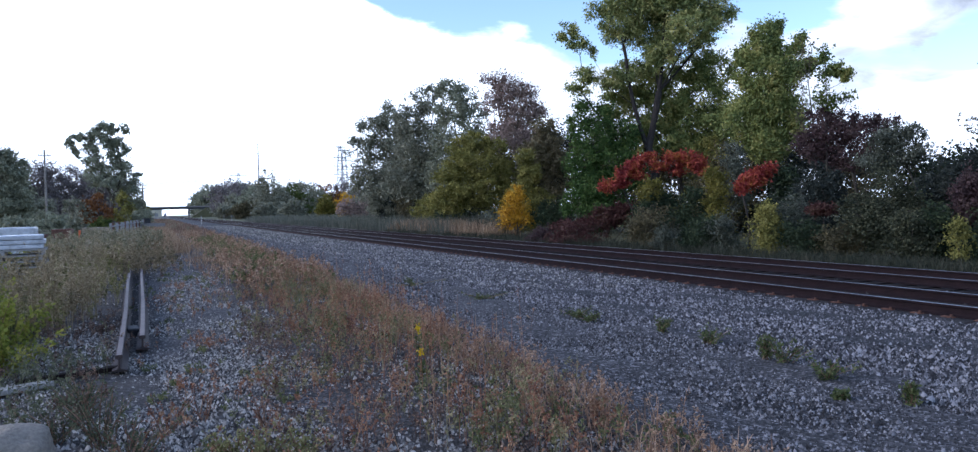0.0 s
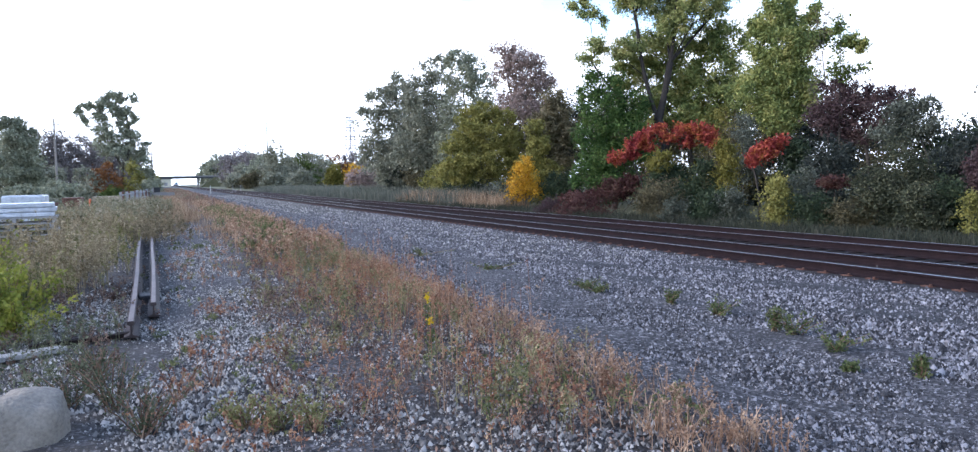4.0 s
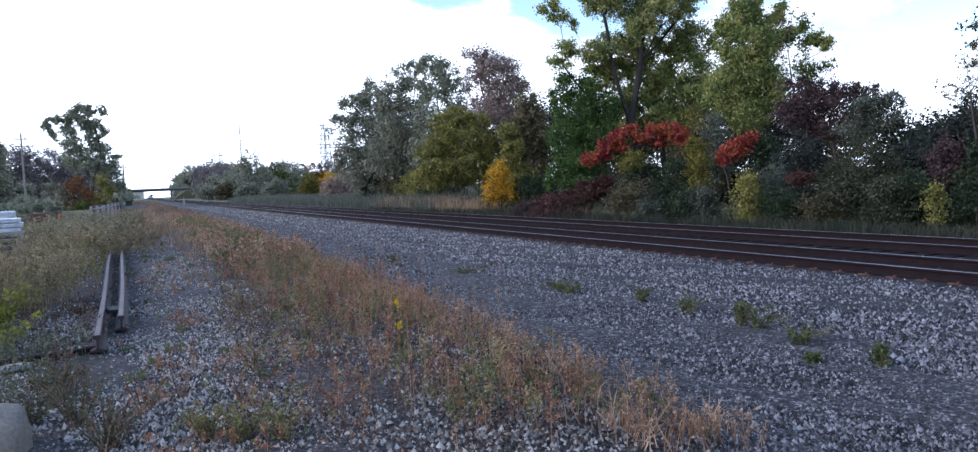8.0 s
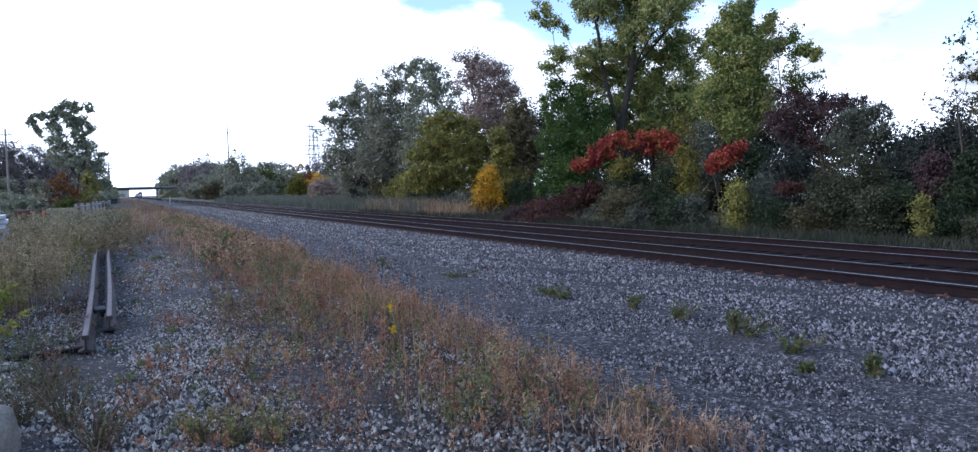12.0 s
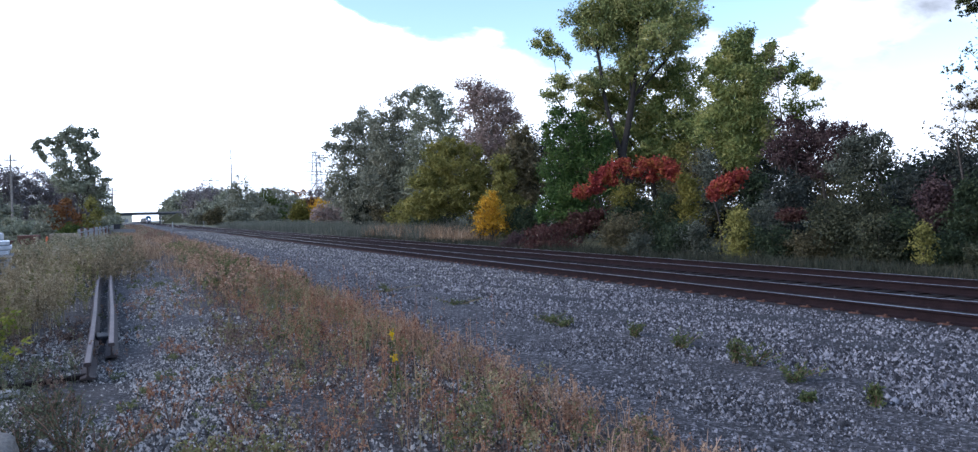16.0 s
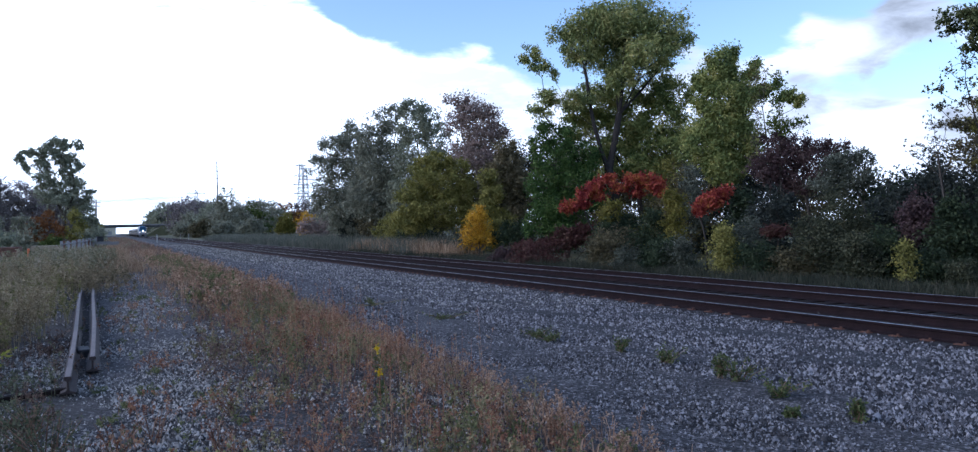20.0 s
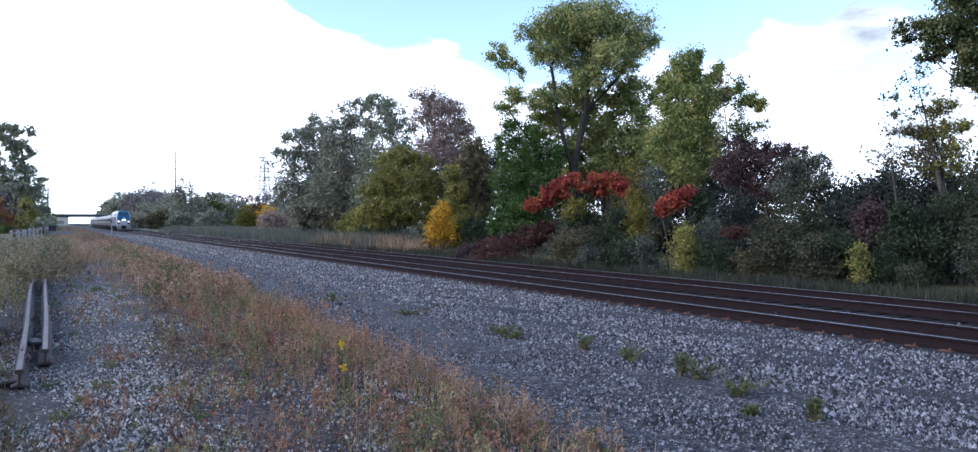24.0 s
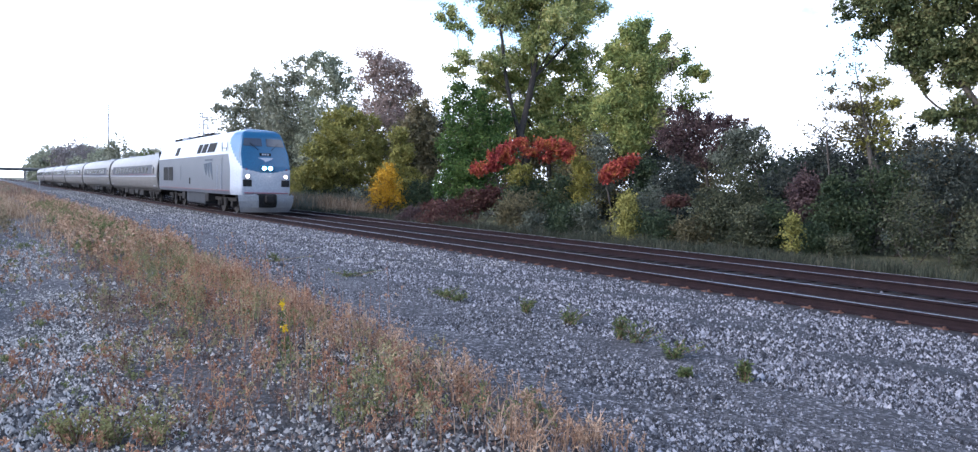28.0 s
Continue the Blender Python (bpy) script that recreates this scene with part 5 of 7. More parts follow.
    tree("overhanging_tree", 28.0, 1.0, 12.0, [(0, 0, 8.5, 3.2, 2.4), (0, 0, 5, 3.0, 2.2)], 8000, 0.15, "green", "large spreading green tree beside the line", trunk_r=0.2, clusters=70)
    for k, yy in enumerate((1.0, 4.5, 7.5, 10.0, 12.6, 15.2, 18.2, 21.5, 25.0)):
        shrub(28.8 + 0.5 * (k % 2), yy, 5.2, 4.0 + 0.4 * (k % 3), ("dark_green", "brown_green", "dusty_dark")[k % 3], "tall dense leafy thicket at the edge of a wood", 9000, 0.11, 0.0)
    # shrubs along the fence line
    S = shrub
    tree("yellow_sapling", 20.5, 40.8, 3.5, [(0, 0, 2.1, 0.8, 0.9), (-0.3, 0.25, 1.3, 0.7, 0.7), (0.3, -0.3, 1.4, 0.6, 0.7), (0.15, -0.15, 2.75, 0.5, 0.45), (-0.2, 0.1, 2.6, 0.45, 0.5), (0.05, 0, 3.2, 0.24, 0.3)], 5200, 0.095, "amber", "small tree with bright amber yellow leaves", trunk_r=0.05, clusters=60, tight=0.3, shell=0.2)
    sumac(21.6, 28.4, 4.2, [(-0.2, 0.1, 4.1, 0.48, 0.24), (-0.7, 0.4, 3.8, 0.42, 0.27), (-1.1, 0.7, 3.5, 0.39, 0.24), (-1.2, 0.8, 3.1, 0.42, 0.27), (-1.7, 1.1, 2.9, 0.36, 0.24), (-0.5, 0.3, 3.4, 0.39, 0.18), (0.6, -0.6, 4.1, 0.39, 0.24), (1.2, -1, 4.1, 0.47, 0.24), (1.5, -1.3, 3.8, 0.41, 0.27), (1, -0.8, 3.5, 0.41, 0.18), (1.8, -1.5, 3.5, 0.32, 0.24), (0.2, -0.2, 3.7, 0.36, 0.21), (-1.9, 1.3, 2.7, 0.21, 0.15)], 9000, "scarlet", "spreading sumac with scarlet autumn leaves")
    sumac(21.6, 22.2, 3.6, [(0.3, -0.4, 3.1, 0.39, 0.18), (-0, -0, 2.8, 0.32, 0.2), (-0.2, 0.2, 2.5, 0.22, 0.15), (0.6, -0.6, 3.3, 0.25, 0.13), (0.2, -0.3, 2.8, 0.35, 0.18), (-0.2, 0.1, 2.7, 0.2, 0.15)], 3200, "scarlet", "small sumac with red autumn leaves")
    sumac(20.9, 31, 2.3, [(1.2, -0.9, 1.9, 0.57, 0.19), (0.4, -0.4, 1.8, 0.57, 0.25), (-0.2, 0.1, 1.6, 0.54, 0.25), (-1, 0.6, 1.2, 0.57, 0.22), (0.8, -0.6, 1.4, 0.88, 0.25), (-0.3, 0.1, 1.1, 0.83, 0.26), (-2, 1.2, 1, 0.64, 0.19)], 6500, "dark_red", "low sumac thicket with dark red leaves")
    S(18.7, 30.7, 3.4, 1.2, "dark_red", "low sumac with dull red leaves", 4500, 0.07, 0.05)
    S(18.3, 33.2, 2.3, 0.9, "maroon", "low shrub with brownish red leaves", 2600, 0.07, 0.05)
    S(20.3, 26.6, 2.2, 2.7, "dark_green", "dark green shrub under the red sumac", 7000, 0.075, 0.05)
    S(21.0, 24.8, 2.4, 2.7, "dark_green", "dense dark green shrub beside the railway", 7000, 0.075, 0.05)
    S(18.9, 25.1, 2.4, 1.9, "brown_green", "low brownish green shrub beside the railway", 5200, 0.07, 0.05)
    S(18.6, 23.7, 1.2, 1.2, "silver_green", "low shrub with pale grey green leaves", 2200, 0.06, 0.05)
    S(19.8, 22.8, 2.0, 1.6, "dark_green", "low dark green shrub beside the railway", 5200, 0.07, 0.05)
    S(20.0, 26.5, 1.2, 3.2, "yellow_green", "shrub with yellowing leaves under the sumac", 1800, 0.075, 2.1)
    S(21.0, 23.4, 1.1, 3.5, "yellow_green", "upright shrub with yellow green leaves", 3800, 0.075, 1)
    S(24.6, 26.2, 1.9, 4.7, "silver_green", "tall shrub with pale silvery leaves", 4200, 0.085, 1.5)
    S(19.8, 21.7, 1.3, 1.6, "silver_green", "shrub with pale silver green leaves", 3600, 0.06, 0.05)
    S(21.0, 19.4, 1.9, 2.3, "silver_green", "tall dogwood with silver green leaves", 5200, 0.06, 0.2)
    S(19.9, 19.6, 1.5, 2.0, "olive", "shrub with olive and amber leaves", 5200, 0.065, 0.1)
    S(20.2, 18.2, 1.9, 1.3, "dark_green", "dense dark green shrub beside the railway", 5600, 0.06, 0.05)
    S(20.9, 18.0, 1.1, 1.8, "dark_red", "small shrub with rust red leaves", 2600, 0.07, 1.6)
    S(20.4, 17.0, 1.6, 1.2, "brown_green", "low shrub with brown green leaves", 5200, 0.06, 0.05)
    S(22.1, 16.5, 2.4, 3.2, "dogwood", "tall spreading dogwood with dusty olive leaves", 12000, 0.06, 0.2, clusters=70)
    S(20.9, 16.4, 1.8, 2.2, "dogwood", "spreading dogwood with dusty olive leaves", 7000, 0.06, 0.2)
    S(20.8, 14.8, 1.7, 1.6, "dogwood", "dusty olive green shrub beside the railway", 6500, 0.06, 0.1)
    S(23.8, 15.6, 2.2, 3.3, "dusty_dark", "tall dense shrub with dark grey green leaves", 9500, 0.075, 0.1)
    S(21.6, 14.4, 1.7, 1.8, "dark_green", "dense dark green shrub", 6500, 0.065, 0.05)
    S(25.7, 15.3, 2.0, 4.1, "dusty_dark", "tall dense shrub with dark grey green leaves", 9500, 0.08, 0.1)
    S(22.9, 14.2, 1.2, 2.8, "maroon", "tall shrub with dark maroon leaves", 5200, 0.07, 1.2)
    S(22.6, 12.8, 2.1, 2.5, "dark_green", "tall dense shrub with dark green leaves", 9500, 0.07, 0.05)
    S(20.2, 12.9, 0.6, 1.5, "olive", "thin small shrub with yellowing leaves", 1500, 0.055, 0.2, clusters=24)
    S(20.9, 12.5, 1.3, 1.2, "dark_green", "dense dark green shrub beside the railway", 5200, 0.055, 0.05)
    S(20.6, 11.5, 0.9, 0.9, "dogwood", "low shrub with dusty olive leaves", 3000, 0.05, 0.05)
    S(22.6, 19.7, 2.3, 3.2, "dusty_dark", "tall dark grey green thicket behind the saplings", 8000, 0.08, 0.1)
    S(22.9, 21.5, 1.7, 3.3, "dark_green", "tall dense shrub with dark green leaves", 6000, 0.08, 0.1)
    S(22.4, 9.4, 2.8, 3.6, "dusty_dark", "tall shrub with dull dark green leaves", 8000, 0.065, 0.1)
    S(21.0, 9.8, 1.6, 2.6, "dogwood", "thin shrub with dusty olive leaves", 2200, 0.055, 0.2)
    S(21.0, 8.0, 2.2, 2.2, "dogwood", "shrub with dusty olive leaves", 4800, 0.055, 0.1)
    S(23.2, 7.6, 3.0, 4.0, "brown_green", "tall shrub with brown and orange leaves", 7000, 0.07, 0.2)
    S(21.0, 6.2, 2.8, 2.9, "dark_green", "dense dark green shrub beside the railway", 7000, 0.06, 0.05)
    S(22.8, 5.0, 3.4, 4.2, "brown_green", "tall brown green shrub beside the line", 7000, 0.07, 0.1)
    S(21.2, 3.6, 2.8, 2.6, "green", "green shrub beside the line", 6000, 0.06, 0.05)
    S(23.4, 2.4, 3.4, 3.6, "dark_green", "tall dense shrub with dark green leaves", 6000, 0.07, 0.1)
    S(21.5, 0.8, 3.2, 2.8, "olive", "olive green shrub beside the line", 5000, 0.07, 0.05)
    S(25.6, 8.8, 3.8, 4.4, "dusty_dark", "tall dense shrub with dull green leaves", 8000, 0.08, 0.1)
    S(25.4, 13.8, 3.4, 4.0, "dusty_dark", "tall dense shrub with dull green leaves", 8000, 0.08, 0.0)
    S(27.2, 16.0, 3.6, 4.4, "dusty_dark", "tall dense thicket behind the shrubs", 8000, 0.09, 0.0)
    S(27.2, 11.6, 3.6, 4.2, "brown_green", "tall brownish thicket behind the shrubs", 8000, 0.09, 0.0)
    S(23.6, 11.6, 3.0, 3.2, "dark_green", "dense dark green shrub beside the saplings", 7000, 0.065, 0.0)
    S(28.0, 36.4, 4.0, 5.6, "brown_green", "tall leafy thicket under the cottonwood", 8000, 0.11, 0.0)
    S(28.8, 32.0, 4.6, 5.6, "olive", "tall olive green thicket under the cottonwood", 8000, 0.11, 0.0)
    S(25.8, 39.6, 3.2, 4.4, "dark_green", "tall dark green thicket at the edge of a wood", 6000, 0.1, 0.0)
    S(26.6, 29.6, 2.8, 4.4, "brown_green", "tall brownish green thicket above the red sumac", 6000, 0.1, 0.0)
    S(22.6, 40.0, 3.2, 2.4, "dark_green", "dark green shrub at the edge of the wood", 5200, 0.09, 0.05)
    S(21.2, 43.6, 3.0, 1.9, "silver_green", "low grey green shrub beside reeds", 4800, 0.085, 0.05)
    S(23.6, 44.5, 3.0, 3.0, "olive", "shrub with yellowing leaves", 4800, 0.1, 0.2)
    for k, (bx, by, bw, bh) in enumerate(((27.6, 41.5, 4.4, 6.5), (29.5, 44.0, 5.0, 7.6), (29.0, 50.0, 5.6, 8.6), (31.0, 55.0, 6.0, 9.0), (30.5, 64.0, 6.0, 9.0), (31.0, 72.0, 6.5, 9.0), (32.0, 82.0, 7.0, 8.5), (29.5, 35.0, 4.6, 7.4), (30.6, 30.5, 4.6, 6.6))):
        S(bx, by, bw, bh, ("brown_green", "grey_green", "dusty_dark")[k % 3], "tall tangled thicket inside the wood", 9000, 0.13, 0.0)
    S(23.0, 56.5, 4.2, 3.0, "dark_green", "dark green shrub at the edge of the wood", 5200, 0.12, 0.05)
    S(23.6, 64.0, 4.6, 3.4, "olive", "yellowing shrub at the edge of the wood", 5200, 0.13, 0.1)
    S(24.6, 72.0, 4.6, 3.6, "brown_green", "brownish green shrub at the edge of the wood", 4800, 0.14, 0.2)
    S(24.6, 80.0, 5.0, 4.0, "dusty_dark", "dark shrub at the edge of the wood", 5200, 0.15, 0.1)
    S(28.5, 99.0, 6.0, 4.5, "grey_green", "grey green bush at the edge of the wood", 4800, 0.18, 0.1)
    S(31.0, 106.0, 5.0, 4.0, "dusty_dark", "dark green bush at the edge of the wood", 4200, 0.18, 0.1)


trees_right()


def distant_tree(x, y, h, w, tone, n=1500, label="distant autumn tree beyond the railway", fine=1.0):
    h = h * 1.06
    lobes = [(0, 0, h * 0.66, w * 0.38, h * 0.32), (-w * 0.25, 0, h * 0.45, w * 0.34, h * 0.34), (w * 0.25, 0, h * 0.42, w * 0.34, h * 0.34), (0, 0, h * 0.25, w * 0.42, h * 0.24)]
    return tree("distant_tree", x, y, h, lobes, int(n * 2.6), fine * max(0.28, 0.0020 * y), tone, label, clusters=50, tight=0.55, group="distant trees")


def trees_far():
    rng = random.Random(5)
    tones = ["dark_green", "brown_green", "grey_green", "olive", "green"]
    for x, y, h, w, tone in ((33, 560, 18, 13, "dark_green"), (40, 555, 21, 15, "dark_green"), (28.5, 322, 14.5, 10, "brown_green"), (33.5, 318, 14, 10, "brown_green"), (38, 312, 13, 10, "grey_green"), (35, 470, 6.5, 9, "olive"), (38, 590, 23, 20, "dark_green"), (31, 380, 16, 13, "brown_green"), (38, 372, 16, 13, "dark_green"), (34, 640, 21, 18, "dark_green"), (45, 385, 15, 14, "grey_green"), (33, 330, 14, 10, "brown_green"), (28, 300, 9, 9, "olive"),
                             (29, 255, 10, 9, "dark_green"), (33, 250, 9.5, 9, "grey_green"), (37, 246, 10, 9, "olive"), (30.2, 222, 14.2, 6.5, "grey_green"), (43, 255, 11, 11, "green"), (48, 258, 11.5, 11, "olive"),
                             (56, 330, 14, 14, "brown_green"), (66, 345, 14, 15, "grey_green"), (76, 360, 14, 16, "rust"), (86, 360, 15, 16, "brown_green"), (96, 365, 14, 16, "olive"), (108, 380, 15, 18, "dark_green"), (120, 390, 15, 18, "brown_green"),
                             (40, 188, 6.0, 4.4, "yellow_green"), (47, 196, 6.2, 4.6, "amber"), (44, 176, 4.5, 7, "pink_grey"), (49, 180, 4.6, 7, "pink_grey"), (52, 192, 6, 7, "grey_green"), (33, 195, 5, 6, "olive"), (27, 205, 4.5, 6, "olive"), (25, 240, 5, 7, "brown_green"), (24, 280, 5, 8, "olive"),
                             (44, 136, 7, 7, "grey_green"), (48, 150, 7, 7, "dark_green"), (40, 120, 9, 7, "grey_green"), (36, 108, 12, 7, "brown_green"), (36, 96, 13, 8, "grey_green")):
        # far crowns swap to paler, greyer tones: haze put into the leaf colour
        distant_tree(x, y, h, w, {"dark_green": "hazed_green", "olive": "grey_green", "brown_green": "bare_haze" if y > 300 else tone}.get(tone, tone), 1400)
    for x, y, h, w, tone in ((44, 575, 23, 18, "dark_green"), (48, 540, 22, 18, "brown_green"), (56, 550, 22, 18, "dark_green"), (62, 540, 22, 18, "grey_green")):
        distant_tree(x, y, h, w, tone, 1000)
    # beyond the road bridge, on both sides of the line
    for k in range(14):
        distant_tree(52 + rng.uniform(-3, 6) + k * 1.2, 600 + k * 55, 17 + rng.uniform(-2, 3), 16, rng.choice(tones), 800)
        distant_tree(-22 - rng.uniform(0, 8) - k * 1.5, 400 + k * 55, 13 + rng.uniform(-2, 3), 16, rng.choice(tones), 800)
    # left of the yard, in leaf tones paled to stand in for haze
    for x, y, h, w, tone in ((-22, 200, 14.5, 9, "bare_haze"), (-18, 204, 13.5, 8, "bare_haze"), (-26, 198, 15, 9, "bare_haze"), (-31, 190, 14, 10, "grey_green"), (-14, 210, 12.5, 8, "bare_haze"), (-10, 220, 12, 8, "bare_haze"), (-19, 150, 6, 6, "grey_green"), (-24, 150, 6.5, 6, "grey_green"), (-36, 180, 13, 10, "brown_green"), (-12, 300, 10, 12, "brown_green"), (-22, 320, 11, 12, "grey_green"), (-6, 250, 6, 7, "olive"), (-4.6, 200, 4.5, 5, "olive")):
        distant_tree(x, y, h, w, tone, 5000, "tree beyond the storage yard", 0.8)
    tree("cottonwood_tree", -5.6, 101, 14.2, [(0.1, 0, 12.6, 0.79, 0.69), (-1, -0.1, 11.9, 0.93, 0.76), (-2.6, -0.2, 11.4, 0.84, 0.53), (-3.5, -0.3, 10.7, 0.42, 0.38), (-3, -0.2, 9.6, 0.42, 0.45), (1.4, 0.1, 12.7, 0.8, 0.69), (2.4, 0.1, 12.7, 0.59, 0.62), (0.7, 0, 11.1, 1.3, 0.92), (-1.4, -0.1, 9.9, 0.71, 1.06), (1.7, 0.1, 10.1, 1.02, 0.93), (-0.1, -0, 8.5, 2.01, 1.07), (1.9, 0.1, 7.8, 1.32, 1.24), (-1.1, -0.1, 7.3, 1.28, 0.91), (0.3, 0, 6.2, 2.17, 1.07), (3.2, 0.1, 6.2, 0.89, 0.93), (2.4, 0.1, 4.7, 1.76, 1.24), (3.8, 0.1, 3.4, 0.59, 0.94)], 18000, 0.21, "hazed_green", "tall open-crowned tree with rust coloured bushes below", trunk_r=0.25, clusters=100, fork=0.2)
    tree("spreading_tree", -17.6, 110.6, 11, [(0.1, 0, 9.9, 1.31, 0.96), (-1.5, -0.3, 10.3, 1.43, 1.26), (0.3, 0.1, 7.7, 2.04, 1.6), (2.1, 0.3, 7.9, 0.74, 1.45), (1.4, 0.2, 5.1, 1.62, 2.09), (-0.8, -0.1, 4.4, 2.6, 2.23), (1.8, 0.3, 3.1, 1.48, 1.29)], 22000, 0.22, "hazed_green", "large dark green tree beside the storage yard", trunk_r=0.25, clusters=100)
    shrub(-6.2, 92, 4.6, 4.6, "rust", "large bush with rust coloured leaves", 1900, 0.22, 0.8)
    shrub(-7.8, 90, 3.2, 4.0, "grey_green", "dense dark green leafy bush", 1600, 0.22, 0.1)
    shrub(-3.4, 94, 2.6, 5.0, "olive", "bush with yellowing autumn leaves", 1500, 0.22, 0.6)
    shrub(-5.2, 88, 3.4, 1.8, "green", "low green bush beside the yard", 1300, 0.2, 0.0)
    for x, y, w, h, tone in ((-2.6, 97, 2.6, 2.6, "hazed_green"), (-9.5, 84, 4.5, 2.2, "hazed_green"), (-12.5, 80, 5, 2.2, "hazed_green"), (-16, 78, 5, 2.4, "hazed_green"), (-8.8, 110, 5, 3.0, "hazed_green"), (-14, 120, 6, 3.2, "hazed_green"), (-18, 125, 6, 3.2, "hazed_green"), (-2.2, 130, 3, 3.4, "hazed_green"), (-1.6, 160, 3, 3.4, "hazed_green")):
        shrub(x, y, w, h, tone, "low bush behind the storage yard", 1300, 0.24, 0.0)


trees_far()


# ---- road bridge and lines ----
concrete = plain("weathered_concrete", (0.16, 0.155, 0.145), (0.27, 0.26, 0.245), 0.8, 0.9, 0, 0.3, 12)
girder = plain("dark_painted_girder", (0.03, 0.035, 0.038), (0.06, 0.065, 0.07), 0.6, 0.7, 0.2, 0.1, 10)
galv = plain("galvanised_steel", (0.22, 0.23, 0.24), (0.34, 0.35, 0.36), 1.5, 0.6, 0.6, 0.1, 20)
pole_wood = plain("weathered_pole_wood", (0.16, 0.14, 0.12), (0.30, 0.27, 0.24), 1.5, 0.9, 0, 0.3, 20)
wire_black = plain("black_cable", (0.05, 0.05, 0.055), (0.09, 0.09, 0.10), 3, 0.7, 0, 0)


def build_bridge():
    y0, y1 = 505.0, 516.0
    b = empty("road_bridge", pose(0, 0, 0), "concrete and steel road bridge over the railway", "bridge")
    part("deck", box_bm(-60, 90, y0 - 0.6, y1 + 0.6, 6.46, 6.74, 0.03), concrete, b, "pale concrete road deck")
    for y in (y0, y0 + 3.2, y0 + 6.6, y1):
        part("girder", box_bm(-60, 90, y - 0.18, y + 0.18, 5.35, 6.456, 0.02), girder, b, "dark steel girder")
    for y in (y0 - 0.45, y1 + 0.45):
        part("parapet", box_bm(-60, 90, y - 0.12, y + 0.12, 6.744, 7.2, 0.02), concrete, b)
    for x in (-4.0, 19.6):
        p = part("pier", box_bm(x - 0.5, x + 0.5, y0 + 0.4, y1 - 0.4, 4.6, 5.346, 0.05), concrete, b, "pale concrete pier")
        for y in (y0 + 1.2, y0 + 5, y1 - 1.2):
            part("column", cyl_bm((x, y, -0.4), (x, y, 4.6), 0.5, seg=16), concrete, p)
    for s, x in ((-1, -20.0), (1, 29.0)):
        bm = bmesh.new()
        prof = [(x - s * 9, -0.4), (x + s * 14, -0.4), (x + s * 14, 6.9), (x, 5.9)]
        vs = [[bm.verts.new((px, y, pz)) for px, pz in prof] for y in (y0 - 9, y1 + 9)]
        bm.faces.new(vs[0])
        bm.faces.new(vs[1][::-1])
        for i in range(4):
            bm.faces.new((vs[0][i], vs[1][i], vs[1][(i + 1) % 4], vs[0][(i + 1) % 4]))
        bmesh.ops.recalc_face_normals(bm, faces=bm.faces)
        part("embankment", bm, plain("grassy_embankment", (0.06, 0.065, 0.03), (0.13, 0.12, 0.06), 0.5, 0.95, 0, 0.4, 6), b, "grassy sloping embankment")


build_bridge()


def utility_pole(x, y, h, arms, r=0.16, label="tall weathered pole with short cross arms", mat=None):
    p = empty("utility_pole", pose(x, y, float(gz(x))), label, "utility pole")
    part("pole", cyl_bm((0, 0, -0.1), (0, 0, h), r, r * 0.6, 10), mat or pole_wood, p)
    for z, w in arms:
        a = part("crossarm", box_bm(-w, w, -0.06, 0.06, z - 0.07, z + 0.07, 0.01), mat or pole_wood, p)
        for s in (-0.95, -0.5, 0.5, 0.95):
            part("insulator", cyl_bm((s * w, 0, z + 0.07), (s * w, 0, z + 0.32), 0.06, 0.045, 8), galv, a)
    return p


utility_pole(-16.4, 140, 13.2, [(11.0, 1.6), (12.2, 0.9)], 0.2)
utility_pole(41.3, 330, 31.8, [(27.6, 1.6), (24.4, 1.6), (21.2, 1.6)], 0.42, "very tall grey pole with side arms", galv)
for k, yy in enumerate((255, 285, 320, 380, 440)):
    utility_pole(-3.4 - 0.02 * (yy - 255), yy, 12.4, [(11.4, 1.2), (10.2, 1.2)], 0.17)
utility_pole(24.0, 300, 9.5, [], 0.15, "short grey lineside pole without arms")


def lattice_tower(x, y, h, base, arms):
    t = empty("lattice_tower", pose(x, y, float(gz(x))), "grey steel lattice transmission tower", "pylon", "transmission towers")
    r = max(0.07, 0.00034 * y)

    def corner(z, i):
        w = base * (1 - 0.78 * z / h) / 2
        return Vector(((-w, w, w, -w)[i], (-w, -w, w, w)[i], z))

    for i in range(4):
        part("leg", cyl_bm(corner(0, i), corner(h, i), r, r * 0.8, 6), galv, t)
    bm = bmesh.new()
    lv = [h * k / 9 for k in range(10)]
    for a, b2 in zip(lv, lv[1:]):
        for i in range(4):
            j = (i + 1) % 4
            cyl_bm(corner(a, i), corner(b2, j), r * 0.55, seg=4, bm=bm)
            cyl_bm(corner(a, j), corner(b2, i), r * 0.55, seg=4, bm=bm)
    part("bracing", bm, galv, t)
    for z, w in arms:
        bm = cyl_bm((-w, 0, z), (w, 0, z), r * 1.7, seg=6)
        for s in (-1, 1):
            cyl_bm((s * w, 0, z), (0, 0, z + w * 0.35), r * 0.6, seg=4, bm=bm)
            cyl_bm((s * w, 0, z), (s * w, 0, z - 1.4), r * 0.8, seg=6, bm=bm)
        part("crossarm", bm, galv, t)
    return t


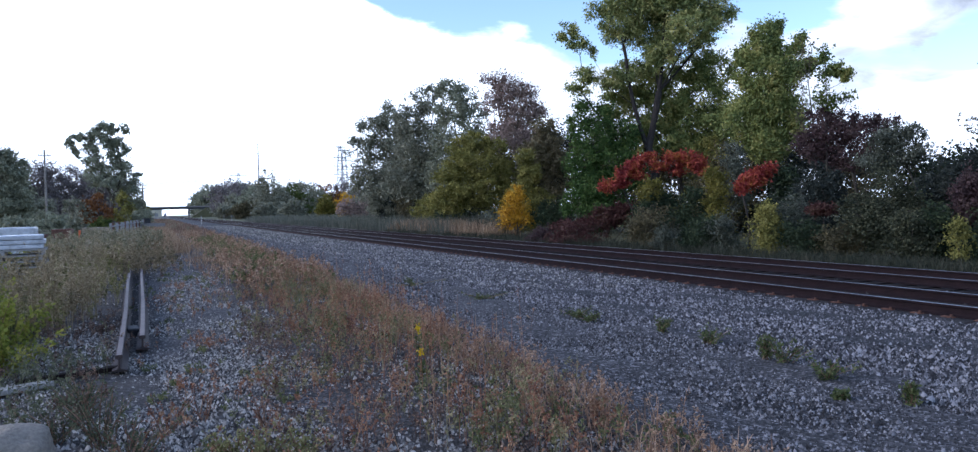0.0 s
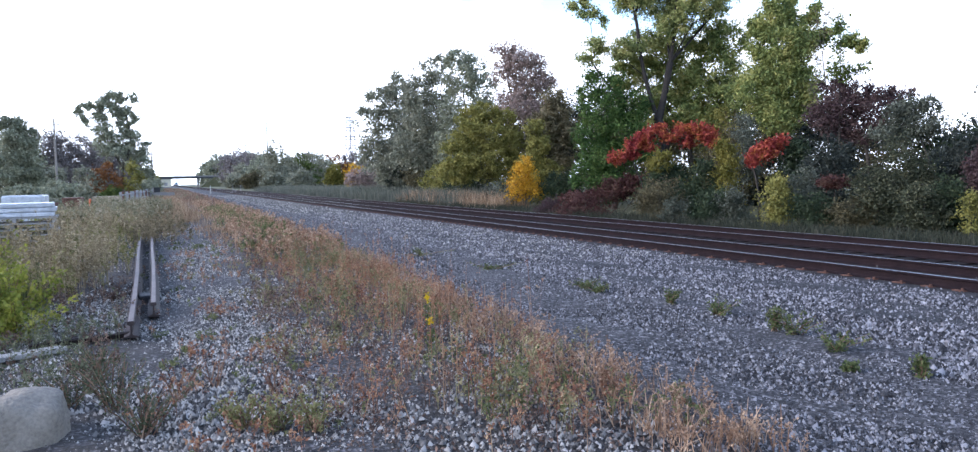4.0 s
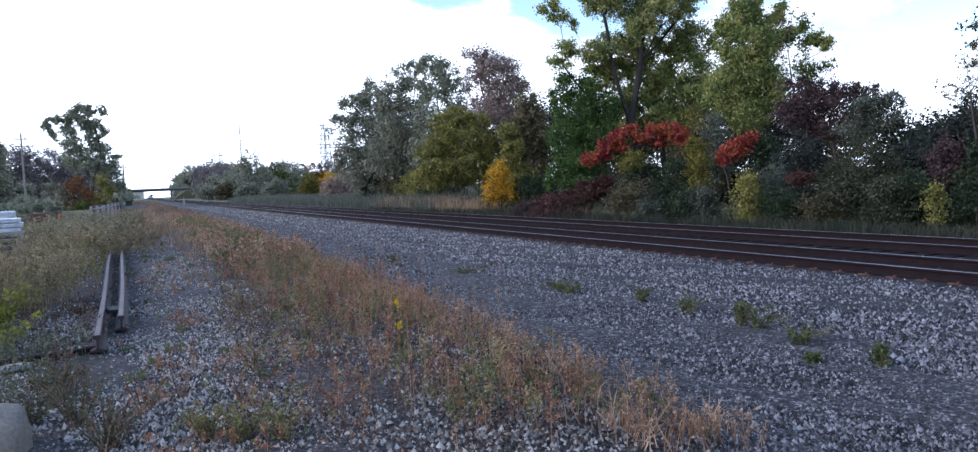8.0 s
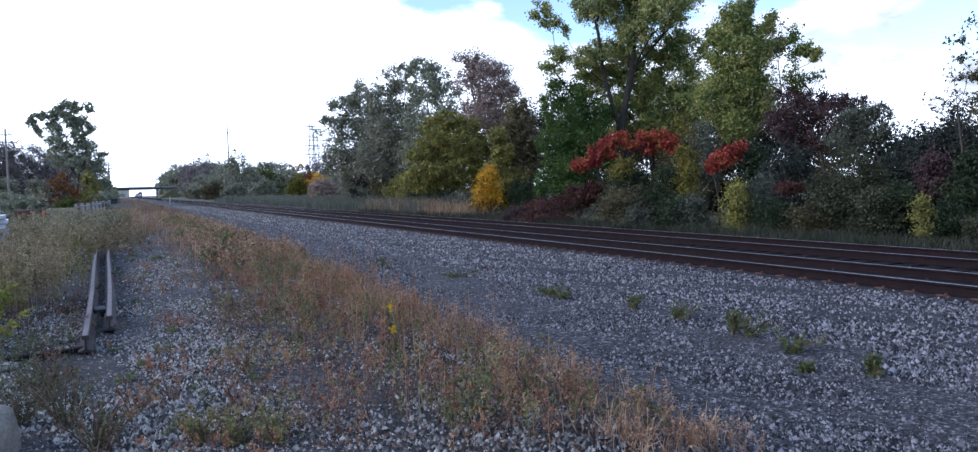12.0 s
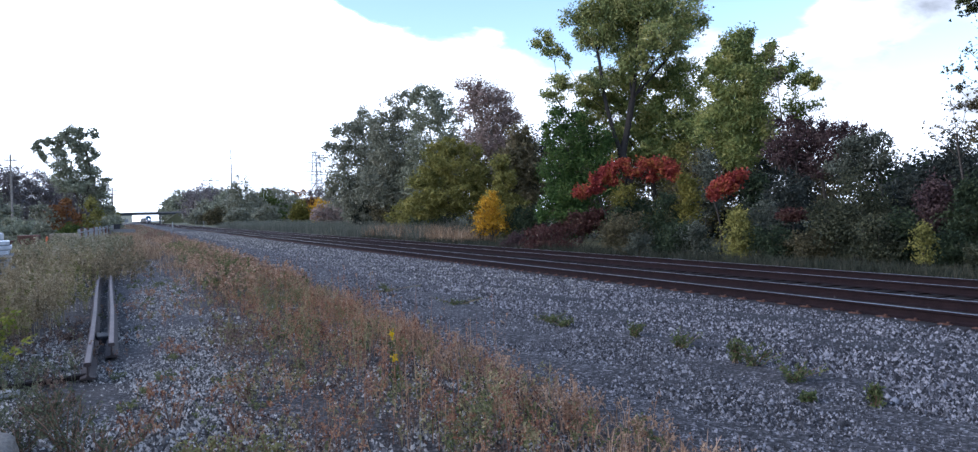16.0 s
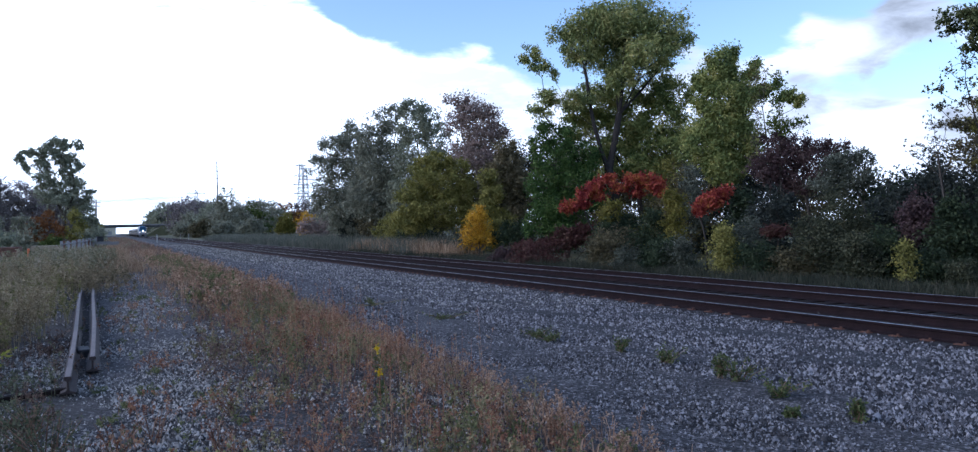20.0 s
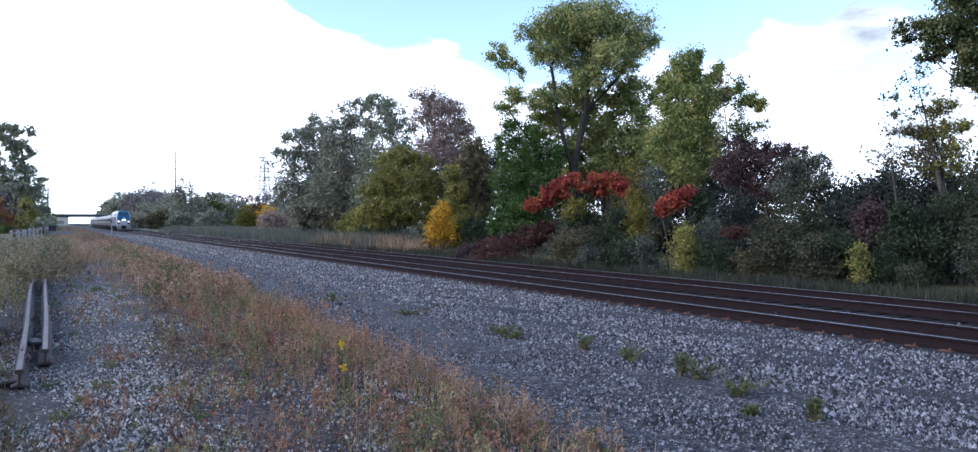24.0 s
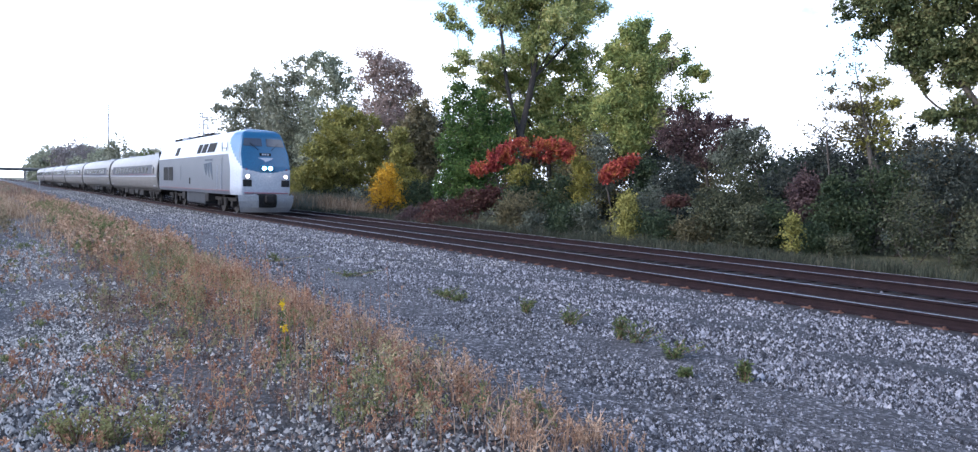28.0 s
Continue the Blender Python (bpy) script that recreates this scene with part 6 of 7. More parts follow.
lattice_tower(49.8, 500, 28.5, 5.5, [(26.5, 5.5), (19.5, 5.5)])
lattice_tower(98.0, 420, 39.5, 6.0, [(38.5, 3.0), (32.5, 4.0), (27.5, 4.6), (22.5, 4.0)])
lattice_tower(101.6, 425, 38.0, 6.0, [(37.0, 3.0), (31.0, 4.0), (26.0, 4.6), (21.0, 4.0)])


def wire(a, b, sag, r):
    P = np.linspace(a, b, 14)
    P[:, 2] -= sag * 4 * np.linspace(0, 1, 14) * (1 - np.linspace(0, 1, 14))
    V, F = tubes([(P, np.full(14, r))], 4)
    tagged(part("overhead_wire", raw_mesh("overhead_wire", V, F), wire_black), "thin sagging overhead power wire", "cable", "power wires")


for z, dx in ((26.5, -5.5), (19.5, -5.5), (26.5, 5.5), (19.5, 5.5)):
    wire((49.8 + dx, 500, z - 1.4), (-150 + dx, 470, z - 2), 5, 0.06)
for z in (11.3, 12.5):
    wire((-16.4, 140, z), (-60, 150, z), 0.8, 0.02)
    wire((-16.4, 140, z), (-3.4, 255, 11.6), 1.2, 0.025)


# ---- storage yard beside the line ----
white_wrap = plain("white_plastic_wrap", (0.40, 0.42, 0.45), (0.60, 0.62, 0.65), 2.0, 0.4, 0, 0.4, 8)
grey_timber = plain("grey_weathered_timber", (0.22, 0.21, 0.20), (0.38, 0.37, 0.35), 3.0, 0.9, 0, 0.4, 25)
brown_timber = plain("reddish_brown_timber", (0.11, 0.05, 0.035), (0.20, 0.10, 0.07), 3.0, 0.9, 0, 0.4, 25)
tan_board = plain("tan_plywood", (0.26, 0.20, 0.13), (0.36, 0.29, 0.20), 2.0, 0.85, 0, 0.2, 25)
orange_plastic = plain("orange_plastic", (0.55, 0.10, 0.03), (0.65, 0.15, 0.05), 5, 0.5, 0, 0.05)
white_paint = plain("weathered_white_paint", (0.22, 0.215, 0.21), (0.36, 0.355, 0.345), 3, 0.7, 0, 0.2)
dark_steel = plain("dark_machine_steel", (0.025, 0.025, 0.028), (0.06, 0.06, 0.065), 3, 0.7, 0.3, 0.2)


def wrapped_pallet(x, y, w, d, h, tiers):
    p = empty("wrapped_pallet", pose(x, y, float(gz(x))), "white plastic wrapped goods on grey timber pallets", "pallet", "wrapped pallets")
    z = 0.0
    for _ in range(tiers):
        for sx in (-0.45, 0, 0.45):
            part("bearer", box_bm(sx * w - 0.06, sx * w + 0.06, -d / 2, d / 2, z, z + 0.1, 0.008), grey_timber, p)
        for k in range(7):
            yy = -d / 2 + (k + 0.5) * d / 7
            part("board", box_bm(-w / 2, w / 2, yy - d / 17, yy + d / 17, z + 0.103, z + 0.13, 0.004), grey_timber, p)
        hh = h / tiers - 0.16
        lv = [(0.0, 0.0), (0.25, 0.012), (0.6, 0.02), (0.9, 0.012), (1.0, -0.03)]
        bm = bmesh.new()
        rings = []
        for t, o in lv:
            ring = []
            for k in range(24):
                a = 2 * math.pi * k / 24
                cx, cy = math.cos(a), math.sin(a)
                m = max(abs(cx), abs(cy))
                j = RNG.uniform(-0.012, 0.012)
                ring.append(bm.verts.new((cx / m * (w / 2 + o + j), cy / m * (d / 2 + o + j), z + 0.134 + hh * t)))
            rings.append(ring)
        for r0, r1 in zip(rings, rings[1:]):
            for k in range(24):
                bm.faces.new((r0[k], r0[(k + 1) % 24], r1[(k + 1) % 24], r1[k]))
        bm.faces.new(rings[-1])
        bm.faces.new(rings[0][::-1])
        part("wrapped_load", bm, white_wrap, p, "wrinkled white plastic wrap")
        z += h / tiers
    return p


wrapped_pallet(-5.4, 36.0, 1.5, 1.3, 1.5, 2)


def pallet_stack(x, y, w, d, n):
    """Empty pallets piled up, with white wrapped sheets on the top."""
    p = empty("pallet_stack", pose(x, y, float(gz(x)), 0, 0, 6), "pile of grey timber pallets under white wrapped sheets", "pallet stack")
    for k in range(n):
        z, o = k * 0.148, RNG.uniform(-0.04, 0.04)
        for sx in (-0.45, 0, 0.45):
            part("bearer", box_bm(sx * w - 0.05 + o, sx * w + 0.05 + o, -d / 2, d / 2, z + 0.003, z + 0.1, 0.008), grey_timber, p)
        for j in range(6):
            yy = -d / 2 + (j + 0.5) * d / 6
            part("board", box_bm(-w / 2 + o, w / 2 + o, yy - d / 15, yy + d / 15, z + 0.103, z + 0.145, 0.004), grey_timber, p)
    for k in range(3):
        z = n * 0.148 + k * 0.115
        part("wrapped_sheet", box_bm(-w * 0.48 + RNG.uniform(-0.05, 0.05), w * 0.48 + RNG.uniform(-0.05, 0.05), -d * 0.46, d * 0.46, z + 0.004, z + 0.108, 0.02), white_wrap, p, "white plastic wrapped sheet")


pallet_stack(-3.55, 21.9, 1.9, 1.3, 7)


def timber_stack(x, y, w, d, rows, mat, label):
    s = empty("timber_stack", pose(x, y, float(gz(x))), label, "timber stack")
    for r in range(rows):
        n = 5
        for k in range(n):
            x0 = -w / 2 + k * w / n
            part("beam", box_bm(x0 + 0.008, x0 + w / n - 0.008, -d / 2 + RNG.uniform(-0.05, 0.05), d / 2, r * 0.19 + 0.03, r * 0.19 + 0.2, 0.01), mat, s)
    return s


timber_stack(-6.7, 66, 1.3, 2.6, 5, brown_timber, "stack of reddish brown timbers in the yard")
timber_stack(-4.5, 66.5, 1.7, 2.4, 5, tan_board, "stack of tan boards in the yard")
timber_stack(-6.2, 38.5, 1.6, 1.8, 2, grey_timber, "low stack of grey weathered timbers")
timber_stack(-8.6, 67, 1.3, 2.6, 3, brown_timber, "low stack of reddish brown timbers")


def delineator(x, y):
    p = empty("delineator_post", pose(x, y, float(gz(x))), "orange plastic delineator post on a white base", "traffic post")
    part("base", cyl_bm((0, 0, 0), (0, 0, 0.28), 0.16, 0.11, 14), white_paint, p, "white base")
    part("post", cyl_bm((0, 0, 0.28), (0, 0, 0.88), 0.09, 0.07, 12), orange_plastic, p)
    part("cap", cyl_bm((0, 0, 0.88), (0, 0, 0.94), 0.075, 0.05, 12), orange_plastic, p)


delineator(-4.7, 56)


def white_fence():
    f = empty("picket_fence", pose(0, 0, 0), "weathered white fence of upright pickets", "fence")
    n = 26
    for k in range(n):
        t = k / (n - 1)
        x, y = -3.1 + 1.6 * t, 62 + 46 * t
        h = 1.22 + RNG.uniform(-0.1, 0.12)
        c = part("picket", box_bm(-0.09, 0.09, -0.05, 0.05, -0.1, h, 0.015), brown_timber if k % 3 == 1 else white_paint, f)
        c.matrix_basis = pose(x, y, float(gz(x)), RNG.uniform(-3, 3), RNG.uniform(-4, 4), 0)
    for z in (0.45, 1.0):
        V, F = tubes([(np.array([[-3.1, 61.8, z], [-2.3, 85, z], [-1.5, 108.2, z]]), np.full(3, 0.05))], 6)
        part("rail", raw_mesh("rail", V, F), white_paint, f)


white_fence()
for bx, by in ((-0.9, 98), (-0.05, 94)):
    bm = bmesh.new()
    prof = [(-0.3, 0), (0.3, 0), (0.3, 0.08), (0.14, 0.33), (0.09, 0.82), (-0.09, 0.82), (-0.14, 0.33), (-0.3, 0.08)]
    ends = [[bm.verts.new((xx, py, pz)) for py, pz in prof] for xx in (-1.0, 1.0)]
    bm.faces.new(ends[0])
    bm.faces.new(ends[1][::-1])
    for i in range(8):
        bm.faces.new((ends[0][i], ends[1][i], ends[1][(i + 1) % 8], ends[0][(i + 1) % 8]))
    bmesh.ops.recalc_face_normals(bm, faces=bm.faces)
    ob = part("concrete_barrier", bm, concrete)
    ob.matrix_world = pose(bx, by, float(gz(bx)), 0, 0, 4)
    tagged(ob, "pale grey concrete barrier block among weeds", "barrier", "barrier blocks")
tank = empty("machine_box", pose(-1.6, 112, -0.02), "dark rusty lineside equipment box", "equipment box")
part("body", box_bm(-0.9, 0.9, -0.6, 0.6, 0.15, 1.3, 0.08), dark_steel, tank)
part("lid", box_bm(-0.98, 0.98, -0.66, 0.66, 1.304, 1.4, 0.03), dark_steel, tank)
for sx in (-0.7, 0.7):
    part("foot", box_bm(sx - 0.1, sx + 0.1, -0.5, 0.5, 0.0, 0.146, 0.02), concrete, tank)


def warehouse():
    w = empty("warehouse", pose(-4.0, 700, 0), "long cream coloured warehouse far along the line", "building")
    cream = plain("cream_metal_cladding", (0.55, 0.50, 0.36), (0.68, 0.62, 0.46), 0.3, 0.7, 0, 0.1, 4)
    part("wall", box_bm(-14, 9, 0, 20, -0.2, 6.5, 0.05), cream, w)
    part("roof", box_bm(-14.4, 9.4, -0.4, 20.4, 6.504, 7.0, 0.05), galv, w)
    for k in range(4):
        part("dock_door", box_bm(-12 + k * 5, -9.2 + k * 5, -0.06, -0.004, 0.6, 3.6, 0.02), white_paint, w)


warehouse()

# ---- old siding, rubble ----
# old rails: lit top and shaded sides put into two rust tones
old_head = plain("weathered_rail_lit_top", (0.11, 0.085, 0.08), (0.19, 0.152, 0.142), 3.0, 0.7, 0.2, 0.3, 50)
old_rail = plain("weathered_rail_dark_side", (0.035, 0.024, 0.022), (0.08, 0.058, 0.052), 3.0, 0.8, 0.2, 0.3, 50)
for rx, ry, ln, yaw in ((-0.42, 8.9, 15.0, 1.2), (-0.21, 10.2, 13.5, 0.9)):
    rm = rail_mesh("discarded_rail", 0, ln, 20, 0.012)
    rm.materials.append(old_rail)
    rm.materials.append(old_head)
    ob = part("discarded_rail", rm, None)
    ob.matrix_world = pose(rx, ry, 0.05, 0, 0, yaw)
    tagged(ob, "old rusted rail lying in weeds on the gravel", "rail", "discarded rails")
ob = part("rail_chair", box_bm(-0.09, 0.09, -0.22, 0.22, -0.04, 0.09, 0.03), dark_steel)
ob.matrix_world = pose(-0.36, 11.9, 0.03, 0, 0, 8)
tagged(ob, "dark rusty iron block wedged between old rails", "iron block")


def lump(name, x, y, z, sx, sy, sz, mat, label, category, seed, yaw=0):
    bm = bmesh.new()
    bmesh.ops.create_icosphere(bm, subdivisions=4, radius=1.0)
    for v in bm.verts:
        c = v.co
        m = max(abs(c.x), abs(c.y), abs(c.z))
        k = 0.55 + 0.45 / m * 0.9
        n = noise.noise(c * 1.7 + Vector((seed, 0, 0))) * 0.16 + noise.noise(c * 6 + Vector((seed, 3, 0))) * 0.05
        v.co = Vector((c.x * sx, c.y * sy, c.z * sz)) * (k + n)
    for f in bm.faces:
        f.smooth = True
    ob = part(name, bm, mat)
    ob.matrix_world = pose(x, y, z, 0, 0, yaw)
    tagged(ob, label, category)


lump("concrete_lump", -1.0, 5.8, 0.05, 0.33, 0.30, 0.30, plain("dirty_tan_concrete", (0.17, 0.145, 0.115), (0.30, 0.265, 0.22), 5, 0.95, 0, 0.6, 40, 0.02), "broken tan concrete lump on the gravel", "concrete lump", 3)
ob = part("weathered_board", box_bm(-0.42, 0.42, -0.09, 0.09, 0, 0.05, 0.01), grey_timber)
ob.matrix_world = pose(-1.42, 8.5, 0.03, 0, 0, 24)
tagged(ob, "grey weathered board lying on the ground", "board")
ob = part("weathered_board", box_bm(-0.5, 0.5, -0.05, 0.05, 0, 0.05, 0.01), tie_wood)
ob.matrix_world = pose(-0.9, 9.0, 0.03, 0, 0, 14)
tagged(ob, "dark old board lying on the ground", "board")
ob = part("paper_scrap", box_bm(-0.07, 0.07, -0.02, 0.02, 0, 0.012, 0.004), white_paint)
ob.matrix_world = pose(1.72, 10.5, 0.06, 4, 8, 20)
tagged(ob, "small scrap of white litter in dry weeds", "litter")
lump("dark_stone", 5.31, 15.7, -0.09, 0.10, 0.08, 0.07, dark_steel, "small black lump on the gravel road", "stone", 9)
for sx, sy in ((7.9, 150), (18.8, 210), (19.2, 240)):
    p = empty("lineside_marker", pose(sx, sy, float(gz(sx))), "short white lineside marker post", "marker post")
    part("post", cyl_bm((0, 0, -0.05), (0, 0, 1.5), 0.09, seg=10), white_paint, p)
    part("cap", cyl_bm((0, 0, 1.5), (0, 0, 1.56), 0.11, 0.06, 10), white_paint, p)


# ---- passenger train ----
plough_grey = plain("worn_plough_paint", (0.28, 0.29, 0.305), (0.42, 0.43, 0.445), 2.5, 0.6, 0.1, 0.15, 20)
tank_grey = matt("dull_tank_paint", (0.022, 0.024, 0.028), (0.042, 0.045, 0.052), 1.5, 0.6, 0.1, 0.1, 14)
silver = plain("silver_grey_paint", (0.088, 0.097, 0.116), (0.115, 0.126, 0.148), 0.8, 0.35, 0.15, 0.03, 12)
pale_silver = plain("pale_silver_paint", (0.18, 0.195, 0.225), (0.23, 0.245, 0.275), 0.8, 0.35, 0.1, 0.03, 12)
nose_white = plain("white_nose_paint", (0.30, 0.325, 0.365), (0.36, 0.385, 0.425), 0.8, 0.3, 0.05, 0.02, 12)
train_blue = plain("deep_blue_paint", (0.004, 0.070, 0.145), (0.006, 0.088, 0.175), 0.8, 0.3, 0.05, 0.02, 12)
stainless = plain("brushed_stainless_steel", (0.125, 0.118, 0.112), (0.175, 0.166, 0.158), 0.6, 0.5, 0.25, 0.05, 14)
cab_glass = plain("tinted_cab_glass", (0.035, 0.045, 0.06), (0.05, 0.06, 0.08), 1, 0.12, 0, 0)
dark_glass = matt("dark_window_glass", (0.010, 0.012, 0.015), (0.018, 0.02, 0.024), 1, 0.22, 0, 0)
band_grey = matt("dull_grey_band_paint", (0.075, 0.080, 0.090), (0.10, 0.106, 0.118), 1.0, 0.8, 0.0, 0.05, 14)
under = matt("dark_running_gear", (0.012, 0.011, 0.011), (0.034, 0.031, 0.029), 3, 0.8, 0.2, 0.3)
navy = plain("dark_navy_vinyl", (0.006, 0.02, 0.045), (0.01, 0.03, 0.06), 1, 0.5, 0, 0)
stripe_red = plain("red_stripe_paint", (0.20, 0.025, 0.04), (0.26, 0.035, 0.05), 1, 0.4, 0, 0)
rubber = matt("black_rubber", (0.012, 0.012, 0.012), (0.025, 0.025, 0.025), 3, 0.8, 0, 0.1)
lamp_on = glowing("lit_headlamp", (1.0, 0.90, 0.82), 60.0)
lamp_low = glowing("lit_ditch_lamp", (1.0, 0.78, 0.66), 4.0)


def quad_plate(name, pts, thick, mat, parent, label="", n=None):
    """A flat panel through pts, raised by thick along its normal."""
    bm = bmesh.new()
    P = [Vector(p) for p in pts]
    nn = Vector(n) if n else (P[1] - P[0]).cross(P[2] - P[0]).normalized()
    a, b = [bm.verts.new(p) for p in P], [bm.verts.new(p + nn * thick) for p in P]
    bm.faces.new(b)
    bm.faces.new(a[::-1])
    k = len(P)
    for i in range(k):
        bm.faces.new((a[i], a[(i + 1) % k], b[(i + 1) % k], b[i]))
    bmesh.ops.recalc_face_normals(bm, faces=bm.faces)
    return part(name, bm, mat, parent, label)


def wheelset(parent, y, r):
    for s in (-1, 1):
        bm = cyl_bm((s * 0.69, y, r), (s * 0.82, y, r), r, seg=28)
        cyl_bm((s * 0.66, y, r), (s * 0.69, y, r), r + 0.025, seg=28, bm=bm)
        w = part("wheel", bm, matt("worn_wheel_steel", (0.02, 0.018, 0.017), (0.05, 0.045, 0.042), 6, 0.7, 0.2, 0.1), parent)
        part("axle_box", box_bm(s * 0.98 - 0.12, s * 0.98 + 0.12, y - 0.17, y + 0.17, r - 0.16, r + 0.18, 0.03), under, w)


def truck(parent, y, gap, r, name="truck"):
    t = part(name, box_bm(-0.5, 0.5, y - gap * 0.75, y + gap * 0.75, r + 0.05, r + 0.3, 0.04), under, parent, "dark wheel truck")
    for s in (-1, 1):
        bm = box_bm(s * 1.0 - 0.09, s * 1.0 + 0.09, y - gap * 0.82, y + gap * 0.82, r + 0.16, r + 0.36, 0.03)
        box_bm(s * 1.0 - 0.1, s * 1.0 + 0.1, y - 0.35, y + 0.35, r - 0.12, r + 0.2, 0.03, bm)
        cyl_bm((s * 1.12, y - 0.5, r - 0.05), (s * 1.12, y - 0.5, r + 0.3), 0.09, seg=10, bm=bm)
        cyl_bm((s * 1.12, y + 0.5, r - 0.05), (s * 1.12, y + 0.5, r + 0.3), 0.09, seg=10, bm=bm)
        part("side_frame", bm, under, t)
    wheelset(t, y - gap / 2, r)
    wheelset(t, y + gap / 2, r)
    return t


def hw(z):
    """Half width of the locomotive's body at a height."""
    return float(np.interp(z, [1.05, 1.25, 3.28, 4.18, 4.42, 4.56, 4.66], [1.44, 1.50, 1.50, 1.26, 1.14, 0.90, 0.50]))


def set_back(z):
    """How far the nose leans back at a height."""
    return float(np.interp(z, [0.9, 1.3, 2.35, 2.6, 3.3, 4.18, 4.42, 4.56, 4.66], [0.10, 0.02, 0.0, 0.06, 0.34, 0.72, 0.86, 1.1, 1.7]))


def nose_y(u, z):
    """The nose's face: nearly flat, with a chamfer running back on each side."""
    a = abs(u)
    return set_back(z) + 0.10 * a * a + 1.5 * max(0.0, a - 0.86) / 0.14 * (1.0 if z < 4.3 else 0.7)


def locomotive():
    e = empty("locomotive", pose(TRACKS[0], 1000, RAIL_TOP), "silver and blue diesel passenger locomotive with lit headlamps", "locomotive")
    zs = [1.05, 1.25, 1.5, 1.8, 2.1, 2.2, 2.26, 2.31, 2.36, 2.41, 2.46, 2.51, 2.56, 2.61, 2.66, 2.76, 2.88, 3.08, 3.28, 3.45, 3.62, 3.79, 3.96, 4.18, 4.42, 4.56, 4.66]
    us = np.concatenate([np.linspace(-1, -0.88, 8), np.linspace(-0.86, 0.86, 33), np.linspace(0.88, 1, 8)])
    LEN = 21.1
    bm = bmesh.new()
    grid = [[bm.verts.new((u * hw(z), nose_y(u, z), z)) for u in us] for z in zs]

    def paint(u, z, y):
        a = abs(u)
        low = 2.25 + 0.30 * a ** 1.6 + 1.35 * max(0.0, a - 0.86) / 0.14
        return 1 if z > low else 3

    for i in range(len(zs) - 1):
        for j in range(len(us) - 1):
            f = bm.faces.new((grid[i][j], grid[i][j + 1], grid[i + 1][j + 1], grid[i + 1][j]))
            zc, uc = (zs[i] + zs[i + 1]) / 2, (us[j] + us[j + 1]) / 2
            f.material_index = paint(uc, zc, 0.3)
            f.smooth = True
    ys = [3.4, 6.0, 12.0, LEN]
    for s, col in ((-1, 0), (1, len(us) - 1)):
        prev = [grid[i][col] for i in range(len(zs))]
        for yy in ys:
            cur = [bm.verts.new((s * hw(z), yy, z)) for k, z in enumerate(zs)]
            for i in range(len(zs) - 1):
                f = bm.faces.new((prev[i], cur[i], cur[i + 1], prev[i + 1]) if s > 0 else (cur[i], prev[i], prev[i + 1], cur[i + 1]))
                zc = (zs[i] + zs[i + 1]) / 2
                # sloping shoulder paler than the side: light from above put into its colour
                f.material_index = 2 if zc > 3.28 else 0
            prev = cur
        if s < 0:
            back_l, top_l = prev, None
        else:
            back_r = prev
    bm.verts.ensure_lookup_table()
    top = [v for v in grid[-1]]
    r0 = back_l[-1]
    r1 = back_r[-1]
    f = bm.faces.new(top + [r1, r0])
    f.material_index = 2
    bm.faces.new([v for v in back_l] + [v for v in back_r[::-1]])
    for f in bm.faces:
        if f.material_index == 0 and f.calc_center_median().y < 2.2:
            f.material_index = 3
    bmesh.ops.recalc_face_normals(bm, faces=bm.faces)
    bmesh.ops.remove_doubles(bm, verts=bm.verts, dist=0.0005)
    body = part("body", bm, [silver, train_blue, pale_silver, nose_white], e, "silver body with a white nose and blue cab")
    # windscreens: two dark panes on the sloping cab front
    for s in (-1, 1):
        bm = bmesh.new()
        uu, zz2 = np.linspace(0.09, 0.80, 7), np.linspace(3.68, 4.10, 5)
        g = [[bm.verts.new((s * u * hw(z), nose_y(u, z) - 0.03, z + 0.012)) for u in uu] for z in zz2]
        for i in range(4):
            for j in range(6):
                bm.faces.new((g[i][j], g[i][j + 1], g[i + 1][j + 1], g[i + 1][j]))
        bmesh.ops.recalc_face_normals(bm, faces=bm.faces)
        w = part("windscreen", bm, cab_glass, e, "dark windscreen pane")
        part("wiper", cyl_bm((s * 0.35, nose_y(0.3, 3.48) - 0.06, 3.48), (s * 0.75, nose_y(0.5, 3.85) - 0.06, 3.85), 0.014, seg=6), rubber, w)
    hl = part("headlamp_housing", box_bm(-0.36, 0.36, -0.07, 0.10, 2.38, 2.64, 0.04), train_blue, e)
    for s in (-1, 1):
        part("headlamp", cyl_bm((s * 0.165, -0.10, 2.5), (s * 0.165, -0.05, 2.5), 0.088, 0.088, 18), lamp_on, hl, "lit round headlamp")
        d = part("ditch_lamp_housing", cyl_bm((s * 1.02, 0.0, 2.06), (s * 1.02, 0.5, 2.06), 0.15, seg=16), nose_white, e)
        part("ditch_lamp", cyl_bm((s * 1.02, -0.03, 2.06), (s * 1.02, -0.005, 2.06), 0.085, seg=16), lamp_low, d, "lit ditch lamp")
        part("nose_grille", box_bm(s * 1.02 - 0.23, s * 1.02 + 0.23, 0.03, 0.5, 1.52, 1.88, 0.02), rubber, e, "dark square grille in the nose")
        part("marker_lamp", cyl_bm((s * 1.08, 0.02, 2.44), (s * 1.08, 0.5, 2.44), 0.045, seg=10), stripe_red, e, "small red marker lamp")
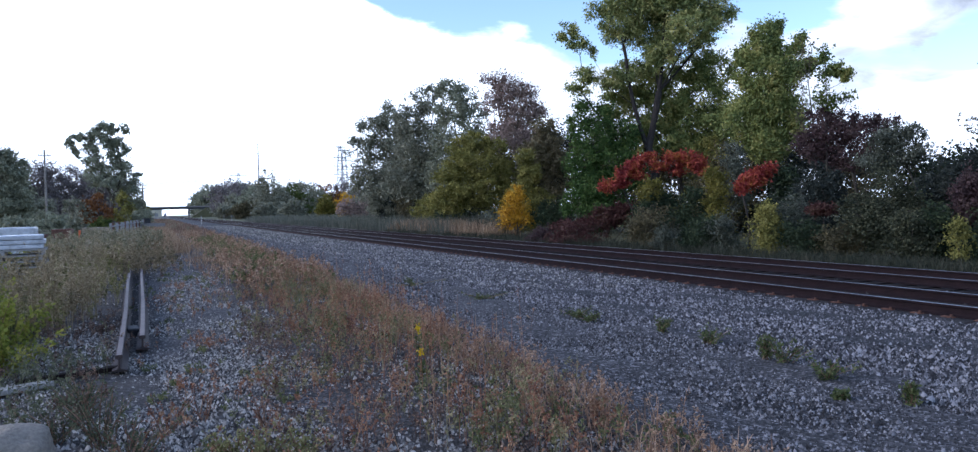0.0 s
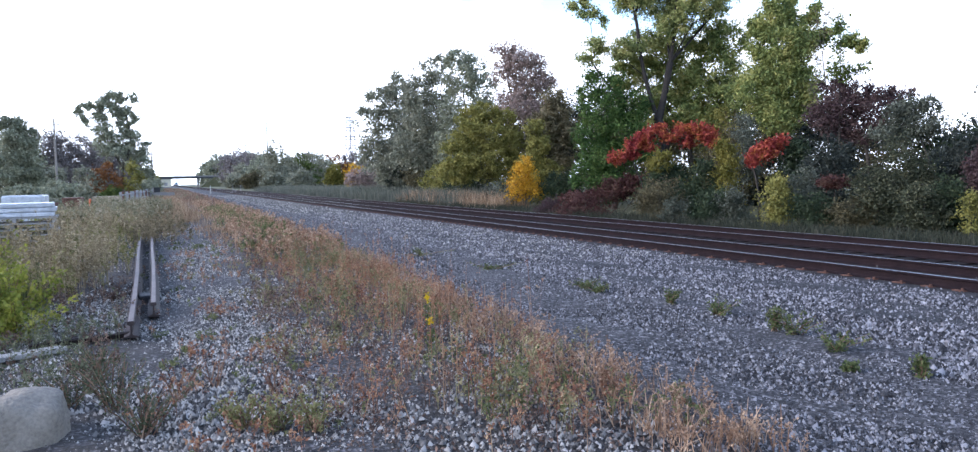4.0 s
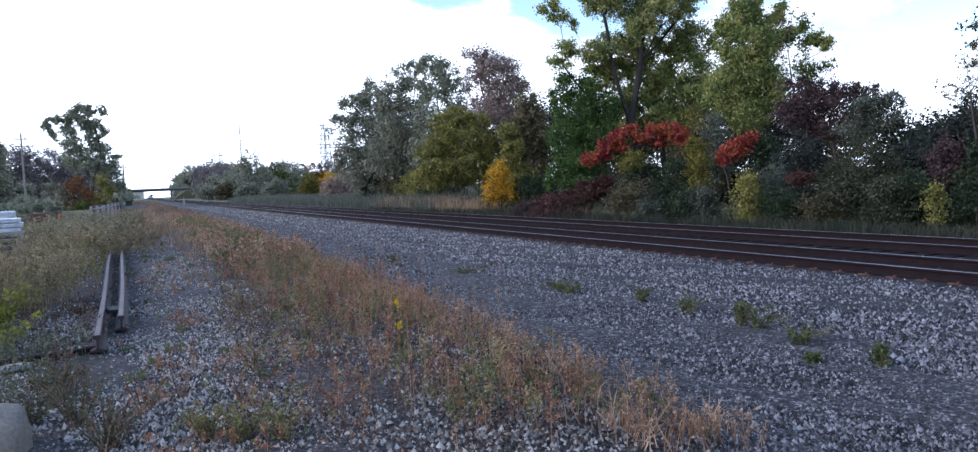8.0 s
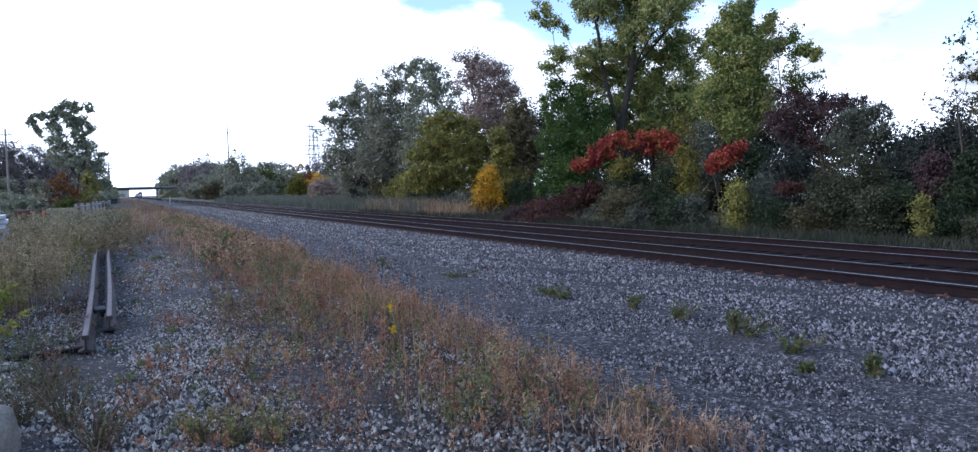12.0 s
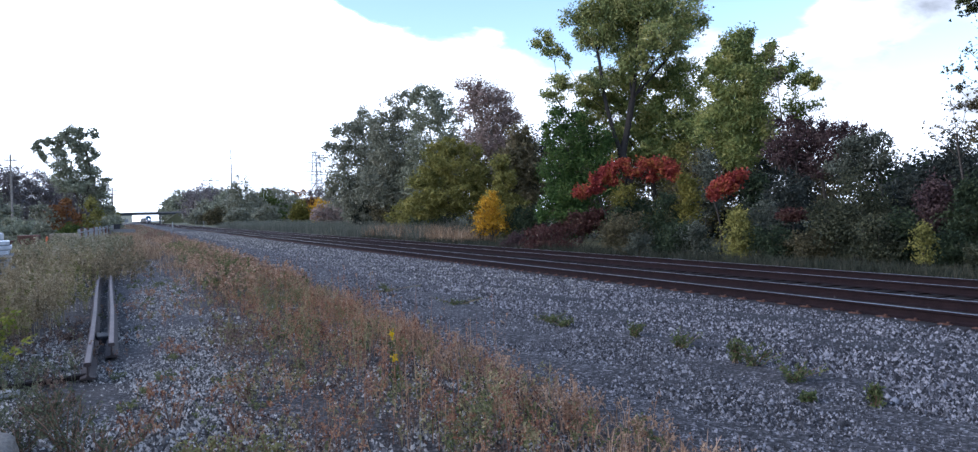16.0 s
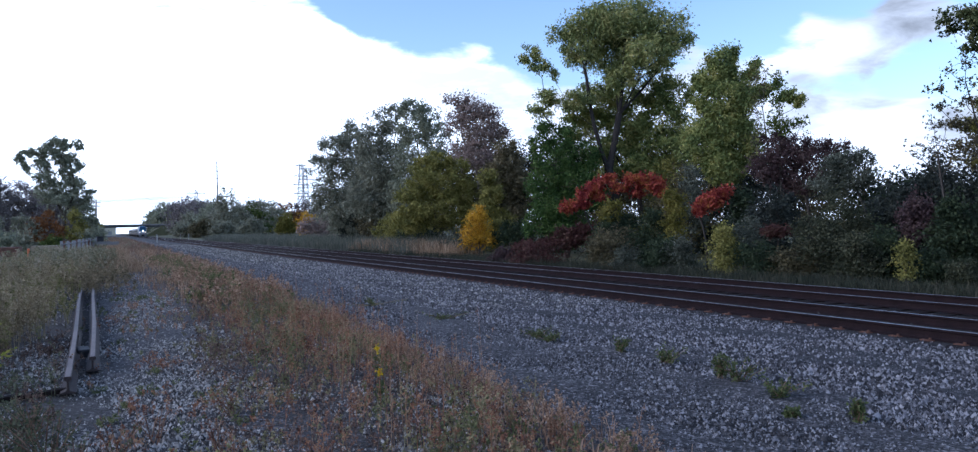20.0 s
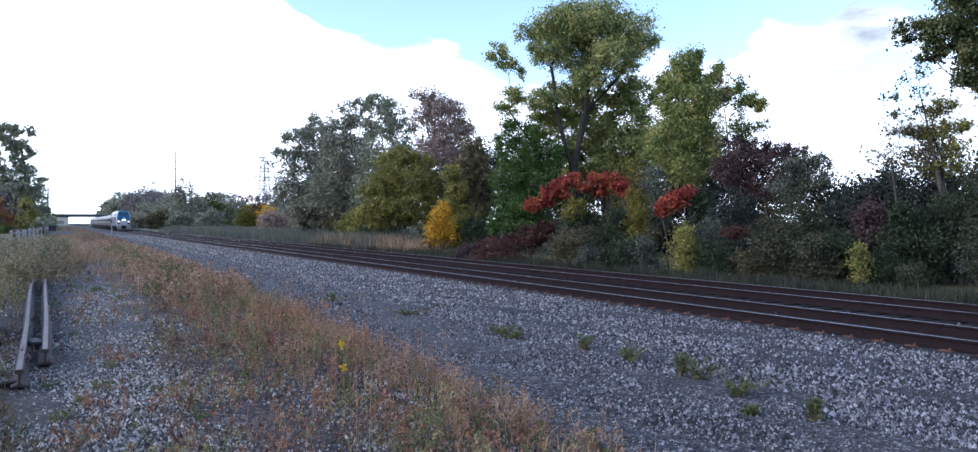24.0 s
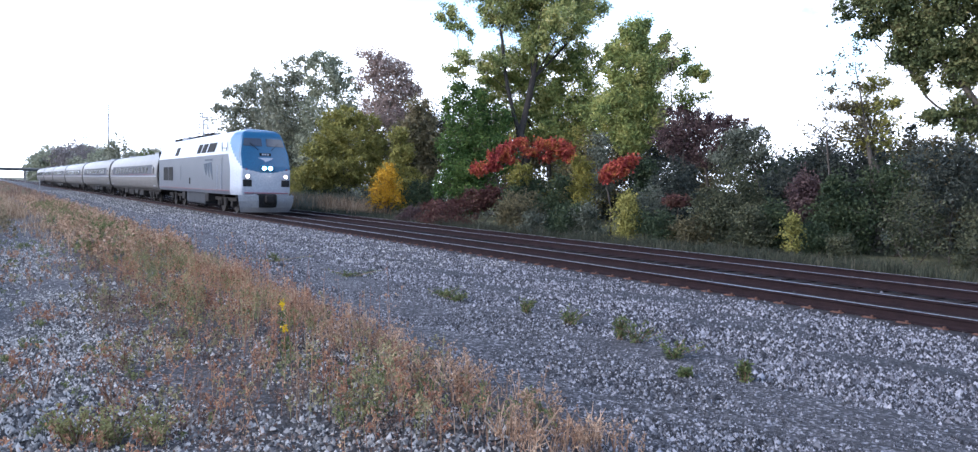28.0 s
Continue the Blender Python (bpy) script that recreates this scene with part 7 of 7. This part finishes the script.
        m = part("mirror_arm", cyl_bm((s * 1.38, 2.6, 3.6), (s * 1.66, 2.55, 3.6), 0.025, seg=8), rubber, e)
        part("mirror", box_bm(s * 1.68 - 0.03, s * 1.68 + 0.03, 2.45, 2.63, 3.4, 3.9, 0.015), nose_white, m)
    nb = part("number_board", box_bm(-0.30, 0.30, nose_y(0, 3.24) - 0.05, nose_y(0, 3.24) + 0.10, 3.17, 3.32, 0.015), rubber, e)
    for k in range(3):
        part("number_bar", box_bm(-0.2 + k * 0.14, -0.1 + k * 0.14, nose_y(0, 3.24) - 0.056, nose_y(0, 3.24) - 0.051, 3.2, 3.29), nose_white, nb)
    # badge on the nose: plain white sweep
    bd = part("nose_badge", raw_mesh("nose_badge", [(-0.42, nose_y(0.3, 3.06) - 0.03, 3.06), (0.42, nose_y(0.3, 3.08) - 0.03, 3.08), (0.28, nose_y(0.15, 2.96) - 0.03, 2.96), (-0.05, nose_y(0, 2.84) - 0.03, 2.84), (-0.12, nose_y(0, 2.93) - 0.03, 2.93)], [(0, 1, 2, 3, 4)]), nose_white, e, "white sweep badge")
    part("nose_stripe", box_bm(-1.16, 1.16, -0.01, 0.14, 1.16, 1.20), stripe_red, e, "thin red stripe")
    # coupler, pilot and plough
    bm = bmesh.new()
    rows = [(0.14, 1.30, 0.36), (0.40, 1.40, 0.12), (0.75, 1.48, 0.02), (1.06, 1.50, 0.06)]
    gridp = [[bm.verts.new((u * w, yb + 0.30 * abs(u) ** 1.7 - 0.28, z)) for u in np.linspace(-1, 1, 13)] for z, w, yb in rows]
    for i in range(3):
        for j in range(12):
            if i >= 1 and 4 <= j <= 7:
                continue
            bm.faces.new((gridp[i][j], gridp[i][j + 1], gridp[i + 1][j + 1], gridp[i + 1][j]))
    bmesh.ops.solidify(bm, geom=bm.faces[:], thickness=0.05)
    part("plough", bm, plough_grey, e, "pale grey steel plough")
    c = part("coupler", box_bm(-0.16, 0.16, -0.55, 0.5, 0.72, 1.0, 0.05), under, e, "dark coupler")
    part("coupler_head", box_bm(-0.24, 0.2, -0.68, -0.4, 0.66, 1.06, 0.07), under, c)
    part("coupler_pocket", box_bm(-0.52, 0.52, -0.02, 0.6, 0.42, 1.12, 0.05), rubber, e)
    for k in range(5):
        xh = -0.44 + k * 0.22
        V, F = tubes([(bezier((xh, -0.06, 1.0), (xh * 1.2, -0.3, 0.35), (xh * 0.7, -0.2, 0.62), 7), np.full(7, 0.025))], 6)
        part("air_hose", raw_mesh("air_hose", V, F), rubber, e)
    for s in (-1, 1):
        V, F = tubes([(np.array([(s * 0.62, -0.12, 1.12), (s * 0.95, -0.12, 1.02), (s * 1.32, 0.1, 1.0), (s * 1.42, 0.18, 1.1)]), np.full(4, 0.022))], 6)
        part("uncoupling_lever", raw_mesh("uncoupling_lever", V, F), nose_white, e)
        part("step", box_bm(s * 1.3 - 0.12, s * 1.3 + 0.12, 0.5, 0.8, 0.4, 0.45, 0.01), under, e)
        # cab side window, door lines and hand rails
        x = s * 1.505
        part("cab_door", box_bm(min(x, x + s * 0.012), max(x, x + s * 0.012), 3.2, 3.9, 1.3, 3.1, 0.004), silver, e)
        for yy in (3.12, 3.98):
            part("handrail", cyl_bm((x + s * 0.07, yy, 1.35), (x + s * 0.07, yy, 2.7), 0.018, seg=6), nose_white, e)
        # upper side windows and grilles on the sloping shoulder
        za, zb = 3.46, 4.0
        pts = [(s * (hw(za) + 0.004), 2.5, za), (s * (hw(za) + 0.004), 3.2, za), (s * (hw(zb) + 0.004), 3.2, zb), (s * (hw(zb) + 0.004), 2.7, zb)]
        quad_plate("cab_window", pts, 0.02, cab_glass, e, "dark cab side window", (s * 0.95, 0, 0.31))
        for y0, y1 in ((5.0, 6.6), (7.0, 8.0), (8.35, 9.2), (14.6, 15.5)):
            pts = [(s * (hw(za) + 0.004), y0 + 0.12, za), (s * (hw(za) + 0.004), y1 + 0.12, za), (s * (hw(zb) + 0.004), y1 - 0.12, zb), (s * (hw(zb) + 0.004), y0 - 0.12, zb)]
            quad_plate("side_grille", pts, 0.02, rubber, e, "dark grille in the shoulder", (s * 0.95, 0, 0.31))
        for y0, y1 in ((16.2, 17.6), (17.9, 19.3)):
            part("lower_grille", box_bm(min(x, x + s * 0.02), max(x, x + s * 0.02), y0, y1, 1.75, 2.7, 0.004), rubber, e, "dark square air grille")
        part("side_hatch", box_bm(min(x, x + s * 0.01), max(x, x + s * 0.01), 13.6, 14.9, 1.8, 2.75, 0.004), silver, e)
        part("sill_stripe", box_bm(min(x, x + s * 0.008), max(x, x + s * 0.008), 1.7, 21.0, 1.25, 1.272), stripe_red, e, "thin red stripe")
        part("side_vent", box_bm(min(x, x + s * 0.015), max(x, x + s * 0.015), 10.9, 11.15, 1.55, 1.95, 0.003), rubber, e)
        # emblem: three swept blades, then bars for the lettering
        for k in range(3):
            yb = 5.6 + k * 0.62
            pts = [(x, yb - 0.1, 2.86 - k * 0.03), (x, yb + 0.52, 2.86 - k * 0.03), (x, yb + 0.30, 2.45), (x, yb - 0.35 + k * 0.12, 1.85 + k * 0.12)]
            quad_plate("emblem_blade", pts, 0.012, navy, e, "dark blue swept emblem", (s, 0, 0))
        for k in range(5):
            part("lettering_bar", box_bm(min(x, x + s * 0.01), max(x, x + s * 0.01), 5.3 + k * 0.36, 5.55 + k * 0.36, 2.95, 3.06), navy, e)
    # underframe
    part("fuel_tank", box_bm(-1.35, 1.35, 7.6, 12.6, 0.35, 1.2, 0.12), tank_grey, e, "grey fuel tank")
    part("underframe", box_bm(-1.3, 1.3, 0.6, 21.0, 1.0, 1.22, 0.02), under, e)
    for y0, y1 in ((6.6, 7.4), (12.8, 13.6)):
        part("side_skirt", box_bm(-1.42, 1.42, y0, y1, 0.55, 1.2, 0.03), under, e)
    truck(e, 4.1, 2.75, 0.51)
    truck(e, 17.2, 2.75, 0.51)
    for y0, y1, h in ((9.0, 10.6, 0.16), (12.0, 13.8, 0.14), (15.0, 17.0, 0.18), (17.6, 19.6, 0.16)):
        part("roof_unit", box_bm(-0.7, 0.7, y0, y1, 4.6, 4.64 + h, 0.05), rubber if h < 0.17 else silver, e)
    part("horn_bracket", box_bm(-0.2, 0.2, 3.6, 3.9, 4.66, 4.72, 0.02), rubber, e)
    for k in range(3):
        part("horn", cyl_bm((-0.15 + 0.15 * k, 3.3, 4.8), (-0.15 + 0.15 * k, 3.8, 4.76), 0.07, 0.02, 10), silver, e)
    part("diaphragm", box_bm(-1.46, 1.46, 21.104, 21.40, 1.1, 3.9, 0.06), rubber, e)
    return e


COACH_LEN = 25.6


def coach():
    e = empty("passenger_coach", pose(TRACKS[0], 1000, RAIL_TOP), "stainless steel passenger coach with a dark window band", "railway coach", "coaches of the train")
    prof = [(-1.20, 0.98), (-1.42, 1.2), (-1.52, 1.8), (-1.54, 2.3), (-1.50, 2.8), (-1.38, 3.3), (-1.15, 3.65), (-0.8, 3.85), (-0.4, 3.94), (0, 3.96)]
    prof = prof + [(-px, pz) for px, pz in prof[-2::-1]]
    bm = bmesh.new()
    rings = []
    for yy, k in ((0.0, 0.93), (0.12, 0.985), (0.4, 1.0), (COACH_LEN - 0.4, 1.0), (COACH_LEN - 0.12, 0.985), (COACH_LEN, 0.93)):
        rings.append([bm.verts.new((px * k, yy, 2.4 + (pz - 2.4) * k)) for px, pz in prof])
    for a, b in zip(rings, rings[1:]):
        for i in range(len(prof)):
            j = (i + 1) % len(prof)
            f = bm.faces.new((a[i], a[j], b[j], b[i]))
            f.smooth = True
    bm.faces.new(rings[0])
    bm.faces.new(rings[-1][::-1])
    bmesh.ops.recalc_face_normals(bm, faces=bm.faces)
    part("body_shell", bm, stainless, e)
    for y0, y1 in ((-0.32, 0.16), (COACH_LEN - 0.10, COACH_LEN + 0.32)):
        bm = bmesh.new()
        ends = [[bm.verts.new((px * 1.004, yy, 2.4 + (pz - 2.4) * 1.004)) for px, pz in prof] for yy in (y0, y1)]
        for i in range(len(prof)):
            j = (i + 1) % len(prof)
            bm.faces.new((ends[0][i], ends[0][j], ends[1][j], ends[1][i]))
        bm.faces.new(ends[0])
        bm.faces.new(ends[1][::-1])
        bmesh.ops.recalc_face_normals(bm, faces=bm.faces)
        part("end_bellows", bm, rubber, e, "black rubber bellows between the coaches")

    def side_x(z):
        return float(np.interp(z, [p[1] for p in prof[:10]], [-p[0] for p in prof[:10]]))

    for s in (-1, 1):
        def plate(name, y0, y1, z0, z1, th, mat, label=""):
            pts = [(s * (side_x(z0) - 0.002), y0, z0), (s * (side_x(z0) - 0.002), y1, z0), (s * (side_x(z1) - 0.002), y1, z1), (s * (side_x(z1) - 0.002), y0, z1)]
            return quad_plate(name, pts, th, mat, e, label, (s, 0, 0))
        plate("window_band", 2.2, COACH_LEN - 2.2, 2.21, 2.95, 0.03, band_grey, "dull grey window band")
        for k in range(11):
            y0 = 4.0 + k * 1.62
            plate("window", y0, y0 + 1.2, 2.33, 2.82, 0.04, dark_glass, "dark rounded window")
        plate("blue_band", 0.5, COACH_LEN - 0.5, 2.12, 2.17, 0.012, train_blue, "thin blue stripe")
        plate("white_band", 0.5, COACH_LEN - 0.5, 2.0, 2.09, 0.012, nose_white, "thin white stripe")
        plate("red_band", 0.5, COACH_LEN - 0.5, 2.175, 2.20, 0.012, stripe_red, "thin red stripe")
        for y0 in (1.1, COACH_LEN - 2.0):
            d = plate("door", y0, y0 + 0.9, 1.25, 2.8, 0.014, pale_silver, "pale side door")
            plate("door_window", y0 + 0.25, y0 + 0.65, 2.25, 2.78, 0.024, dark_glass)
        for z in (1.35, 1.5, 1.65, 1.8):
            plate("flute", 2.4, COACH_LEN - 2.4, z, z + 0.03, 0.02, stainless)
    part("underframe", box_bm(-1.2, 1.2, 0.4, COACH_LEN - 0.4, 0.86, 0.976, 0.02), under, e)
    for y0, y1, z in ((7.6, 9.6, 0.42), (10.2, 12.0, 0.5), (12.6, 15.2, 0.4), (15.8, 17.6, 0.5)):
        part("equipment_box", box_bm(-1.25, 1.25, y0, y1, z, 0.856, 0.04), under, e)
    for y0 in (5.0, 18.5):
        part("roof_vent", box_bm(-0.5, 0.5, y0, y0 + 1.6, 3.93, 4.05, 0.03), galv, e)
    truck(e, 3.9, 2.6, 0.46)
    truck(e, COACH_LEN - 3.9, 2.6, 0.46)
    return e


loco = locomotive()
coaches = [coach()]
for _ in range(5):
    coaches.append(copy_thing(coaches[0], pose(TRACKS[0], 1000, RAIL_TOP)))


# ---- what moves ----
SPEED, NOSE_END = 37.5, 38.9           # metres a second; the nose's place on the line at 28 s


def motions():
    ahead = 0.0
    for thing, step in [(loco, 21.75)] + [(c, COACH_LEN + 0.7) for c in coaches]:
        walk(thing, [(t, pose(TRACKS[0], NOSE_END + SPEED * (28.0 - t) + ahead, RAIL_TOP)) for t in (0.0, 7.0, 14.0, 21.0, 28.0)])
        ahead += step


motions()
